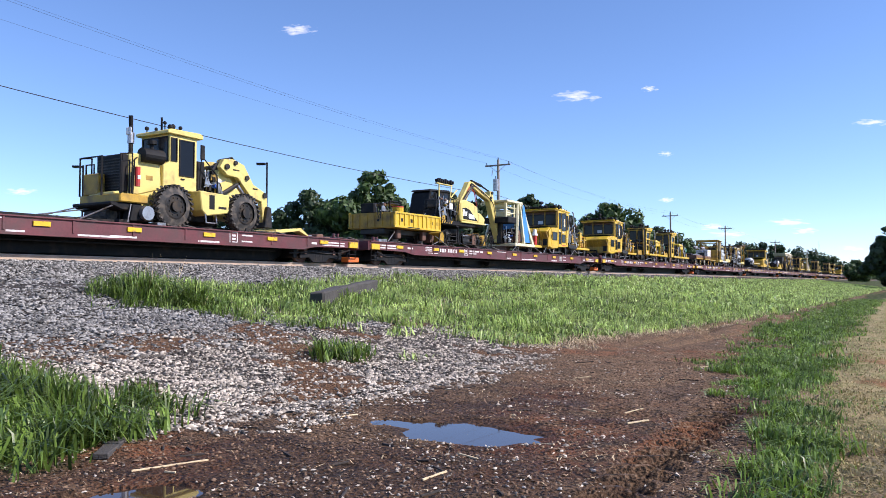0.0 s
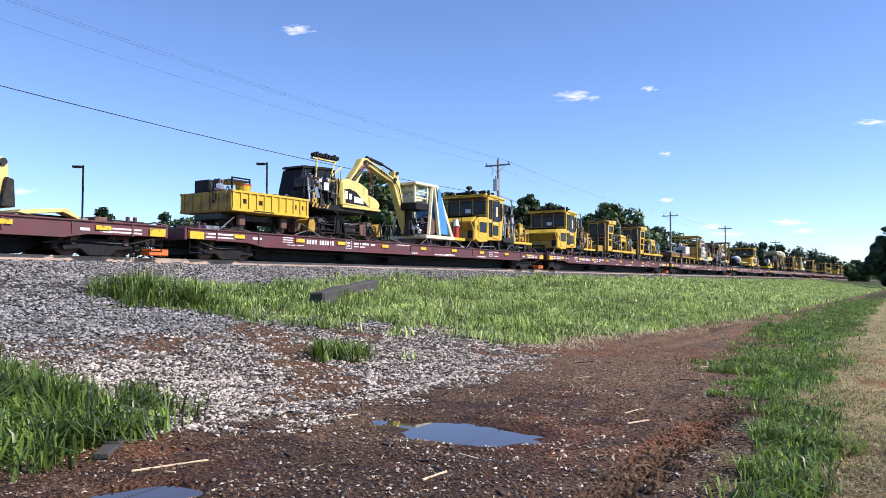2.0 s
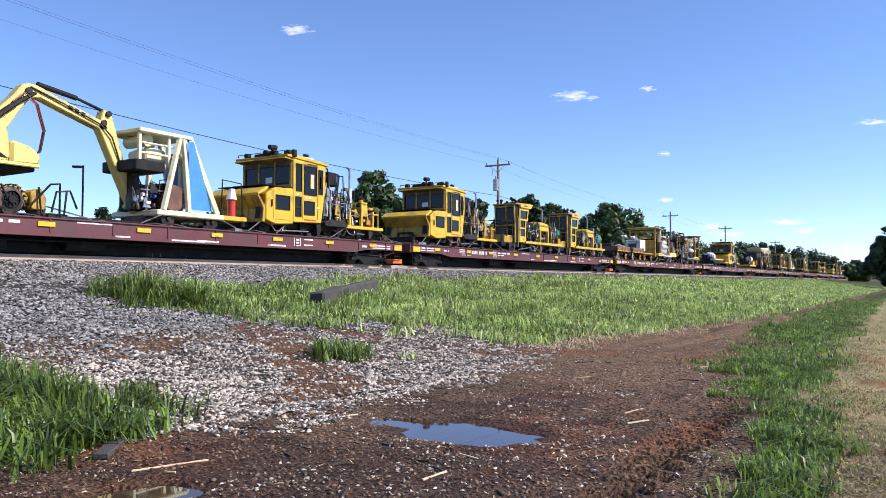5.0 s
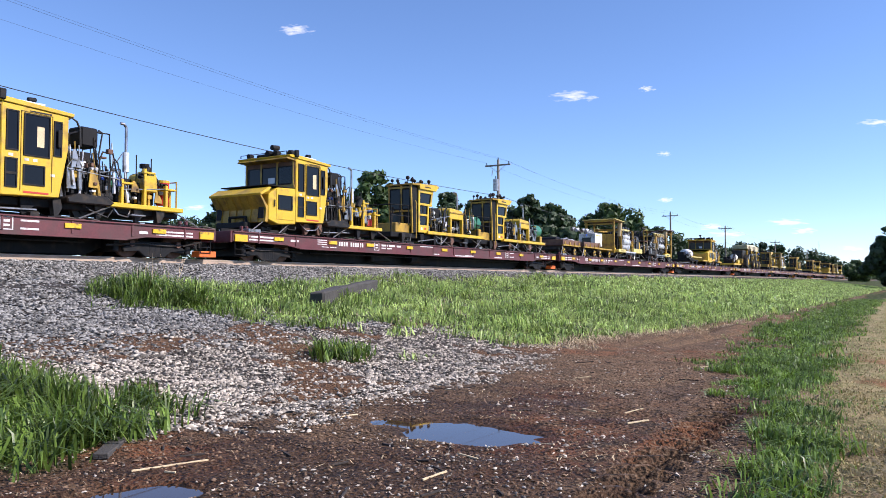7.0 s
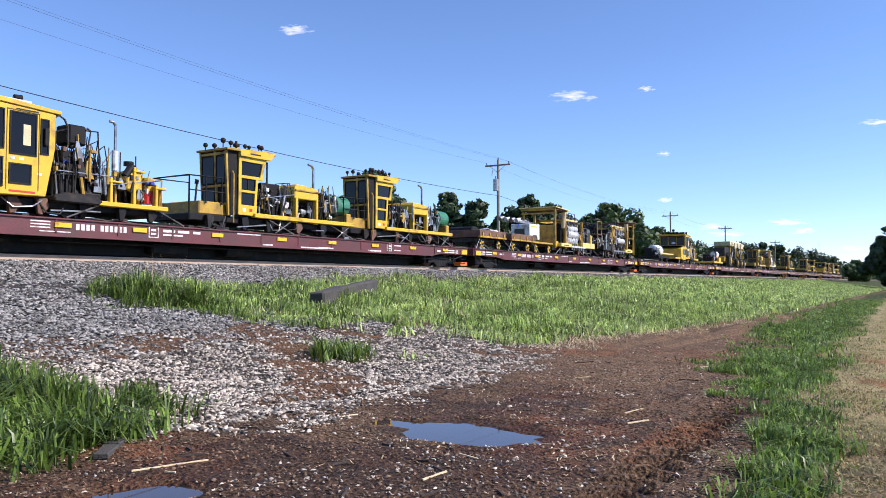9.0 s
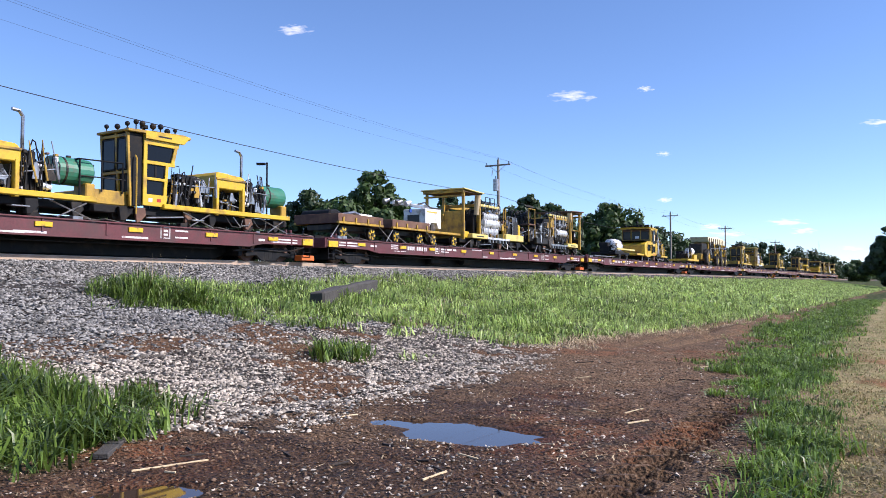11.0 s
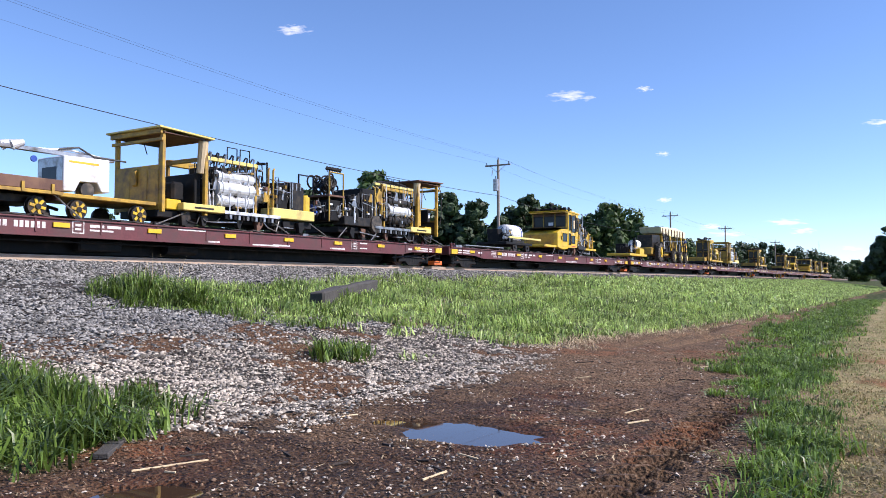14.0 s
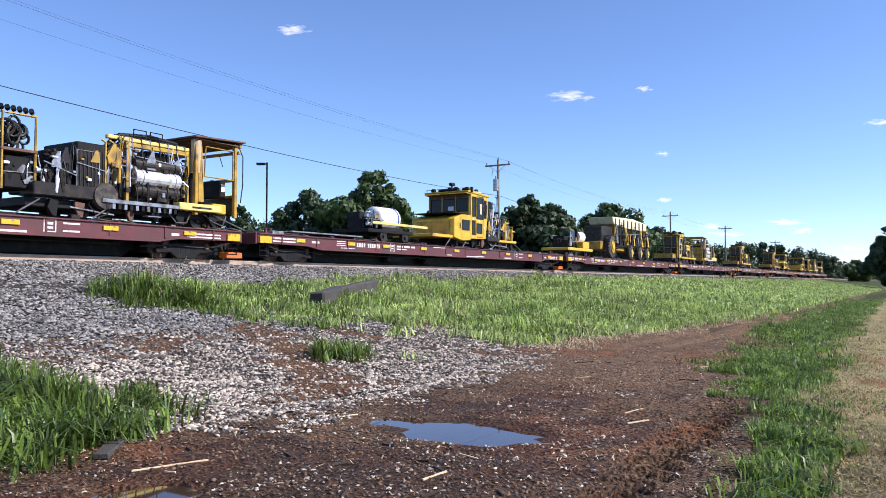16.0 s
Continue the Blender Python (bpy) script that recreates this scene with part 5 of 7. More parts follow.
    part("tilt_lever", slab(B(), [(6.3, 2.0), (6.25, 2.62), (6.6, 2.66), (7.1, 2.0), (6.9, 1.6)], -0.15, 0.15, 0.03), "pale", t)
    part("tilt_cylinder", rod(rod(B(), (0, 5.6, 1.95), (0, 6.5, 2.35), 0.09, 10), (0, 7.0, 1.9), (0, 7.95, 1.0), 0.07, 10), "steel", t)
    part("lift_cylinder", rod(rod(B(), (0.5, 5.4, 1.0), (0.5, 6.6, 1.7), 0.08, 10), (0.5, 6.6, 1.7), (0.5, 7.2, 2.0), 0.045, 10), "grime", t)
    for y, z, r_ in ((6.05, 2.3, 0.10), (7.0, 2.0, 0.09), (7.9, 1.45, 0.10), (8.0, 0.5, 0.08), (6.45, 2.48, 0.08)):
        part("pivot_pin", rod(B(), (-0.68, y, z), (0.68, y, z), r_, 12), "grime", t)
    for k in range(3):
        x = 0.3 + 0.05 * k
        part("lift_hose", tube(B(), [(x, 5.3, 1.3), (x + 0.1, 5.5, 1.9 + 0.1 * k), (x, 5.9, 2.3 + 0.12 * k), (x, 6.5, 2.7), (x, 7.0, 2.3)], 0.022), "hose", t)
    for k, (y0, z0, w, h) in enumerate(((6.35, 2.2, 0.3, 0.05), (7.3, 1.62, 0.25, 0.05))):
        part("arm_marking", box(B(), 0.62, 0.625, y0, y0 + w, z0, z0 + h), "black", t)
    part("side_marking", box(B(), 1.12, 1.125, 5.25, 5.6, 0.72, 0.80), "grime", t)
    part("hood_marking", box(B(), 0.66, 0.665, 2.7, 2.95, 1.45, 1.6), "worn_shaded_yellow", t)
    machinery(t, -0.4, 0.66, 5.0, 6.0, 1.2, 2.1, 15, 8, 4)
    part("quick_coupler", slab(B(), [(7.8, 0.25), (7.95, 1.05), (8.15, 1.0), (8.2, 0.25)], -0.75, 0.75, 0.02), "grime", t)
    part("control_column", box(B(), 0.3, 0.5, 4.85, 5.2, 1.3, 2.35, 0.04), "black", t)
    for k, (y0, y1, z1) in enumerate(((1.55, 1.95, 2.10), (1.68, 1.95, 1.9))):
        for sx in (-1.0, 1.0):
            railing(t, [(sx * (1 - 0.12 * k), y0, 0.9), (sx * (1 - 0.12 * k), y0, z1), (sx * (1 - 0.12 * k), y1, z1 + 0.06), (sx * (1 - 0.12 * k), y1, 0.95)], 0.03)
    railing(t, [(-0.95, 1.55, 2.10), (0.1, 1.55, 2.10), (0.1, 1.55, 0.9)], 0.03)
    part("battery_box", box(B(), -0.9, -0.15, 1.6, 1.85, 0.92, 1.6, 0.03), "worn_shaded_yellow", t)
    railing(t, [(0.72, 4.75, 1.2), (0.78, 4.8, 2.5), (0.75, 5.5, 1.9), (0.75, 5.55, 1.25)], 0.025)
    railing(t, [(0.9, 2.05, 0.9), (0.9, 2.1, 2.0), (0.75, 2.3, 2.1)], 0.025)
    part("counterweight", slab(B(), [(1.3, 0.56), (1.3, 0.66), (2.4, 0.66), (2.4, 0.40), (1.7, 0.42)], -1.0, 0.9, 0.03), "black", t)
    part("belly_guard", slab(B(), [(1.9, 0.12), (1.9, 0.55), (2.9, 0.6), (5.6, 0.6), (5.6, 0.3), (3.0, 0.2)], -0.5, 0.5, 0.03), "black", t)
    part("rear_tool", rod(B(), (-0.7, 1.7, 0.3), (0.4, 1.7, 0.3), 0.2, 14), "rubber", t)
    part("rear_gear", rod(B(), (1.02, 2.42, 0.36), (1.18, 2.42, 0.36), 0.22, 18), "steel", t)
    part("hi_rail_bracket", slab(B(), [(1.9, 0.1), (2.0, 0.6), (2.6, 0.6), (2.75, 0.12)], 0.6, 1.0, 0.02), "black", t)
    part("rear_axle", rod(B(), (-0.8, 3.39, 0.655), (0.8, 3.39, 0.655), 0.16, 12), "grime", t)
    part("front_axle", rod(B(), (-0.8, 6.38, 0.655), (0.8, 6.38, 0.655), 0.16, 12), "grime", t)
    for a, b in (((0.8, 1.6, 0.62), (1.25, 0.1, 0.03)), ((0.9, 2.0, 0.62), (1.3, 1.6, 0.03)), ((-0.4, 1.5, 0.5), (0.2, -1.2, 0.03)), ((-0.8, 1.5, 0.6), (-0.2, -0.6, 0.03))):
        chain(t, a, b)
    return t


def lifting_tine():
    t = thing("loader_fork", "pale yellow bent steel loader fork lying on the deck", "attachment")
    part("arm", slab(B(), [(0, 0.10), (0.5, 0.22), (1.5, 0.32), (1.95, 0.05), (1.85, 0.03), (1.4, 0.20), (0.4, 0.08), (0, 0.02)], 0.6, 1.0, 0.01), "pale", t)
    part("cross_tube", rod(B(), (-0.9, 0.3, 0.13), (0.9, 0.3, 0.13), 0.08, 10), "pale", t)
    part("block", box(B(), 0.2, 1.1, 2.3, 2.7, 0.0, 0.14, 0.02), "brown", t)
    return t


# ---- carts ----
def dump_cart():
    t = thing("dump_cart", "yellow ribbed gondola rail cart loaded with tools and buckets", "rail cart")
    L = 3.9
    body = part("bed", box(B(), -1.25, 1.25, 0.05, L - 0.05, 0.68, 0.80, 0.01), "worn_shaded_yellow", t)
    for sx in (-1, 1):
        bm = box(B(), min(sx * 1.24, sx * 1.29), max(sx * 1.24, sx * 1.29), 0, L, 0.72, 1.40, 0.008)
        box(bm, min(sx * 1.24, sx * 1.34), max(sx * 1.24, sx * 1.34), 0, L, 1.34, 1.42, 0.008)
        box(bm, min(sx * 1.24, sx * 1.33), max(sx * 1.24, sx * 1.33), 0, L, 0.70, 0.80, 0.008)
        for k in range(11):
            y = 0.03 + k * (L - 0.14) / 10
            box(bm, min(sx * 1.28, sx * 1.33), max(sx * 1.28, sx * 1.33), y, y + 0.08, 0.79, 1.35)
        part("side_panel", bm, "yellow", body)
        for y, w in ((0.35, 0.22), (2.9, 0.22), (1.15, 0.2), (3.3, 0.2)):
            part("panel_mark", box(B(), min(sx * 1.292, sx * 1.297), max(sx * 1.292, sx * 1.297), y + 0.12, y + 0.12 + w, 0.98, 1.14), "black", body)
        part("panel_mark", box(B(), min(sx * 1.332, sx * 1.336), max(sx * 1.332, sx * 1.336), 1.0, 2.0, 0.73, 0.77), "grime", body)
    for y in (0, L - 0.06):
        bm = box(B(), -1.24, 1.24, y, y + 0.06, 0.72, 1.40, 0.008)
        for k in range(6):
            x = -1.15 + k * 0.43
            box(bm, x, x + 0.08, y - 0.04, y + 0.1, 0.75, 1.38)
        part("end_panel", bm, "worn_shaded_yellow", body)
    part("chassis", box(B(), -0.7, 0.7, 0.1, L - 0.1, 0.42, 0.68, 0.03), "grime", t)
    rail_wheel(t, 0.75, 0.30, 0.28, "grime")
    rail_wheel(t, 2.85, 0.30, 0.28, "grime")
    for y in (0.75, 2.85):
        part("axle_box", box(B(), 0.85, 1.05, y - 0.16, y + 0.16, 0.22, 0.66, 0.04), "brown", t)
    part("bracket", slab(B(), [(3.6, 0.15), (3.6, 0.6), (3.95, 0.5), (3.95, 0.3)], 0.5, 0.9, 0.02), "brown", t)
    part("toolbox", box(B(), 0.3, 1.0, 2.4, 3.7, 0.8, 1.5, 0.02), "black", t)
    for k in range(4):
        part("tie_rod", rod(B(), (1.0 - 0.3 * k, 2.2 + k * 0.3, 0.9), (1.0 - 0.2 * k, 3.0 + k * 0.3, 1.55), 0.02, 6), "steel", t)
    chain(t, (1.1, 0.3, 0.5), (1.3, -0.5, 0.03))
    chain(t, (1.1, 3.7, 0.5), (1.3, 4.6, 0.03))
    return t


def cart_cargo():
    t = thing("engine_and_buckets", "small black engine, bucket and steel frame heaped in the cart", "tools")
    machinery(t, -0.9, 0.6, -0.1, 0.75, 0.8, 2.02, 21, 8, 4)
    part("bucket", rod(B(), (0.75, 1.05, 1.3), (0.75, 1.05, 1.68), 0.24, 14, 0.28), "yellow", t)
    part("bucket_lid", rod(B(), (0.75, 1.05, 1.68), (0.75, 1.05, 1.72), 0.29, 14), "red", t)
    part("frame", tube(B(), [(0.5, 0.75, 1.2), (0.5, 0.75, 1.98), (0.5, 1.6, 1.98), (0.5, 1.6, 1.2)], 0.04), "black", t)
    part("beam", box(B(), -0.6, 0.5, 0.7, 1.6, 1.85, 1.92, 0.01), "grime", t)
    return t


def push_cart(length, brown="brown"):
    t = thing("push_cart", "rusty brown flat push cart on yellow rail wheels", "rail cart", "push carts")
    for sx in (-1, 1):
        part("side_board", box(B(), min(sx * 1.12, sx * 1.20), max(sx * 1.12, sx * 1.20), 0, length, 0.74, 1.06, 0.015), brown, t)
        part("side_rail", box(B(), min(sx * 1.10, sx * 1.23), max(sx * 1.10, sx * 1.23), 0, length, 0.64, 0.735, 0.01), "worn_shaded_yellow", t)
        for k in range(4):
            y = 0.3 + k * (length - 0.6) / 3
            part("stake_pocket", box(B(), min(sx * 1.20, sx * 1.25), max(sx * 1.20, sx * 1.25), y - 0.04, y + 0.04, 0.66, 0.92), "worn_shaded_yellow", t)
    for y in (0, length - 0.08):
        part("end_board", box(B(), -1.12, 1.12, y, y + 0.08, 0.66, 1.06, 0.012), brown, t)
    part("deck_plate", box(B(), -1.12, 1.12, 0.08, length - 0.08, 0.9, 0.96), brown, t)
    part("chassis", box(B(), -0.66, 0.66, 0.2, length - 0.2, 0.40, 0.64, 0.02), "grime", t)
    rail_wheel(t, 0.55, 0.30, 0.27, "yellow", 0.95)
    rail_wheel(t, length - 0.6, 0.30, 0.27, "yellow", 0.95)
    part("drawbar", rod(B(), (0, length - 0.1, 0.5), (0, length + 0.6, 0.35), 0.05, 8), "grime", t)
    part("coiled_hose", rod(B(), (0.2, length * 0.25, 1.0), (0.2, length * 0.55, 1.03), 0.12, 10), "steel", t)
    chain(t, (1.1, 0.2, 0.65), (1.3, -0.6, 0.03))
    chain(t, (1.1, 0.3, 0.4), (1.3, 0.9, 0.03))
    chain(t, (1.1, length - 0.2, 0.65), (1.3, length + 0.5, 0.03))
    return t


# ---- excavator ----
def excavator():
    t = thing("excavator", "yellow and black rail excavator with its boom folded down", "excavator")
    part("carrier", box(B(), -0.6, 0.6, 0.5, 5.0, 0.36, 0.72, 0.04), "black", t)
    for y, mt in ((0.35, "worn_shaded_yellow"), (2.0, "black"), (3.6, "brown"), (4.75, "worn_shaded_yellow")):
        part("carrier_bracket", slab(B(), [(y, 0.2), (y - 0.05, 0.66), (y + 0.25, 0.78), (y + 0.42, 0.5), (y + 0.36, 0.2)], 0.5, 1.15, 0.02), mt, t)
    for y in (0.2, 2.2, 3.4, 5.3):
        part("stay", tube(B(), [(1.15, y, 0.15), (1.2, y + 0.1, 0.72), (1.2, y + 0.5, 0.78), (1.15, y + 0.75, 0.3)], 0.03), "grime", t)
    part("rail_gear", rod(rod(B(), (0.62, 0.35, 0.26), (0.82, 0.35, 0.26), 0.24, 16), (0.62, 5.1, 0.26), (0.82, 5.1, 0.26), 0.24, 16), "grime", t)
    part("tool_box", box(B(), 0.75, 1.22, 2.45, 3.2, 0.22, 0.62, 0.03), "grime", t)
    part("box_lid", box(B(), 0.73, 1.24, 2.43, 3.22, 0.62, 0.66, 0.01), "steel", t)
    part("counterweight_skirt", box(B(), -1.1, 1.1, 3.9, 4.85, 1.2, 1.34, 0.03), "black", t)
    part("turntable", rod(B(), (0, 2.6, 0.78), (0, 2.6, 1.0), 0.75, 24), "black", t)
    for y in (1.1, 4.2):
        for sx in (-1.2, 1.2):
            tyre_wheel(t, sx, y, 0.42, 0.40, 0.32, 18, "black")
    for y0, y1 in ((0.75, 1.85), (2.35, 3.45)):
        s = part("step_frame", tube(B(), [(1.22, y0, 0.85), (1.25, y0 + 0.1, 0.2), (1.25, y1 - 0.1, 0.2), (1.22, y1, 0.85)], 0.035), "grime", t)
        for z in (0.3, 0.52):
            part("tread", box(B(), 1.0, 1.28, y0 + 0.1, y1 - 0.1, z, z + 0.04), "black", s)
    railing(t, [(1.25, 1.9, 0.25), (1.25, 1.95, 1.05), (1.25, 1.7, 1.08)], 0.03)
    railing(t, [(1.2, 4.6, 0.2), (1.25, 5.2, 0.9), (1.2, 5.5, 0.95), (1.2, 5.5, 0.1)], 0.03)
    part("blade_bracket", slab(B(), [(3.8, 0.2), (3.8, 0.75), (4.4, 0.85), (4.7, 0.5), (4.5, 0.2)], 0.4, 1.1, 0.03), "worn_shaded_yellow", t)
    part("deck_ladder", tube(B(), [(1.2, 4.9, 0.8), (1.25, 4.95, 0.1), (1.25, 5.6, 0.1), (1.2, 5.7, 0.75)], 0.03), "grime", t)
    # upper body
    part("turning_frame", box(B(), -1.2, 1.15, 0.7, 3.9, 1.1, 1.36, 0.05), "black", t)
    part("engine_cover", slab(B(), [(2.25, 1.38), (2.22, 2.30), (2.35, 2.46), (2.7, 2.52), (3.6, 2.40), (4.05, 2.22), (4.12, 1.5), (4.0, 1.34)], 0.25, 1.24, 0.07), "pale", t)
    part("side_decal", slab(B(), [(2.4, 2.05), (2.5, 1.5), (4.05, 1.46), (3.6, 1.72), (3.2, 2.0), (2.75, 2.1)], 1.242, 1.247), "black", t)
    part("decal_bar", slab(B(), [(2.45, 2.0), (2.45, 1.66), (2.6, 1.66), (2.62, 1.98)], 1.248, 1.252), "white", t)
    part("decal_bar", slab(B(), [(2.7, 1.9), (2.7, 1.66), (2.86, 1.66), (2.9, 1.9)], 1.248, 1.252), "white", t)
    part("decal_bar", slab(B(), [(3.05, 1.82), (3.05, 1.56), (3.7, 1.54), (3.6, 1.76)], 1.248, 1.252), "white", t)
    part("counterweight", slab(B(), [(4.14, 1.34), (4.14, 1.98), (4.6, 1.9), (4.9, 1.75), (4.98, 1.58), (4.9, 1.36)], -1.22, 1.19, 0.08), "pale", t)
    part("base_strip", box(B(), 1.16, 1.25, 2.3, 4.9, 1.30, 1.40, 0.02), "pale", t)
    cab = part("cab", slab(B(), [(1.2, 1.05), (1.1, 1.9), (1.35, 2.85), (1.7, 2.98), (3.1, 3.05), (3.45, 2.75), (3.45, 1.4)], -1.2, -0.1, 0.03), "black", t)
    for u0, u1 in ((1.5, 2.0), (2.12, 2.62), (2.74, 3.2)):
        window(cab, "x", u0, u1, 2.3, 2.88, -0.1)
    part("seat_cover", box(B(), -0.098, -0.09, 2.85, 3.1, 2.35, 2.65), "white", cab)
    part("cab_roof", slab(B(), [(1.3, 2.92), (1.4, 3.02), (3.2, 3.12), (3.5, 2.95), (3.1, 3.0)], -1.22, -0.05, 0.01), "black", cab)
    part("windscreen_guard", tube(B(), [(-0.05, 1.0, 2.0), (-0.05, 1.35, 2.9), (-0.05, 2.0, 3.0), (-0.05, 2.1, 2.0)], 0.04), "black", cab)
    part("grab_rail", tube(B(), [(1.0, 2.2, 1.4), (1.05, 2.15, 2.45), (0.6, 2.3, 2.6), (0.5, 3.1, 3.1)], 0.035), "pale", t)
    machinery(t, -0.2, 1.2, 0.15, 2.15, 1.1, 2.75, 31, 16, 6)
    part("fuel_box", box(B(), 0.3, 1.15, 0.35, 0.85, 1.25, 1.85, 0.04), "black", t)
    part("electrics_box", box(B(), 0.4, 1.0, 0.3, 0.7, 1.95, 2.35, 0.03), "grime", t)
    machinery(t, 0.2, 1.2, 0.3, 1.1, 1.2, 2.6, 33, 10, 5, "silver")
    for k in range(5):
        part("warning_stripe", slab(B(), [(0.5 + 0.22 * k, 1.18), (0.6 + 0.22 * k, 1.34), (0.7 + 0.22 * k, 1.34), (0.6 + 0.22 * k, 1.18)], 1.152, 1.156), "worn_shaded_yellow", t)
    part("cover_plate", box(B(), 1.2, 1.225, 1.15, 1.45, 1.9, 2.2), "white", t)
    bar = part("light_bar", box(B(), -0.05, 0.1, 1.75, 3.35, 3.34, 3.40, 0.01), "pale", t)
    part("bar_post", tube(B(), [(0.05, 2.0, 2.4), (0.05, 2.05, 3.36)], 0.04), "pale", bar)
    part("bar_post", tube(B(), [(0.1, 3.2, 3.36), (0.6, 2.25, 2.5)], 0.03), "pale", bar)
    for k in range(9):
        y, q_ = 1.8 + k * 0.185, (0.08, 0.11, 0.09)[k % 3]
        part("work_lamp", rod(rod(B(), (0.05, y, 3.4), (0.05, y, 3.48), 0.02, 6), (-0.02, y, 3.42 + q_), (0.16, y + 0.04, 3.44 + q_), q_, 10), "black", bar)
    # boom, stick and tool
    part("boom", slab(B(), [(3.6, 1.9), (4.1, 2.7), (4.7, 3.35), (5.0, 3.76), (5.2, 3.82), (5.45, 3.8), (6.2, 3.55), (7.55, 3.12), (7.7, 2.95), (7.5, 2.86), (6.2, 3.24), (5.5, 3.46), (5.25, 3.42), (5.0, 3.1), (4.5, 2.3), (4.2, 1.8)], -0.17, 0.17, 0.03), "pale", t)
    part("boom_cylinder", rod(rod(B(), (0.28, 3.9, 2.4), (0.28, 4.8, 3.2), 0.08, 10), (0.28, 4.8, 3.2), (0.28, 5.3, 3.55), 0.05, 10), "grime", t)
    part("stick_cylinder", rod(rod(B(), (0, 5.5, 3.88), (0, 6.7, 3.72), 0.08, 10), (0, 6.7, 3.72), (0, 7.6, 3.5), 0.045, 10), "black", t)
    for k, y in enumerate((6.35, 6.55, 6.75)):
        part("boom_lettering", slab(B(), [(y, 3.32 - 0.06 * k), (y + 0.02, 3.44 - 0.06 * k), (y + 0.15, 3.40 - 0.06 * k), (y + 0.13, 3.28 - 0.06 * k)], 0.171, 0.175), "black", t)
    for y, z in ((5.15, 3.6), (7.5, 3.1), (7.65, 3.4), (8.6, 0.75)):
        part("pivot_pin", rod(B(), (-0.24, y, z), (0.24, y, z), 0.09, 12), "grime", t)
    part("boom_line", tube(B(), [(0.2, 5.2, 3.72), (0.22, 6.2, 3.42), (0.22, 7.4, 3.02), (0.24, 7.75, 2.7), (0.2, 8.1, 1.9)], 0.025), "hose", t)
    part("stick", slab(B(), [(7.35, 2.95), (7.5, 3.5), (7.75, 3.5), (7.95, 2.9), (8.6, 1.0), (8.85, 0.55), (8.65, 0.5), (8.35, 0.95)], -0.17, 0.17, 0.025), "pale", t)
    part("tool_link", slab(B(), [(8.4, 0.6), (8.6, 0.95), (9.0, 0.4), (9.15, 0.08), (8.95, 0.06), (8.8, 0.4)], -0.14, 0.14, 0.015), "pale", t)
    part("grapple", slab(B(), [(8.7, 0.1), (8.8, 0.55), (9.3, 0.75), (9.5, 0.35), (9.3, 0.05)], -0.5, 0.5, 0.04), "brown", t)
    for k, x in enumerate((0.22, 0.3)):
        part("hose", tube(B(), [(x, 4.7, 3.2), (x, 5.0, 3.5), (x + 0.1, 5.3, 3.2), (x + 0.12, 5.5, 2.5), (x + 0.1, 5.4, 1.9), (x, 5.0, 1.6)], 0.025), "hose" if k else "red", t)
    for a, b in (((1.0, 1.0, 0.4), (1.3, -0.6, 0.03)), ((1.0, 4.8, 0.4), (1.3, 6.4, 0.03)), ((1.0, 2.0, 0.4), (1.3, 3.0, 0.03))):
        chain(t, a, b)
    return t


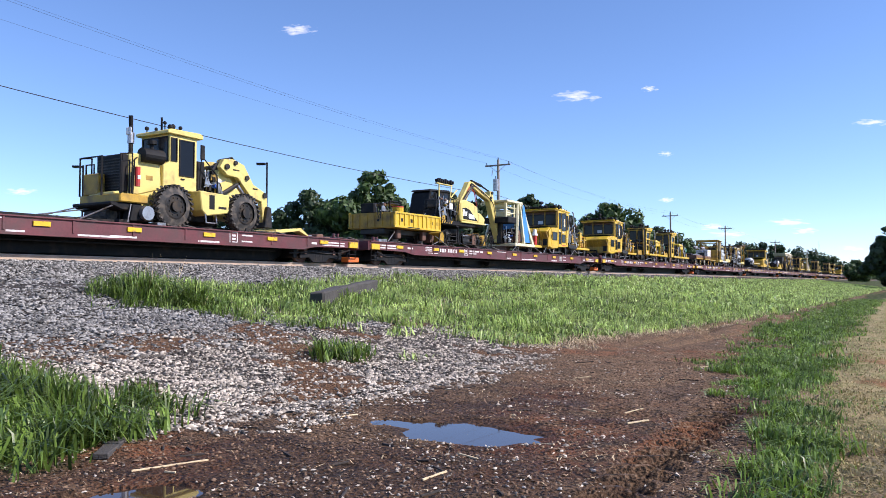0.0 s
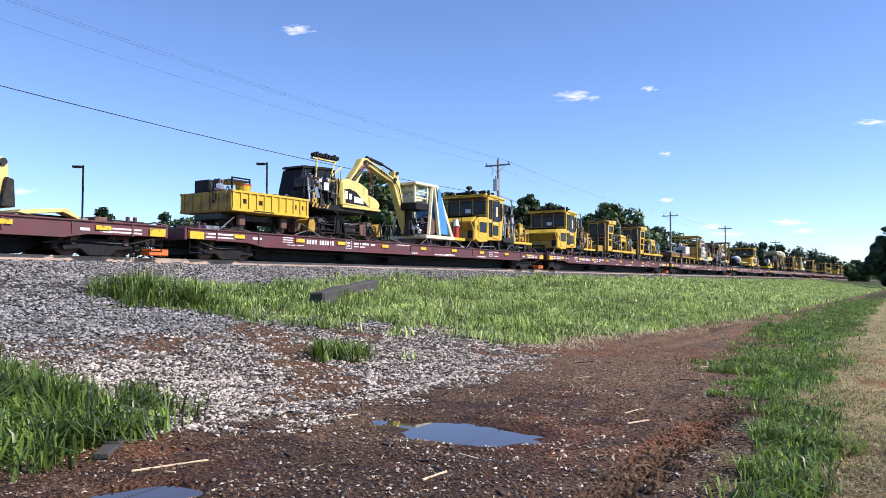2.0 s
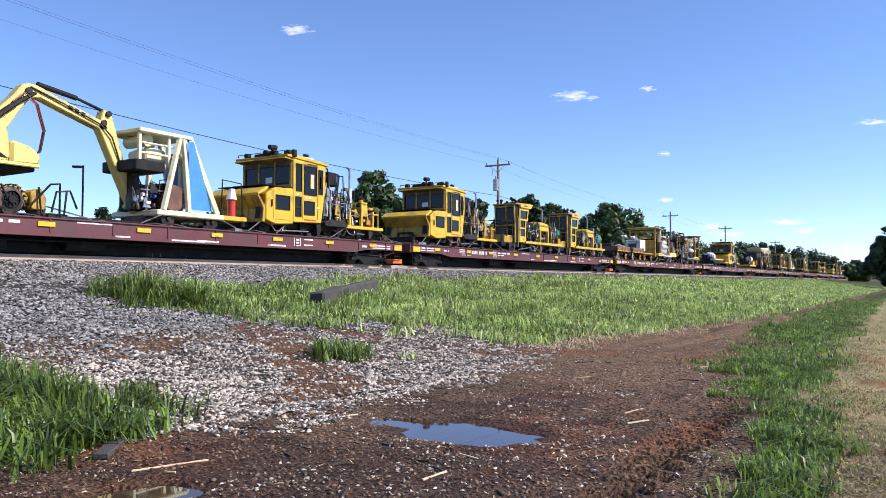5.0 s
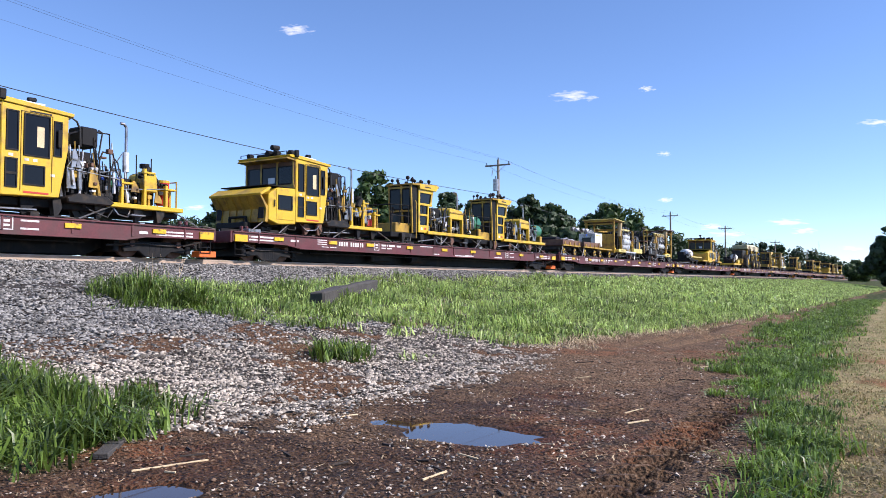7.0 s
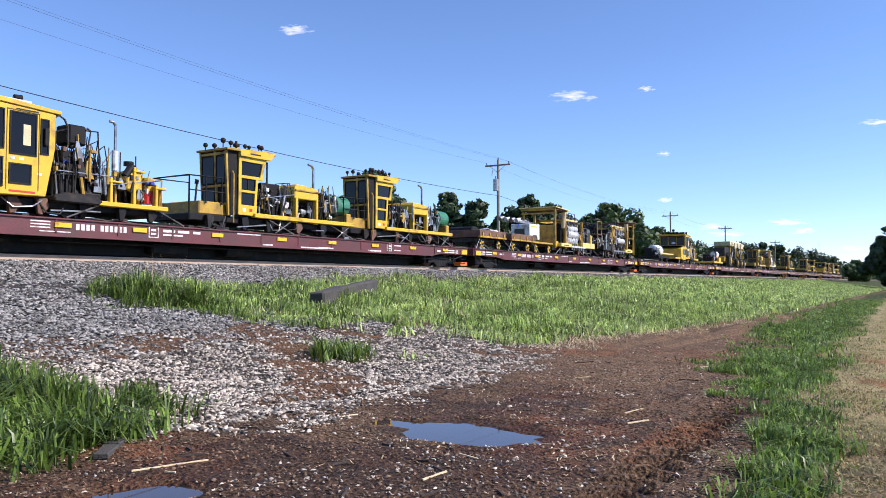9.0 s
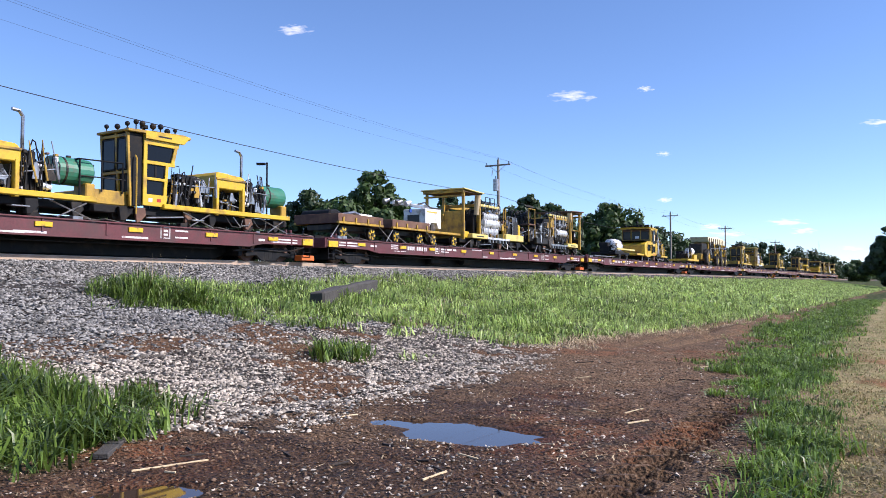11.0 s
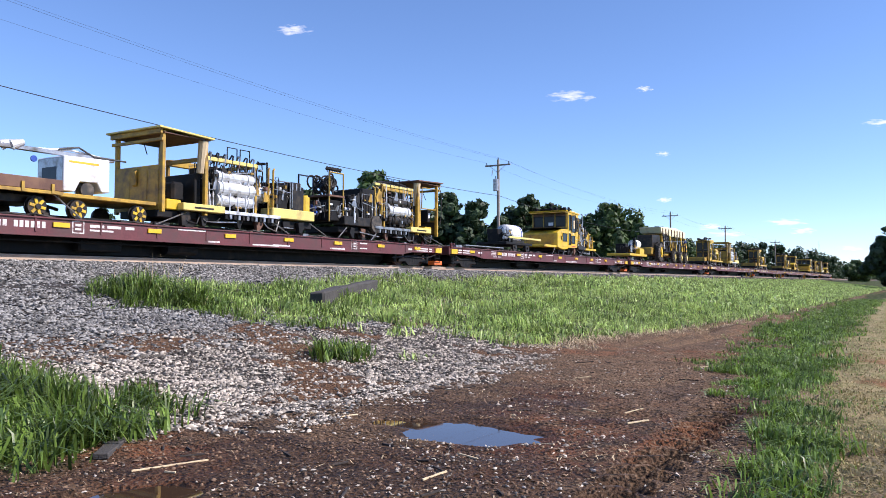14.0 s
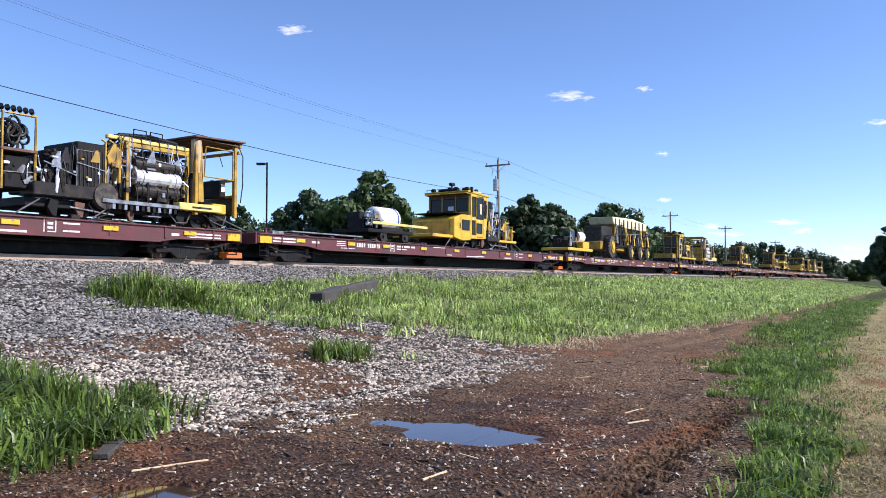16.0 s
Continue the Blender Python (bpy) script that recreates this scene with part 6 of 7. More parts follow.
# ---- tie crane with a blue sheet ----
def tie_crane():
    t = thing("tie_crane", "pale yellow A-frame track crane with a blue side sheet", "track machine")
    part("base_frame", box(B(), -1.15, 1.15, 1.7, 4.4, 0.34, 0.52, 0.03), "cream", t)
    rail_wheel(t, 2.2, 0.26, 0.25, "grime", 0.95)
    rail_wheel(t, 4.0, 0.26, 0.25, "grime", 0.95)
    for sx in (-1, 1):
        for a, b in (((sx * 1.1, 1.95, 0.5), (sx * 0.75, 2.85, 3.0)), ((sx * 1.1, 4.15, 0.5), (sx * 0.75, 3.25, 3.0)), ((sx * 1.08, 2.95, 0.5), (sx * 0.8, 2.95, 2.9))):
            bm = B()
            d = Vector(b) - Vector(a)
            m = Matrix.Translation((Vector(a) + Vector(b)) / 2) @ d.to_track_quat("Z", "Y").to_matrix().to_4x4()
            box(bm, -0.07, 0.07, -0.08, 0.08, -d.length / 2, d.length / 2, 0.012, m)
            part("frame_leg", bm, "cream", t)
    bm = slab(B(), [(3.0, 2.85), (3.2, 2.85), (4.0, 0.62), (3.0, 0.62)], 0.98, 1.0)
    bmesh.ops.bisect_plane(bm, geom=bm.verts[:] + bm.edges[:] + bm.faces[:], plane_co=(0, 3.4, 0), plane_no=(0, 1, 0.2))
    part("blue_sheet", bm, "blue", t, "bright blue plastic sheet")
    part("blue_sheet_end", box(B(), -0.6, 0.8, 3.35, 3.42, 0.7, 2.6, 0.02), "blue", t)
    part("top_frame", box(B(), -0.85, 0.85, 1.25, 3.3, 2.92, 3.06, 0.03), "cream", t)
    part("seat_shell", slab(B(), [(1.75, 2.1), (1.7, 2.4), (2.0, 2.55), (2.5, 2.5), (2.6, 2.1)], -0.4, 0.5, 0.05), "cream", t)
    for z in (2.3, 2.62):
        part("top_rail", tube(B(), [(0.68, 1.35, z), (0.68, 2.95, z)], 0.04), "cream", t)
    part("tall_mast", box(B(), 0.4, 0.55, 3.05, 3.2, 0.52, 3.0, 0.02), "cream", t)
    part("cable_drum", rod(rod(B(), (0.2, 2.5, 0.95), (0.9, 2.5, 0.95), 0.34, 18), (0.85, 2.5, 0.95), (0.92, 2.5, 0.95), 0.42, 18), "brown", t)
    part("winch", rod(B(), (-0.5, 1.8, 2.75), (0.5, 1.8, 2.75), 0.2, 14), "cream", t)
    for y in (1.3, 2.4):
        part("upright", box(B(), 0.62, 0.74, y, y + 0.1, 1.9, 2.95, 0.01), "cream", t)
    part("control_box", box(B(), -0.6, 1.05, 0.95, 2.05, 1.68, 2.02, 0.03), "black", t)
    part("control_post", box(B(), 0.1, 0.4, 1.3, 1.6, 0.5, 1.68, 0.02), "grime", t)
    machinery(t, -0.8, 0.9, 1.2, 3.0, 0.5, 1.55, 41, 10, 5)
    part("operator_seat", box(B(), 0.3, 0.8, 2.1, 2.6, 0.95, 1.4, 0.08), "black", t)
    part("rear_platform", box(B(), -0.9, 1.1, 4.35, 5.5, 0.36, 0.52, 0.02), "yellow", t)
    btl = part("gas_bottle", rod(B(), (0.85, 5.0, 0.52), (0.85, 5.0, 1.15), 0.14, 14), "red", t, "red gas bottle")
    part("white_cover", rod(B(), (0.85, 5.0, 1.12), (0.85, 5.02, 1.5), 0.19, 10, 0.10), "white", btl)
    railing(t, [(1.0, 4.4, 0.5), (1.0, 4.45, 1.75), (1.0, 5.3, 1.7), (1.0, 5.4, 0.5)], 0.022)
    chain(t, (1.1, 2.0, 0.4), (1.3, 1.0, 0.03))
    chain(t, (1.1, 4.2, 0.4), (1.3, 5.0, 0.03))
    return t


# ---- ballast regulator ----
def regulator(seed, wings=True, hood=1.4, tail=5.9, shift=0.0):
    """Cab machine: plough and hood ahead of the cab, engine and broom frame behind. y = 0 is the cab's front wall."""
    t = thing("ballast_regulator", "bright yellow ballast regulator with a glazed cab and front plough" if wings else "yellow track machine with a glazed cab", "track machine", "cab track machines")
    part("main_frame", box(B(), -0.92, 0.92, -hood + 0.05, tail, 0.28, 0.52, 0.03), "black", t)
    rail_wheel(t, -1.0, 0.30, 0.28, "grime")
    rail_wheel(t, 2.6, 0.30, 0.28, "grime")
    hd = part("hood", slab(B(), [(-hood, 0.5), (-hood, 1.42), (-hood + 0.1, 1.52), (-0.9, 1.72), (0.02, 1.76), (0.02, 0.42), (-0.9, 0.36)], -1.28, 1.28, 0.03), "yellow", t)
    part("hood_door", box(B(), 1.28, 1.295, -1.02, -0.12, 0.55, 1.66, 0.004), "yellow", hd)
    window(hd, "x", -0.9, -0.22, 0.95, 1.42, 1.296)
    part("latch", box(B(), 1.295, 1.32, -1.15, -1.10, 1.0, 1.25), "grime", hd)
    part("hood_top", box(B(), -1.22, 1.22, -hood, 0.0, 1.765, 1.80, 0.01), "black", hd)
    cab = part("cab", slab(B(), [(0.0, 0.5), (0.0, 2.92), (1.85, 2.82), (1.85, 1.9), (1.6, 0.55)], -1.28, 1.30, 0.02), "yellow", t)
    part("roof", slab(B(), [(-0.35, 2.93), (-0.4, 3.02), (0.1, 3.05), (2.0, 2.92), (1.98, 2.82)], -1.38, 1.34, 0.015), "yellow", cab)
    for u0, u1, z0, z1 in ((0.16, 0.42, 1.72, 2.70), (0.62, 1.28, 1.62, 2.68), (0.62, 1.15, 0.85, 1.32), (0.14, 0.40, 1.12, 1.45), (0.14, 0.40, 0.75, 1.05), (1.45, 1.62, 1.7, 2.6)):
        window(cab, "x", u0, u1, z0, z1, 1.302)
    part("door_seam", tube(B(), [(1.31, 0.52, 0.66), (1.31, 0.52, 2.76), (1.31, 1.38, 2.74), (1.31, 1.38, 0.68)], 0.012), "worn_shaded_yellow", cab)
    part("name_bar", box(B(), 1.302, 1.307, 0.75, 1.35, 2.75, 2.80), "grime", cab)
    part("red_strip", box(B(), 1.302, 1.307, 0.6, 1.3, 0.60, 0.65), "red", cab)
    for y, z in ((0.62, 1.45), (0.85, 1.45), (0.2, 1.53), (1.35, 1.1)):
        part("notice_plate", box(B(), 1.302, 1.307, y, y + 0.12, z, z + 0.07), "white", cab)
    part("curtain", box(B(), 1.309, 1.312, 0.95, 1.15, 1.85, 2.4), "straw", cab)
    # Brown and darker yellow over the yellow cab put shade on its front.
    bm = box(B(), -1.26, 1.26, -0.03, 0.0, 1.80, 2.90, 0.005)
    part("shaded_front_wall", bm, "brown", cab)
    for x in (-1.27, -0.47, 0.37, 1.17):
        part("front_post", box(B(), x - 0.03, x + 0.06, -0.06, -0.03, 1.80, 2.90, 0.006), "worn_shaded_yellow", cab)
    part("front_ledge", box(B(), -1.26, 1.26, -0.07, -0.03, 1.80, 1.93, 0.01), "worn_shaded_yellow", cab)
    part("seat_back", box(B(), -0.1, 0.25, -0.040, -0.036, 2.03, 2.25), "white", cab)
    for u0, u1 in ((-1.12, -0.52), (-0.40, 0.32), (0.44, 1.12)):
        window(cab, "y", u0, u1, 2.0, 2.62, -0.03)
    part("sun_visor", slab(B(), [(-0.5, 2.86), (-0.45, 2.92), (0, 2.9), (0, 2.82)], -1.30, 1.30, 0.005), "worn_shaded_yellow", cab)
    ac = part("air_conditioner", box(B(), -0.7, 0.3, -0.1, 0.75, 3.05, 3.2, 0.05), "black", cab)
    for x, y, q_ in ((0.5, -0.2, 0.13), (0.75, 0.25, 0.11), (0.2, -0.3, 0.12), (-0.9, -0.2, 0.10), (1.05, 0.0, 0.12), (1.1, 0.9, 0.07), (0.55, 1.2, 0.08)):
        bm = rod(B(), (x, y, 2.98), (x, y, 3.1), 0.03, 6)
        rod(bm, (x, y - 0.1, 3.12), (x, y + 0.1, 3.14), q_, 10)
        part("roof_lamp", bm, "black", cab)
    part("roof_step", box(B(), 0.4, 1.25, 0.3, 1.2, 2.99, 3.05, 0.01), "white", cab)
    part("corner_lamp", box(B(), 1.3, 1.42, -0.12, 0.06, 2.95, 3.22, 0.02), "black", cab)
    part("horn", rod(rod(B(), (0.0, 0.2, 3.22), (0.0, 0.2, 3.45), 0.05, 8), (0, 0.05, 3.45), (0, 0.4, 3.48), 0.10, 10), "black", ac)
    part("roof_rail", tube(B(), [(-1.2, -0.4, 3.05), (-1.2, -0.4, 3.15), (1.2, -0.4, 3.15), (1.2, -0.4, 3.05)], 0.02), "black", cab)
    part("mirror", box(B(), 1.34, 1.38, 1.5, 1.62, 1.9, 2.4, 0.02), "black", cab)
    part("antenna", rod(B(), (0.9, 0.2, 3.0), (0.9, 0.2, 3.25), 0.05, 8), "black", cab)
    if wings:
        pl = part("plough", slab(B(), [(-hood - 0.42, 1.36), (-hood - 0.45, 1.44), (-hood, 1.70), (-hood + 0.12, 1.70), (-hood, 1.56)], -1.36, 1.30, 0.01), "yellow", t)
        # Face and ribs get the darker yellow to colour in their shaded side.
        part("plough_face", slab(B(), [(-hood - 0.16, 0.42), (-hood - 0.10, 0.9), (-hood - 0.42, 1.38), (-hood - 0.36, 1.40), (-hood - 0.02, 1.0), (-hood - 0.02, 0.42)], -1.30, 1.26, 0.008), "worn_shaded_yellow", pl)
        for k in range(6):
            x = -1.0 + k * 0.37
            part("plough_rib", slab(B(), [(-hood - 0.2, 0.45), (-hood - 0.14, 0.9), (-hood - 0.45, 1.36), (-hood - 0.3, 1.36), (-hood - 0.05, 0.9), (-hood - 0.05, 0.45)], x, x + 0.05), "worn_shaded_yellow", pl)
        # Slots are black plates on the face; their dark hollow is only coloured.
        for x in (-1.22, 0.92):
            part("slot_shade", slab(B(), [(-hood - 0.19, 0.55), (-hood - 0.14, 1.0), (-hood - 0.10, 1.0), (-hood - 0.15, 0.55)], x, x + 0.26), "black", pl)
        part("plough_arch", tube(B(), [(-0.45, -hood - 0.25, 0.3), (-0.4, -hood - 0.28, 0.62), (0.4, -hood - 0.28, 0.62), (0.45, -hood - 0.25, 0.3)], 0.06), "black", pl)
        part("push_beam", box(B(), -0.9, 0.6, -hood - 0.5, -hood - 0.2, 0.2, 0.42, 0.03), "black", pl)
    else:
        part("hood_grille", box(B(), -1.0, 1.0, -hood - 0.03, -hood, 0.65, 1.35, 0.01), "worn_shaded_yellow", hd)
        part("front_deck", box(B(), -1.2, 1.2, -hood - 1.9, -hood, 0.46, 0.62, 0.02), "yellow", t)
    machinery(t, 0.5, 1.25, 1.8, 3.6, 0.6, 2.3, seed + 12, 18, 6, "grime")
    part("intake_loop", tube(B(), [(1.0, 1.85, 2.1), (1.0, 1.87, 2.6), (1.0, 1.97, 2.8), (1.0, 2.12, 2.88), (1.0, 2.28, 2.8), (1.0, 2.38, 2.6), (1.0, 2.4, 2.1)], 0.03), "hose", t)
    part("lower_tray", slab(B(), [(1.9, 0.46), (1.85, 0.60), (2.2, 0.74), (3.1, 0.72), (3.35, 0.56), (3.2, 0.46)], 0.6, 1.28, 0.03), "grime", t)
    part("engine_guard", tube(B(), [(1.0, 1.95, 0.6), (1.05, 2.0, 2.4), (0.9, 2.4, 2.55)], 0.03), "black", t)
    machinery(t, -1.1, 1.15, 1.85, 3.5, 0.58, 2.45, seed, 18, 8)
    part("muffler", box(B(), 0.3, 0.95, 2.45, 3.0, 2.15, 2.72, 0.05), "black", t)
    for k in range(3):
        part("guard_pipe", tube(B(), [(0.95 - 0.1 * k, 3.0 + 0.07 * k, 1.9), (0.95 - 0.1 * k, 3.12 + 0.07 * k, 2.62), (0.95 - 0.1 * k, 3.0 + 0.06 * k, 2.68)], 0.022), "steel" if k else "hose", t)
    railing(t, [(0.95, 2.95, 2.6), (0.95, 3.35, 2.62), (0.95, 3.4, 1.6)], 0.025)
    part("exhaust_pipe", tube(B(), [(0.7, 4.1, 1.2), (0.7, 4.1, 2.98), (0.7, 4.03, 3.06), (0.7, 3.9, 3.07)], 0.045, 8), "steel", t)
    part("exhaust_muffler", rod(B(), (0.7, 4.1, 1.6), (0.7, 4.1, 2.2), 0.1, 12), "silver", t)
    part("stay_rod", rod(B(), (0.7, 3.45, 1.4), (0.7, 3.98, 2.15), 0.02, 6), "steel", t)
    part("drive_motor", rod(rod(B(), (0.75, 3.25, 1.25), (0.75, 3.6, 1.25), 0.16, 14), (0.75, 3.6, 1.25), (0.75, 3.8, 1.25), 0.10, 12), "green", t, "green hydraulic motor")
    part("pump_head", box(B(), 0.75, 0.98, 3.62, 3.88, 1.1, 1.38, 0.03), "bluepart", t)
    part("fuel_tank", rod(B(), (0.9, 2.5, 0.72), (0.9, 3.4, 0.72), 0.2, 14), "black", t)
    part("rear_deck", box(B(), -1.15, 1.18, 3.3, tail, 0.46, 0.60, 0.02), "yellow", t)
    for y0, h in ((3.75, 1.35), (4.55, 1.75), (5.35, 1.3)):
        if y0 < tail - 0.2:
            part("broom_post", box(B(), 0.86, 1.0, y0, y0 + 0.10, 0.6, h, 0.015), "yellow", t)
            part("broom_post", box(B(), 0.70, 0.8, y0 + 0.3, y0 + 0.38, 0.6, h - 0.15, 0.012), "worn_shaded_yellow", t)
            part("post_cap", box(B(), 0.68, 1.02, y0 - 0.02, y0 + 0.40, h - 0.15, h - 0.09, 0.01), "yellow", t)
    machinery(t, -0.8, 0.98, 3.6, tail - 0.3, 0.6, 1.75, seed + 5, 14, 6)
    part("broom_motor", rod(B(), (0.85, tail - 1.35, 1.45), (0.85, tail - 1.1, 1.8), 0.12, 12), "black", t)
    part("drum", rod(B(), (0.6, tail - 0.35, 0.7), (0.6, tail - 0.35, 1.42), 0.2, 14), "red" if wings else "brown", t)
    part("rear_guard", tube(B(), [(0.95, tail - 0.1, 0.55), (0.95, tail - 0.1, 1.45), (-0.8, tail - 0.1, 1.45), (-0.8, tail - 0.1, 0.55)], 0.03), "worn_shaded_yellow", t)
    for y, top in ((tail - 0.8, 2.15), (tail - 1.35, 2.2)):
        part("whip_aerial", rod(B(), (0.6, y, 1.2), (0.6, y, top), 0.02, 5), "grime", t)
    part("rear_engine_cover", slab(B(), [(tail - 1.35, 1.05), (tail - 1.35, 1.55), (tail - 1.2, 1.66), (tail - 0.85, 1.6), (tail - 0.8, 1.05)], 0.2, 0.95, 0.03), "yellow", t)
    part("air_filter", rod(rod(B(), (0.6, tail - 1.05, 1.62), (0.6, tail - 1.05, 1.85), 0.06, 8), (0.6, tail - 1.05, 1.82), (0.6, tail - 1.05, 1.95), 0.15, 12), "black", t)
    part("drum_lid", rod(B(), (0.6, tail - 0.35, 1.42), (0.6, tail - 0.35, 1.5), 0.21, 14), "yellow", t)
    part("drum_band", rod(B(), (0.6, tail - 0.35, 1.1), (0.6, tail - 0.35, 1.25), 0.206, 14), "yellow", t)
    under_gear(t, -hood + 0.2, tail - 0.2, seed + 3)
    for a, b in (((1.1, -hood, 0.5), (1.3, -hood - 0.9, 0.03)), ((1.1, -0.1, 0.45), (1.3, -0.9, 0.03)), ((1.1, 3.4, 0.5), (1.3, 2.2, 0.03)), ((1.1, tail - 0.4, 0.5), (1.3, tail + 0.5, 0.03))):
        chain(t, a, b)
    return t


# ---- spiker ----
def spiker(seed):
    """y = 0 is the cab's front wall."""
    t = thing("spike_machine", "worn yellow spiking machine with a leaning cab and green tank", "track machine", "spiking machines")
    part("main_frame", box(B(), -0.9, 0.9, -2.0, 6.5, 0.30, 0.54, 0.03), "black", t)
    rail_wheel(t, -0.6, 0.30, 0.28, "grime")
    rail_wheel(t, 4.6, 0.30, 0.28, "grime")
    # The box is coloured darker yellow as a front that gets no sun.
    part("front_box", box(B(), -1.1, 0.85, -1.55, -0.1, 0.54, 0.98, 0.03), "worn_shaded_yellow", t)
    railing(t, [(0.9, -2.0, 0.5), (0.9, -2.0, 1.78), (0.9, -0.6, 1.82), (0.9, -0.6, 0.9)], 0.03)
    railing(t, [(-0.9, -2.0, 0.5), (-0.9, -2.0, 1.78), (0.9, -2.0, 1.78)], 0.03)
    railing(t, [(0.9, -1.3, 0.9), (0.9, -1.3, 1.8)], 0.025)
    railing(t, [(0.9, -2.0, 1.3), (0.9, -0.5, 1.32)], 0.02)
    railing(t, [(-0.9, -0.5, 0.9), (-0.9, -0.5, 1.8), (-0.9, -2.0, 1.78)], 0.025)
    part("control_lever", rod(rod(B(), (0.6, -1.5, 0.9), (0.62, -1.45, 1.6), 0.035, 6), (0.6, -1.45, 1.55), (0.62, -1.44, 1.7), 0.07, 8), "black", t)
    cab = part("cab", slab(B(), [(-0.35, 0.55), (-0.50, 2.80), (1.15, 2.84), (0.95, 1.95), (0.75, 0.7)], -0.30, 1.02, 0.02), "black", t)
    # Front posts, rails and plate carry shade in their yellow; the side stays bright.
    for x in (-0.32, 0.40, 0.93):
        part("cab_post", slab(B(), [(-0.42, 0.55), (-0.56, 2.80), (-0.47, 2.80), (-0.34, 0.55)], x, x + 0.09, 0.01), "worn_shaded_yellow", cab)
    for z, yy in ((0.9, -0.45), (1.55, -0.49), (2.66, -0.555)):
        part("cab_rail", box(B(), -0.30, 1.0, yy, yy + 0.05, z, z + 0.09, 0.01), "worn_shaded_yellow", cab)
    part("front_plate", box(B(), -0.28, 0.40, -0.44, -0.40, 0.6, 0.9, 0.01), "worn_shaded_yellow", cab)
    # side wall as a frame of bars round its openings
    part("side_post", slab(B(), [(-0.02, 0.6), (0.0, 2.80), (0.13, 2.80), (0.12, 0.6)], 1.03, 1.09, 0.01), "yellow", cab)
    part("side_post", slab(B(), [(0.70, 0.6), (0.82, 1.95), (0.93, 1.95), (0.83, 0.6)], 1.03, 1.09, 0.01), "yellow", cab)
    part("side_post", slab(B(), [(1.0, 1.95), (1.22, 2.80), (1.34, 2.80), (1.13, 1.95)], 1.03, 1.09, 0.01), "yellow", cab)
    for ya, yb, z, hh in ((-0.02, 1.16, 1.90, 0.11), (0.0, 0.88, 1.40, 0.09), (0.0, 0.83, 0.60, 0.36), (0.0, 1.3, 2.50, 0.30)):
        part("side_bar", slab(B(), [(ya, z), (ya, z + hh), (yb + hh * 0.2, z + hh), (yb, z)], 1.032, 1.088, 0.008), "yellow", cab)
    part("notice_plate", box(B(), 1.09, 1.095, 0.18, 0.32, 0.72, 0.84), "white", cab)
    part("notice_plate", box(B(), 1.09, 1.095, 0.5, 0.64, 0.74, 0.84), "red", cab)
    for u0, u1, z0, z1 in ((0.13, 1.1, 2.02, 2.49), (0.13, 0.44, 1.5, 1.88), (0.5, 0.78, 1.5, 1.88), (0.13, 0.72, 0.98, 1.38)):
        window(cab, "x", u0, u1, z0, z1, 1.03, "black", 0.03)
    window(cab, "y", -0.20, 0.36, 1.70, 2.60, -0.50)
    window(cab, "y", 0.52, 0.90, 1.70, 2.60, -0.50)
    window(cab, "y", -0.20, 0.36, 1.05, 1.48, -0.46)
    part("roof", slab(B(), [(-0.62, 2.80), (-0.62, 2.88), (1.5, 2.98), (1.75, 2.90), (1.7, 2.84)], -0.40, 1.16, 0.015), "worn_shaded_yellow", cab)
    part("roof_fascia", slab(B(), [(0.0, 2.66), (0.0, 2.90), (1.72, 2.94), (1.45, 2.66)], 1.10, 1.17, 0.01), "yellow", cab)
    part("fascia_bar", box(B(), 1.17, 1.174, 0.45, 0.95, 2.76, 2.81), "grime", cab)
    lamps_on_roof(t, 0.85, -0.6, 1.5, 2.93, 7, seed)
    lamps_on_roof(t, -0.2, -0.6, 1.5, 2.90, 6, seed + 1)
    part("beacon", rod(rod(B(), (0.4, 0.5, 2.9), (0.4, 0.5, 3.32), 0.04, 8), (0.4, 0.5, 3.12), (0.4, 0.5, 3.22), 0.12, 10), "black", t)
    part("air_conditioner", box(B(), -0.4, 0.5, 0.8, 1.4, 2.92, 3.1, 0.06), "black", t)
    part("cab_ladder", tube(B(), [(1.15, -0.3, 0.3), (1.15, -0.3, 2.0), (1.08, -0.3, 2.1)], 0.025), "worn_shaded_yellow", t)
    machinery(t, -0.95, 1.05, 0.95, 2.75, 0.55, 1.85, seed, 14, 9)
    part("sill_beam", box(B(), 0.95, 1.18, 0.7, 6.4, 0.54, 0.70, 0.02), "yellow", t)
    cb = part("workhead_housing", slab(B(), [(2.80, 1.42), (2.80, 1.84), (2.92, 1.98), (4.05, 1.90), (4.18, 1.78), (4.18, 1.42)], -0.9, 1.12, 0.03), "yellow", t)
    part("housing_lip", box(B(), 1.12, 1.16, 2.82, 4.18, 1.72, 1.79, 0.01), "worn_shaded_yellow", cb)
    for y in (2.85, 4.02):
        part("housing_post", box(B(), 0.95, 1.14, y, y + 0.12, 0.5, 1.5, 0.015), "yellow", cb)
    part("housing_cap", box(B(), 0.3, 0.95, 3.0, 3.6, 1.9, 2.0, 0.04), "pale", cb)
    machinery(t, -0.8, 1.0, 2.95, 4.05, 0.45, 1.45, seed + 3, 8, 9)
    machinery(t, -0.9, 0.95, 4.15, 5.25, 0.55, 1.95, seed + 6, 12, 5, "bluepart")
    machinery(t, 0.5, 1.2, 0.9, 2.8, 0.6, 2.05, seed + 12, 14, 5, "steel")
    machinery(t, 0.5, 1.15, 4.2, 5.3, 0.6, 2.1, seed + 14, 12, 4, "white")
    part("exhaust_pipe", tube(B(), [(0.5, 4.55, 1.3), (0.5, 4.55, 2.78), (0.5, 4.45, 2.92), (0.5, 4.25, 2.94)], 0.05, 8), "steel", t)
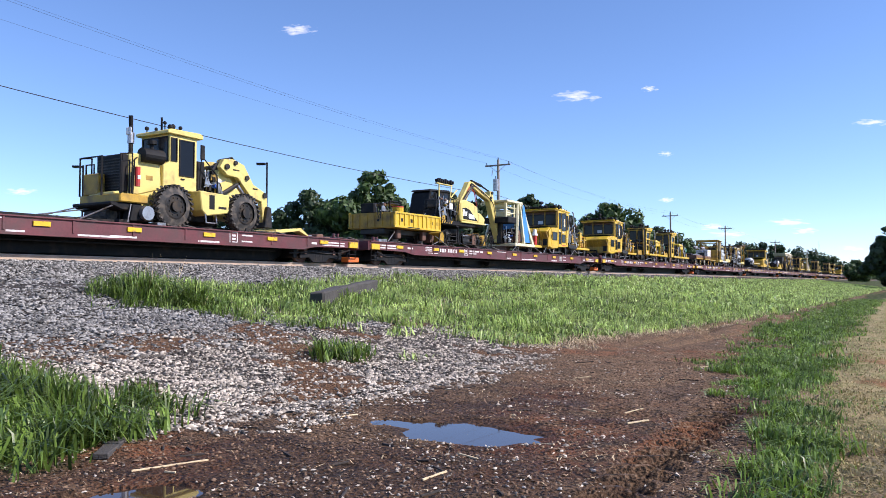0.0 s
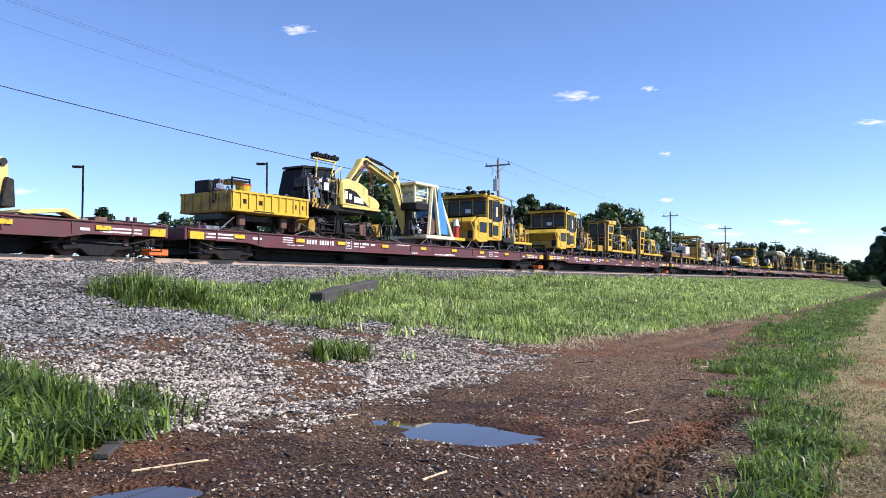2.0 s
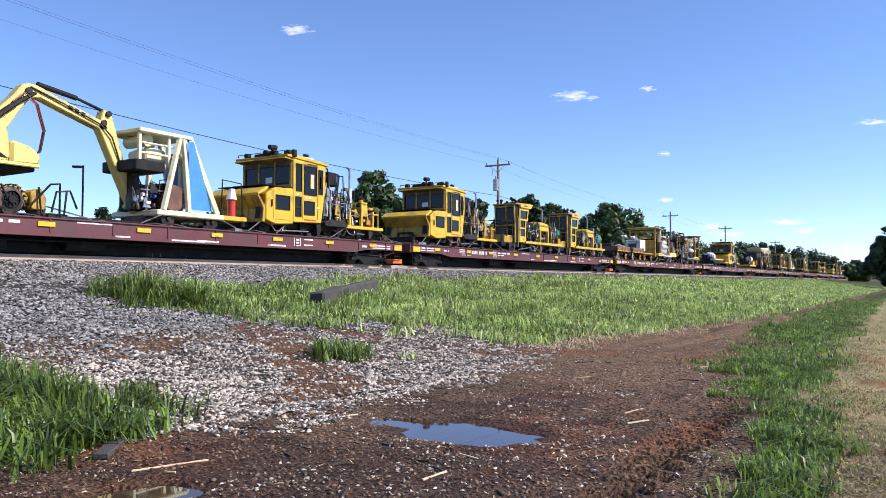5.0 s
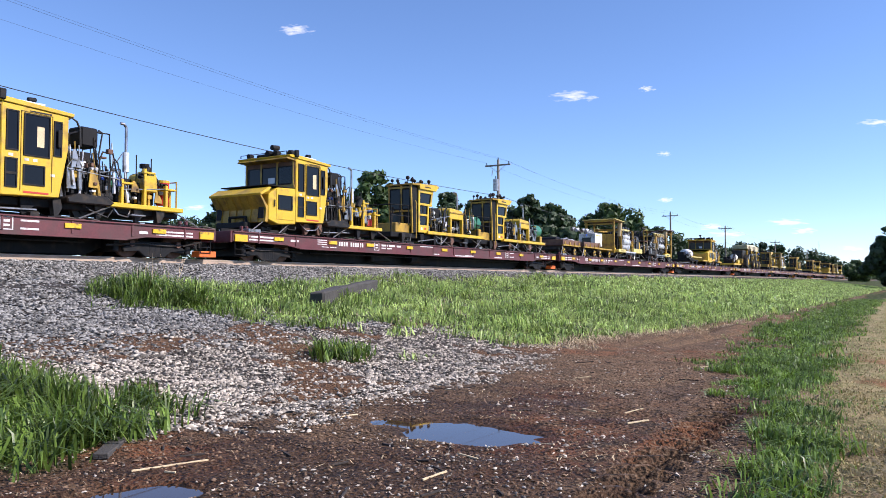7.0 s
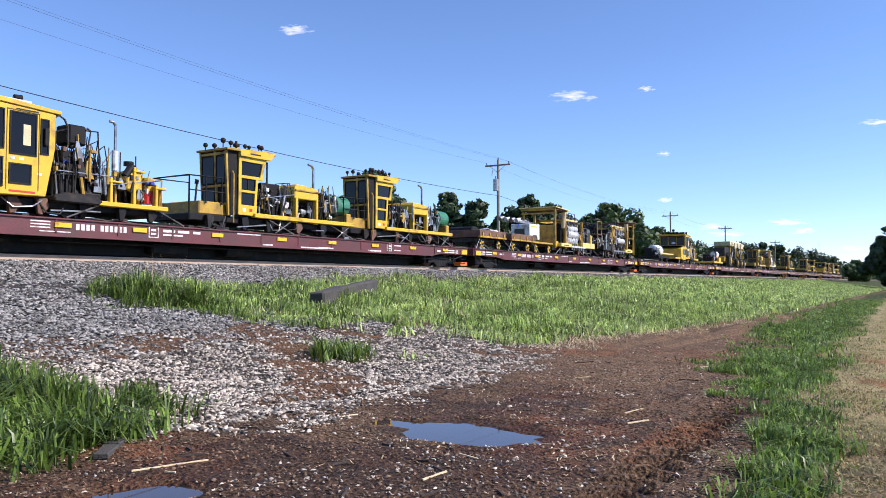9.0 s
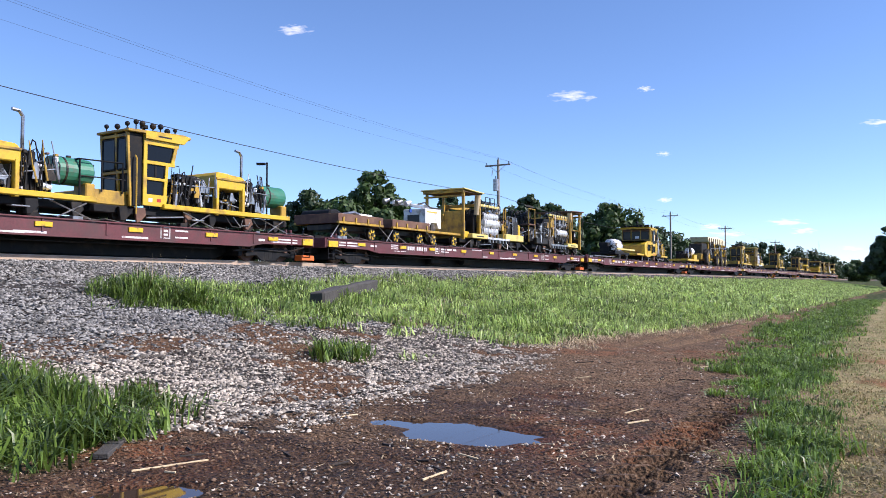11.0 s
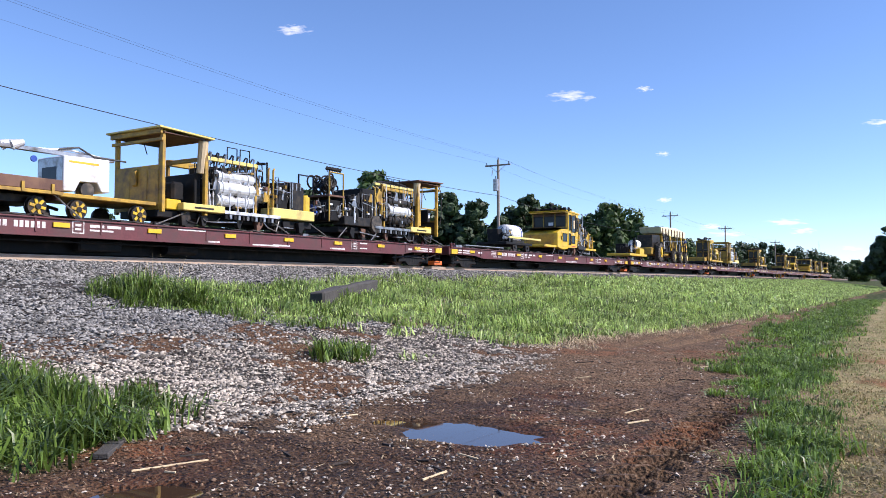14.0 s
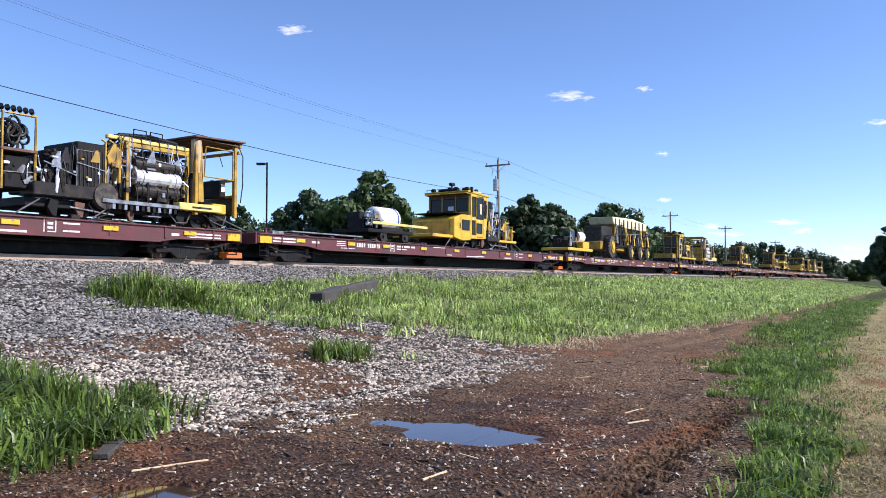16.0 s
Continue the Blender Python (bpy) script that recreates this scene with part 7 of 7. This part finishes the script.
    bm = rod(B(), (0.5, 5.35, 1.42), (0.5, 6.45, 1.42), 0.40, 22)
    bmesh.ops.create_uvsphere(bm, u_segments=18, v_segments=8, radius=0.39, matrix=Matrix.Translation((0.5, 6.45, 1.42)) @ Matrix.Diagonal((1, 0.35, 1, 1)))
    tank = part("fuel_tank", bm, "green", t, "green cylindrical tank")
    part("tank_strap", rod(B(), (0.5, 5.6, 1.42), (0.5, 5.66, 1.42), 0.41, 22), "grime", tank)
    part("filler_cap", rod(B(), (0.5, 5.9, 1.8), (0.5, 5.9, 1.88), 0.07, 10), "grime", tank)
    part("tank_stand", box(B(), 0.3, 0.9, 6.2, 6.5, 0.54, 1.1, 0.03), "worn_shaded_yellow", t)
    under_gear(t, -1.8, 6.3, seed + 3)
    for a, b in (((1.1, 1.5, 0.5), (1.3, 2.6, 0.03)), ((1.1, 2.6, 0.5), (1.3, 1.6, 0.03)), ((1.1, 5.0, 0.5), (1.3, 6.1, 0.03)), ((1.1, 6.1, 0.5), (1.3, 5.1, 0.03))):
        chain(t, a, b)
    return t


# ---- canopy machines ----
def hose_rack(t, seed):
    """A tall frame at the rear hung with black hose coils, lamps along its top."""
    rk = part("hose_rack", tube(B(), [(0.95, 7.95, 0.7), (0.95, 7.95, 2.72), (0.95, 7.05, 2.72), (0.95, 7.05, 0.6)], 0.04), "worn_shaded_yellow", t)
    part("rack_frame", tube(B(), [(-0.7, 7.95, 0.7), (-0.7, 7.95, 2.72), (-0.7, 7.05, 2.72), (-0.7, 7.05, 0.6)], 0.04), "black", rk)
    part("rack_shelf", box(B(), -0.7, 1.0, 7.0, 8.0, 1.72, 1.80, 0.01), "brown", rk)
    part("rack_box", box(B(), -0.5, 0.9, 7.1, 7.85, 0.75, 1.6, 0.03), "black", rk)
    r = random.Random(seed)
    for k in range(34):
        x, y, z, q_ = r.uniform(-0.3, 0.85), r.uniform(7.18, 7.82), r.uniform(1.95, 2.52), r.uniform(0.12, 0.24)
        tilt = r.uniform(-0.6, 0.6)
        pts = [(x + tilt * q_ * math.cos(a), y + q_ * math.cos(a), z + q_ * 1.1 * math.sin(a)) for a in np.linspace(0, 6.28, 13)]
        part("coiled_hose", tube(B(), pts, 0.038, 6), "hose" if k % 6 else "grime", rk)
    for k in range(6):
        y = 7.08 + k * 0.165
        part("rack_lamp", rod(rod(B(), (0.8, y, 2.72), (0.8, y, 2.82), 0.02, 6), (0.75, y - 0.03, 2.86), (0.85, y + 0.05, 2.9), 0.065, 10), "black", rk)


def canopy_machine(seed, light=True):
    """y = 0 is the operator's front panel, the body runs on to y = 8."""
    t = thing("tie_exchanger", "open yellow tie machine with canopy roof and silver cylinders" if light else "dark tie machine with canopy roof and black tanks", "track machine", "canopy track machines")
    body_y = "worn_shaded_yellow"
    part("main_frame", box(B(), -0.9, 0.9, 0.0, 7.3, 0.30, 0.56, 0.03), "black", t)
    rail_wheel(t, 1.4, 0.30, 0.28, "grime")
    rail_wheel(t, 5.6, 0.30, 0.28, "grime")
    # The light machine's front panel takes the darkened yellow for its unlit side.
    fp = part("front_panel", box(B(), -1.2, 1.05, 0.0, 0.10, 0.52, 1.95 if light else 1.15, 0.015), body_y if light else "grime", t)
    for x0, x1 in ((-1.1, -0.4), (-0.25, 0.45), (0.55, 1.0)) if light else ():
        part("panel_plate", box(B(), x0, x1, -0.015, 0.0, 0.7, 1.8, 0.004), body_y, fp)
    part("panel_flap", slab(B(), [(-0.02, 1.88), (-0.12, 1.75), (-0.08, 1.35), (-0.02, 1.3)], -0.2, 0.0, 0.01), "worn_shaded_yellow", fp)
    if not light:
        part("instrument_panel", box(B(), -0.2, 0.9, 0.25, 0.5, 1.15, 1.75, 0.03), "black", t)
        part("dial_plate", box(B(), 0.9, 0.912, 0.3, 0.45, 1.35, 1.6), "white", t)
    for x, y in ((1.12, 0.05), (1.12, 1.75), (-1.12, 0.05), (-1.12, 1.75)):
        part("canopy_post", box(B(), x - 0.07, x + 0.07, y - 0.06, y + 0.06, 0.45, 3.02, 0.01), body_y if light else "worn_shaded_yellow", t)
    roof = part("canopy_roof", slab(B(), [(-0.25, 3.06), (-0.25, 3.12), (1.95, 3.03), (1.95, 2.97)], -1.35, 1.35, 0.01), "pale" if light else "brown", t)
    part("roof_frame", box(B(), -1.25, 1.25, -0.15, -0.05, 2.90, 3.05, 0.01), body_y, roof)
    part("roof_frame", box(B(), -1.25, 1.25, -0.1, 0.0, 2.68, 2.78, 0.01), body_y, roof)
    part("roof_lining", box(B(), -1.25, 1.25, 0.0, 1.85, 2.93, 2.965), "brown", roof)
    part("rolled_curtain", rod(B(), (1.0, 1.66, 1.85), (1.08, 1.70, 2.92), 0.14, 10, 0.17), "straw", t)
    part("operator_seat", box(B(), 0.0, 0.55, 0.9, 1.4, 0.9, 1.55, 0.08), "black", t)
    part("control_stand", box(B(), -0.6, 0.9, 1.5, 1.75, 0.56, 1.85, 0.03), "black", t)
    part("wiper_arm", rod(B(), (0.3, -0.02, 2.65), (0.45, -0.02, 2.3), 0.015, 5), "black", t)
    part("step_plate", box(B(), 0.95, 1.28, 0.75, 2.5, 0.56, 0.80, 0.02), "pale", t)
    part("step_lettering", box(B(), 1.28, 1.284, 1.2, 2.0, 0.64, 0.70), "grime", t)
    rn = part("side_channel", box(B(), 1.0, 1.25, 2.5, 5.2, 0.56, 0.68, 0.01), "silver" if light else "steel", t)
    for k in range(13):
        part("channel_tooth", box(B(), 1.05, 1.22, 2.56 + k * 0.2, 2.66 + k * 0.2, 0.40, 0.56), "steel" if k % 2 else "black", rn)
    part("seat_box", box(B(), 0.2, 1.0, 0.3, 0.9, 0.56, 0.9, 0.03), "yellow", t)
    # cylinders and gantry
    for k, (z, r_) in enumerate(((1.45, 0.26), (1.85, 0.20), (1.05, 0.2))):
        bm = rod(B(), (0.92, 2.35, z), (0.92, 4.0, z), r_, 18)
        rod(bm, (0.92, 2.5, z), (0.92, 2.56, z), r_ + 0.025, 18)
        rod(bm, (0.92, 3.7, z), (0.92, 3.76, z), r_ + 0.025, 18)
        part("ram_cylinder", bm, "silver" if light or k == 0 else "grime", t)
    part("rear_cylinder", rod(B(), (0.6, 4.35, 1.5), (0.6, 4.95, 1.5), 0.36, 18), "silver", t)
    g = part("gantry", box(B(), 0.88, 1.0, 1.9, 4.3, 2.34, 2.48, 0.02), "worn_shaded_yellow" if not light else "pale", t)
    part("gantry_rail", box(B(), -1.0, -0.85, 1.9, 4.3, 2.28, 2.50, 0.02), body_y, g)
    for y in (1.95, 4.2):
        for x in (-1.0, 0.93):
            part("gantry_post", box(B(), x - 0.06, x + 0.06, y - 0.05, y + 0.05, 0.55, 2.5, 0.01), "worn_shaded_yellow", g)
        part("gantry_cross", box(B(), -1.0, 0.95, y - 0.05, y + 0.05, 2.32, 2.46, 0.01), "worn_shaded_yellow", g)
    for y0 in (2.9, 3.5):
        railing(t, [(0.9, y0, 2.5), (0.9, y0, 2.92), (0.9, y0 + 0.45, 2.92), (0.9, y0 + 0.45, 2.5)], 0.022)
    part("air_receiver", rod(B(), (0.2, 2.6, 2.62), (0.2, 3.4, 2.62), 0.11, 12), "grime", t)
    machinery(t, -0.95, 1.05, 1.95, 4.2, 0.6, 2.2, seed, 22, 12)
    machinery(t, -0.9, 1.1, 2.0, 4.1, 1.5, 2.45, seed + 2, 12, 7, "silver")
    machinery(t, 0.2, 1.0 if light else 1.12, 1.9, 4.6, 0.6, 2.6, seed + 21, 20, 8, "steel")
    machinery(t, -0.9, 1.1, 4.4, 6.0, 1.0, 2.2, seed + 23, 14, 5, "grime")
    for k in range(7):
        y = 2.0 + k * 0.33
        part("top_hose", tube(B(), [(0.95, y, 2.0), (1.0, y + 0.1, 2.62), (0.6, y + 0.4, 2.72), (0.2, y + 0.5, 2.4)], 0.03), "hose" if k % 2 else "steel", t)
    for k in range(6):
        y = 2.1 + k * 0.37
        part("riser_pipe", tube(B(), [(1.12, y, 0.68), (1.12, y, 1.1 + 0.15 * (k % 3)), (1.0, y + 0.1, 1.3 + 0.15 * (k % 3))], 0.02), "silver" if light else "grime", t)
    for y in (4.75, 5.0):
        part("guide_post", tube(B(), [(1.05, y, 0.6), (1.05, y, 2.35), (1.0, y + 0.1, 2.42)], 0.04), "worn_shaded_yellow", t)
    # rear half
    part("rear_frame", box(B(), 0.5, 1.15, 4.9, 7.2, 0.60, 0.98, 0.03), "pale" if light else "grime", t)
    part("hydraulic_tank", box(B(), -0.8, 0.95, 5.2, 5.9, 0.9, 1.95, 0.04), "black", t)
    part("engine_house", box(B(), -0.9, 1.0, 6.0, 6.75, 0.75, 1.9, 0.04), "black", t)
    part("house_louvre", box(B(), 1.0, 1.012, 6.08, 6.68, 0.9, 1.75), "grime", t)
    part("tank_guard", tube(B(), [(1.05, 5.2, 0.95), (1.05, 5.2, 2.0), (1.05, 5.9, 2.0), (1.05, 5.9, 0.95)], 0.025), "steel", t)
    part("filter", rod(B(), (0.9, 5.05, 1.0), (0.9, 5.05, 1.5), 0.12, 12), "yellow", t)
    if light:
        part("rear_drum", rod(rod(B(), (0.75, 6.95, 0.98), (0.75, 6.95, 1.55), 0.26, 16), (0.75, 6.95, 1.5), (0.75, 6.95, 1.62), 0.2, 16), "yellow", t)
        part("radiator_core", box(B(), -0.6, 0.98, 6.0, 6.6, 1.0, 2.05, 0.03), "grime", t)
        for k in range(3):
            part("radiator_bar", box(B(), 0.98, 1.01, 6.05 + 0.22 * k, 6.12 + 0.22 * k, 1.05, 2.0), "steel", t)
    else:
        hose_rack(t, seed)
        # open windscreen frame and dash before the seat
        for z in (1.15, 1.72):
            part("front_bar", box(B(), -1.1, 1.1, -0.02, 0.06, z, z + 0.1, 0.01), "worn_shaded_yellow", t)
        part("inner_post", slab(B(), [(1.35, 0.9), (1.45, 2.98), (1.62, 2.98), (1.58, 0.9)], 0.98, 1.08, 0.01), "worn_shaded_yellow", t)
        part("window_frame", tube(B(), [(1.14, 0.15, 1.75), (1.14, 0.15, 2.75), (1.14, 1.35, 2.75), (1.14, 1.4, 1.75), (1.14, 0.15, 1.75)], 0.03), "worn_shaded_yellow", t)
        part("grab_rail", tube(B(), [(1.2, -0.15, 1.0), (1.25, -0.2, 1.6), (1.25, -0.2, 2.6), (1.18, -0.1, 2.9)], 0.022), "grime", t)
        part("rear_wheel", rod(B(), (0.95, 5.05, 0.75), (1.2, 5.05, 0.75), 0.38, 20), "rubber", t)
        part("radiator_core", box(B(), -0.6, 1.05, 5.0, 5.9, 0.95, 2.25, 0.03), "black", t)
        machinery(t, 0.2, 1.15, 4.2, 5.0, 0.6, 2.6, seed + 41, 14, 6, "silver")
        machinery(t, 0.2, 1.18, 5.9, 7.0, 0.7, 2.2, seed + 43, 12, 4, "grime")
        part("top_beam", box(B(), 0.85, 1.0, 1.9, 4.9, 2.5, 2.62, 0.02), "pale", t)
        part("top_duct", tube(B(), [(0.7, 2.2, 2.72), (0.7, 3.2, 2.8), (0.7, 4.3, 2.7), (0.8, 4.8, 2.3)], 0.08, 8), "black", t)
        for k in range(7):
            part("radiator_fin", box(B(), 1.05, 1.07, 5.05 + 0.12 * k, 5.09 + 0.12 * k, 1.0, 2.05), "grime", t)
    machinery(t, -0.8, 0.95, 6.8, 8.1, 0.8, 1.6, seed + 9, 8, 4)
    under_gear(t, 0.3, 7.2, seed + 3)
    for a, b in (((1.1, 1.0, 0.5), (1.3, -0.3, 0.03)), ((1.1, 4.8, 0.5), (1.3, 5.6, 0.03)), ((1.1, 7.0, 0.5), (1.3, 7.8, 0.03))):
        chain(t, a, b)
    return t


# ---- white compressor cart with a folded light mast ----
def light_tower():
    t = thing("light_tower", "white generator box with a folded lighting mast on a cart", "generator")
    part("cart_frame", box(B(), -1.0, 1.05, -0.3, 2.9, 0.62, 0.74, 0.02), "worn_shaded_yellow", t)
    part("cart_end", box(B(), -1.0, 1.05, -0.4, -0.3, 0.5, 0.8, 0.02), "brown", t)
    rail_wheel(t, 0.3, 0.30, 0.27, "yellow", 0.95)
    rail_wheel(t, 2.3, 0.30, 0.27, "yellow", 0.95)
    bx = part("housing", slab(B(), [(0.0, 0.84), (0.0, 1.84), (1.45, 1.88), (1.45, 0.90), (1.2, 0.9), (1.05, 1.16), (0.5, 1.14), (0.35, 0.84)], -0.55, 0.75, 0.02), "white", t)
    part("vent", box(B(), -0.3, 0.4, -0.015, 0.0, 1.1, 1.55), "glass", bx)
    # Grey plate laid over the white end to colour it as the shaded side.
    part("housing_end_shade", box(B(), -0.5, 0.7, -0.008, 0.0, 0.9, 1.8), "steel", bx)
    part("stripe", box(B(), 0.752, 0.756, 0.15, 1.1, 1.66, 1.72), "reflector", bx)
    part("trailer_wheel", rod(B(), (0.45, 0.78, 0.92), (0.70, 0.78, 0.92), 0.22, 16), "rubber", t)
    mast = part("mast", box(B(), 0.05, 0.2, -2.0, 2.0, 1.92, 2.04, 0.01), "steel", t)
    part("mast_arm", tube(B(), [(0.12, -0.6, 2.0), (0.12, 0.6, 2.12), (0.12, 2.0, 1.98)], 0.04), "silver", mast)
    for k, (x, y, z) in enumerate(((0.5, -2.1, 1.92), (0.5, -1.35, 1.95), (-0.3, -2.0, 2.05), (-0.3, -1.2, 2.05))):
        bm = rod(B(), (x, y, z), (x + 0.1, y + 0.28, z + 0.12), 0.15, 14, 0.08)
        part("floodlight", bm, "silver" if k % 2 else "steel", mast)
    part("winch_wheel", rod(B(), (0.25, -0.6, 1.7), (0.3, -0.6, 1.7), 0.09, 14), "bluepart", mast)
    part("cable", tube(B(), [(0.2, 0.2, 2.1), (0.2, 0.8, 2.22), (0.2, 1.3, 2.0), (0.2, 2.4, 2.0)], 0.03), "hose", mast)
    return t


def tank_cart():
    t = thing("tank_cart", "rail cart with a round white plastic tank and pump", "rail cart")
    part("frame", box(B(), -1.0, 1.0, 0.0, 3.5, 0.42, 0.58, 0.02), "black", t)
    part("side_rail", box(B(), 1.0, 1.1, 0.2, 4.6, 0.78, 0.9, 0.01), "pale", t)
    rail_wheel(t, 1.2, 0.28, 0.26, "grime", 0.9)
    rail_wheel(t, 2.9, 0.28, 0.26, "grime", 0.9)
    bm = rod(B(), (0, 1.7, 1.15), (0, 3.1, 1.15), 0.56, 26)
    bmesh.ops.create_uvsphere(bm, u_segments=20, v_segments=10, radius=0.55, matrix=Matrix.Translation((0, 1.7, 1.15)) @ Matrix.Diagonal((1, 0.4, 1, 1)))
    tk = part("tank", bm, "white", t)
    part("tank_strap", rod(B(), (0, 2.9, 1.15), (0, 2.98, 1.15), 0.575, 26), "bluepart", tk)
    part("filler_cap", rod(B(), (0, 2.3, 1.68), (0, 2.3, 1.76), 0.14, 12), "black", tk)
    machinery(t, -0.7, 0.8, 0.1, 1.5, 0.58, 1.5, 61, 8, 4)
    part("tank_saddle", box(B(), -0.6, 0.6, 1.6, 3.2, 0.58, 0.75, 0.02), "grime", t)
    return t


def haul_machine():
    t = thing("material_handler", "tall yellow and cream material handler with big wheels", "track machine")
    for y, z, r_ in ((2.2, 0.95, 0.93),):
        tyre_wheel(t, 1.25, y, z, r_, 0.5, 24, "yellow")
        tyre_wheel(t, -1.25, y, z, r_, 0.5, 24, "yellow")
    for y in (6.8, 9.2, 11.2):
        tyre_wheel(t, 1.25, y, 0.62, 0.62, 0.42, 20, "pale")
        tyre_wheel(t, -1.25, y, 0.62, 0.62, 0.42, 20, "pale")
    part("chassis", box(B(), -0.7, 0.7, 0.8, 12.4, 0.7, 1.35, 0.05), "worn_shaded_yellow", t)
    part("engine_house", slab(B(), [(1.0, 1.3), (1.0, 2.5), (3.4, 2.6), (3.6, 1.3)], -0.7, 0.7, 0.05), "grime", t)
    cab = part("cab", box(B(), -0.8, 0.8, 3.8, 5.6, 1.3, 3.0, 0.05), "worn_shaded_yellow", t)
    window(cab, "x", 4.1, 5.3, 2.0, 2.8, 0.802)
    part("hopper", slab(B(), [(3.0, 2.75), (2.6, 3.3), (8.0, 3.45), (11.6, 3.2), (11.2, 2.6), (6.0, 2.55)], -1.0, 1.0, 0.04), "cream", t)
    for k in range(8):
        part("hopper_rib", box(B(), 1.0, 1.06, 3.2 + k * 1.0, 3.35 + k * 1.0, 2.6, 3.2, 0.01), "brown", t)
    for y in (6.2, 8.0, 10.2, 11.9):
        part("leg", slab(B(), [(y, 1.2), (y - 0.5, 2.6), (y - 0.2, 2.6), (y + 0.35, 1.2)], 0.7, 1.0, 0.03), "yellow", t)
    machinery(t, -0.8, 0.95, 6.0, 11.8, 1.3, 2.55, 71, 14, 10)
    machinery(t, 0.2, 1.2, 3.0, 11.5, 1.0, 3.0, 73, 24, 14)
    return t


def small_engine_cart():
    t = thing("power_jack_cart", "small yellow engine cart with a white tank", "rail cart")
    part("frame", box(B(), -1.0, 1.0, 0, 4.6, 0.4, 0.6, 0.02), "yellow", t)
    rail_wheel(t, 0.9, 0.28, 0.26, "grime")
    rail_wheel(t, 3.7, 0.28, 0.26, "grime")
    machinery(t, -0.8, 0.9, 0.4, 2.6, 0.6, 1.7, 81, 8, 5)
    part("tank", rod(B(), (0.3, 2.9, 1.45), (0.3, 4.0, 1.45), 0.4, 18), "white", t)
    part("stand", box(B(), -0.3, 0.9, 3.0, 4.2, 0.6, 1.1, 0.03), "yellow", t)
    part("post", box(B(), 0.4, 0.6, 2.6, 2.8, 0.6, 2.0, 0.02), "black", t)
    return t


def rail_bundle():
    t = thing("steel_bars", "bundle of steel bars and dark tarpaulin on the push cart", "steel bars")
    for k in range(6):
        part("bar", rod(B(), (-0.8 + 0.3 * k, 0.1, 1.02), (-0.7 + 0.3 * k, 2.9, 1.05 + 0.03 * (k % 2)), 0.05, 8), "steel" if k % 2 else "grime", t)
    part("tarpaulin", slab(B(), [(0.0, 1.0), (0.1, 1.22), (0.5, 1.28), (0.9, 1.15), (1.2, 1.02)], -0.9, 0.7, 0.06), "black", t)
    part("folded_hose", tube(B(), [(0.6, 1.0, 1.1), (0.9, 1.4, 1.2), (0.7, 2.0, 1.15), (0.9, 2.6, 1.1)], 0.06), "steel", t)
    return t


def deck_plate():
    t = thing("steel_plate", "flat grey steel plate lying on the flat car deck", "plate")
    part("sheet", box(B(), -1.0, 1.15, 0, 4.3, 0.13, 0.19, 0.01), "steel", t)
    part("bearer", box(B(), -0.95, 1.1, 0.3, 0.45, 0.0, 0.13, 0.01), "tie", t)
    part("bearer", box(B(), -0.95, 1.1, 3.8, 3.95, 0.0, 0.13, 0.01), "tie", t)
    return t


def build_loads():
    ride(wheel_loader(), 13.0)
    ride(lifting_tine(), 21.0)
    ride(dump_cart(), 28.3)
    ride(cart_cargo(), 28.3)
    ride(excavator(), 32.05)
    ride(tie_crane(), 39.1)
    first = ride(regulator(101), 46.75)
    ride(regulator(103, True, 1.4, 5.7), 57.77)
    sp = ride(spiker(111), 66.5)
    ride(spiker(121), 74.5)
    ride(push_cart(3.1), 83.7)
    ride(push_cart(3.1), 87.5)
    ride(rail_bundle(), 83.7)
    ride(deck_plate(), 113.0)
    ride(light_tower(), 90.9)
    cm = ride(canopy_machine(131, True), 93.9)
    back = canopy_machine(141, False)
    back.scale = (1, -1, 1)
    MOVING.append((back, 110.15, DECK_Z, 0))
    ride(tank_cart(), 117.9)
    rg = ride(regulator(151, False, 1.7, 5.6), 126.4)
    ride(small_engine_cart(), 140.3)
    ride(haul_machine(), 146.6)
    for src, y, turn in ((sp, 168.5, 0), (cm, 177.5, 0), (back, 194.5, 0), (sp, 200.0, 0), (back, 221.0, 0), (sp, 226.5, 0), (first, 238.0, 0), (back, 253.5, 0), (rg, 262.0, 0), (sp, 273.0, 0), (cm, 283.0, 0), (first, 297.5, 0)):
        MOVING.append((copy_thing(src, pose(0, 0, 0)), y, DECK_Z, turn))


def build_train():
    first = flat_car(0)
    ride(first, FIRST)
    for i in range(1, 11):
        c = copy_thing(first, pose(0, 0, 0))
        ride(c, FIRST + CAR * i)
    build_loads()


def motions():
    """The train draws away to the near end, slowly gaining speed; clouds drift."""
    for ob, y, z, turn in MOVING:
        rows = []
        for k in range(9):
            t = SECONDS * k / 8
            rows.append((t, pose(TRACK_X, y - (4.69 * t + 0.0629 * t * t), z, 0, 0, turn)))
        walk(ob, rows)
    for ob, pos, rot in CLOUDS:
        walk(ob, [(0, Matrix.Translation(pos[0]) @ rot.to_matrix().to_4x4()), (SECONDS, Matrix.Translation(pos[1]) @ rot.to_matrix().to_4x4())])


build_ground()
water()
build_track()
build_train()
build_trees()
build_far_woods()
build_poles()
build_lamps()
build_mast()
build_clouds()
build_litter()
build_ground_cover()
motions()
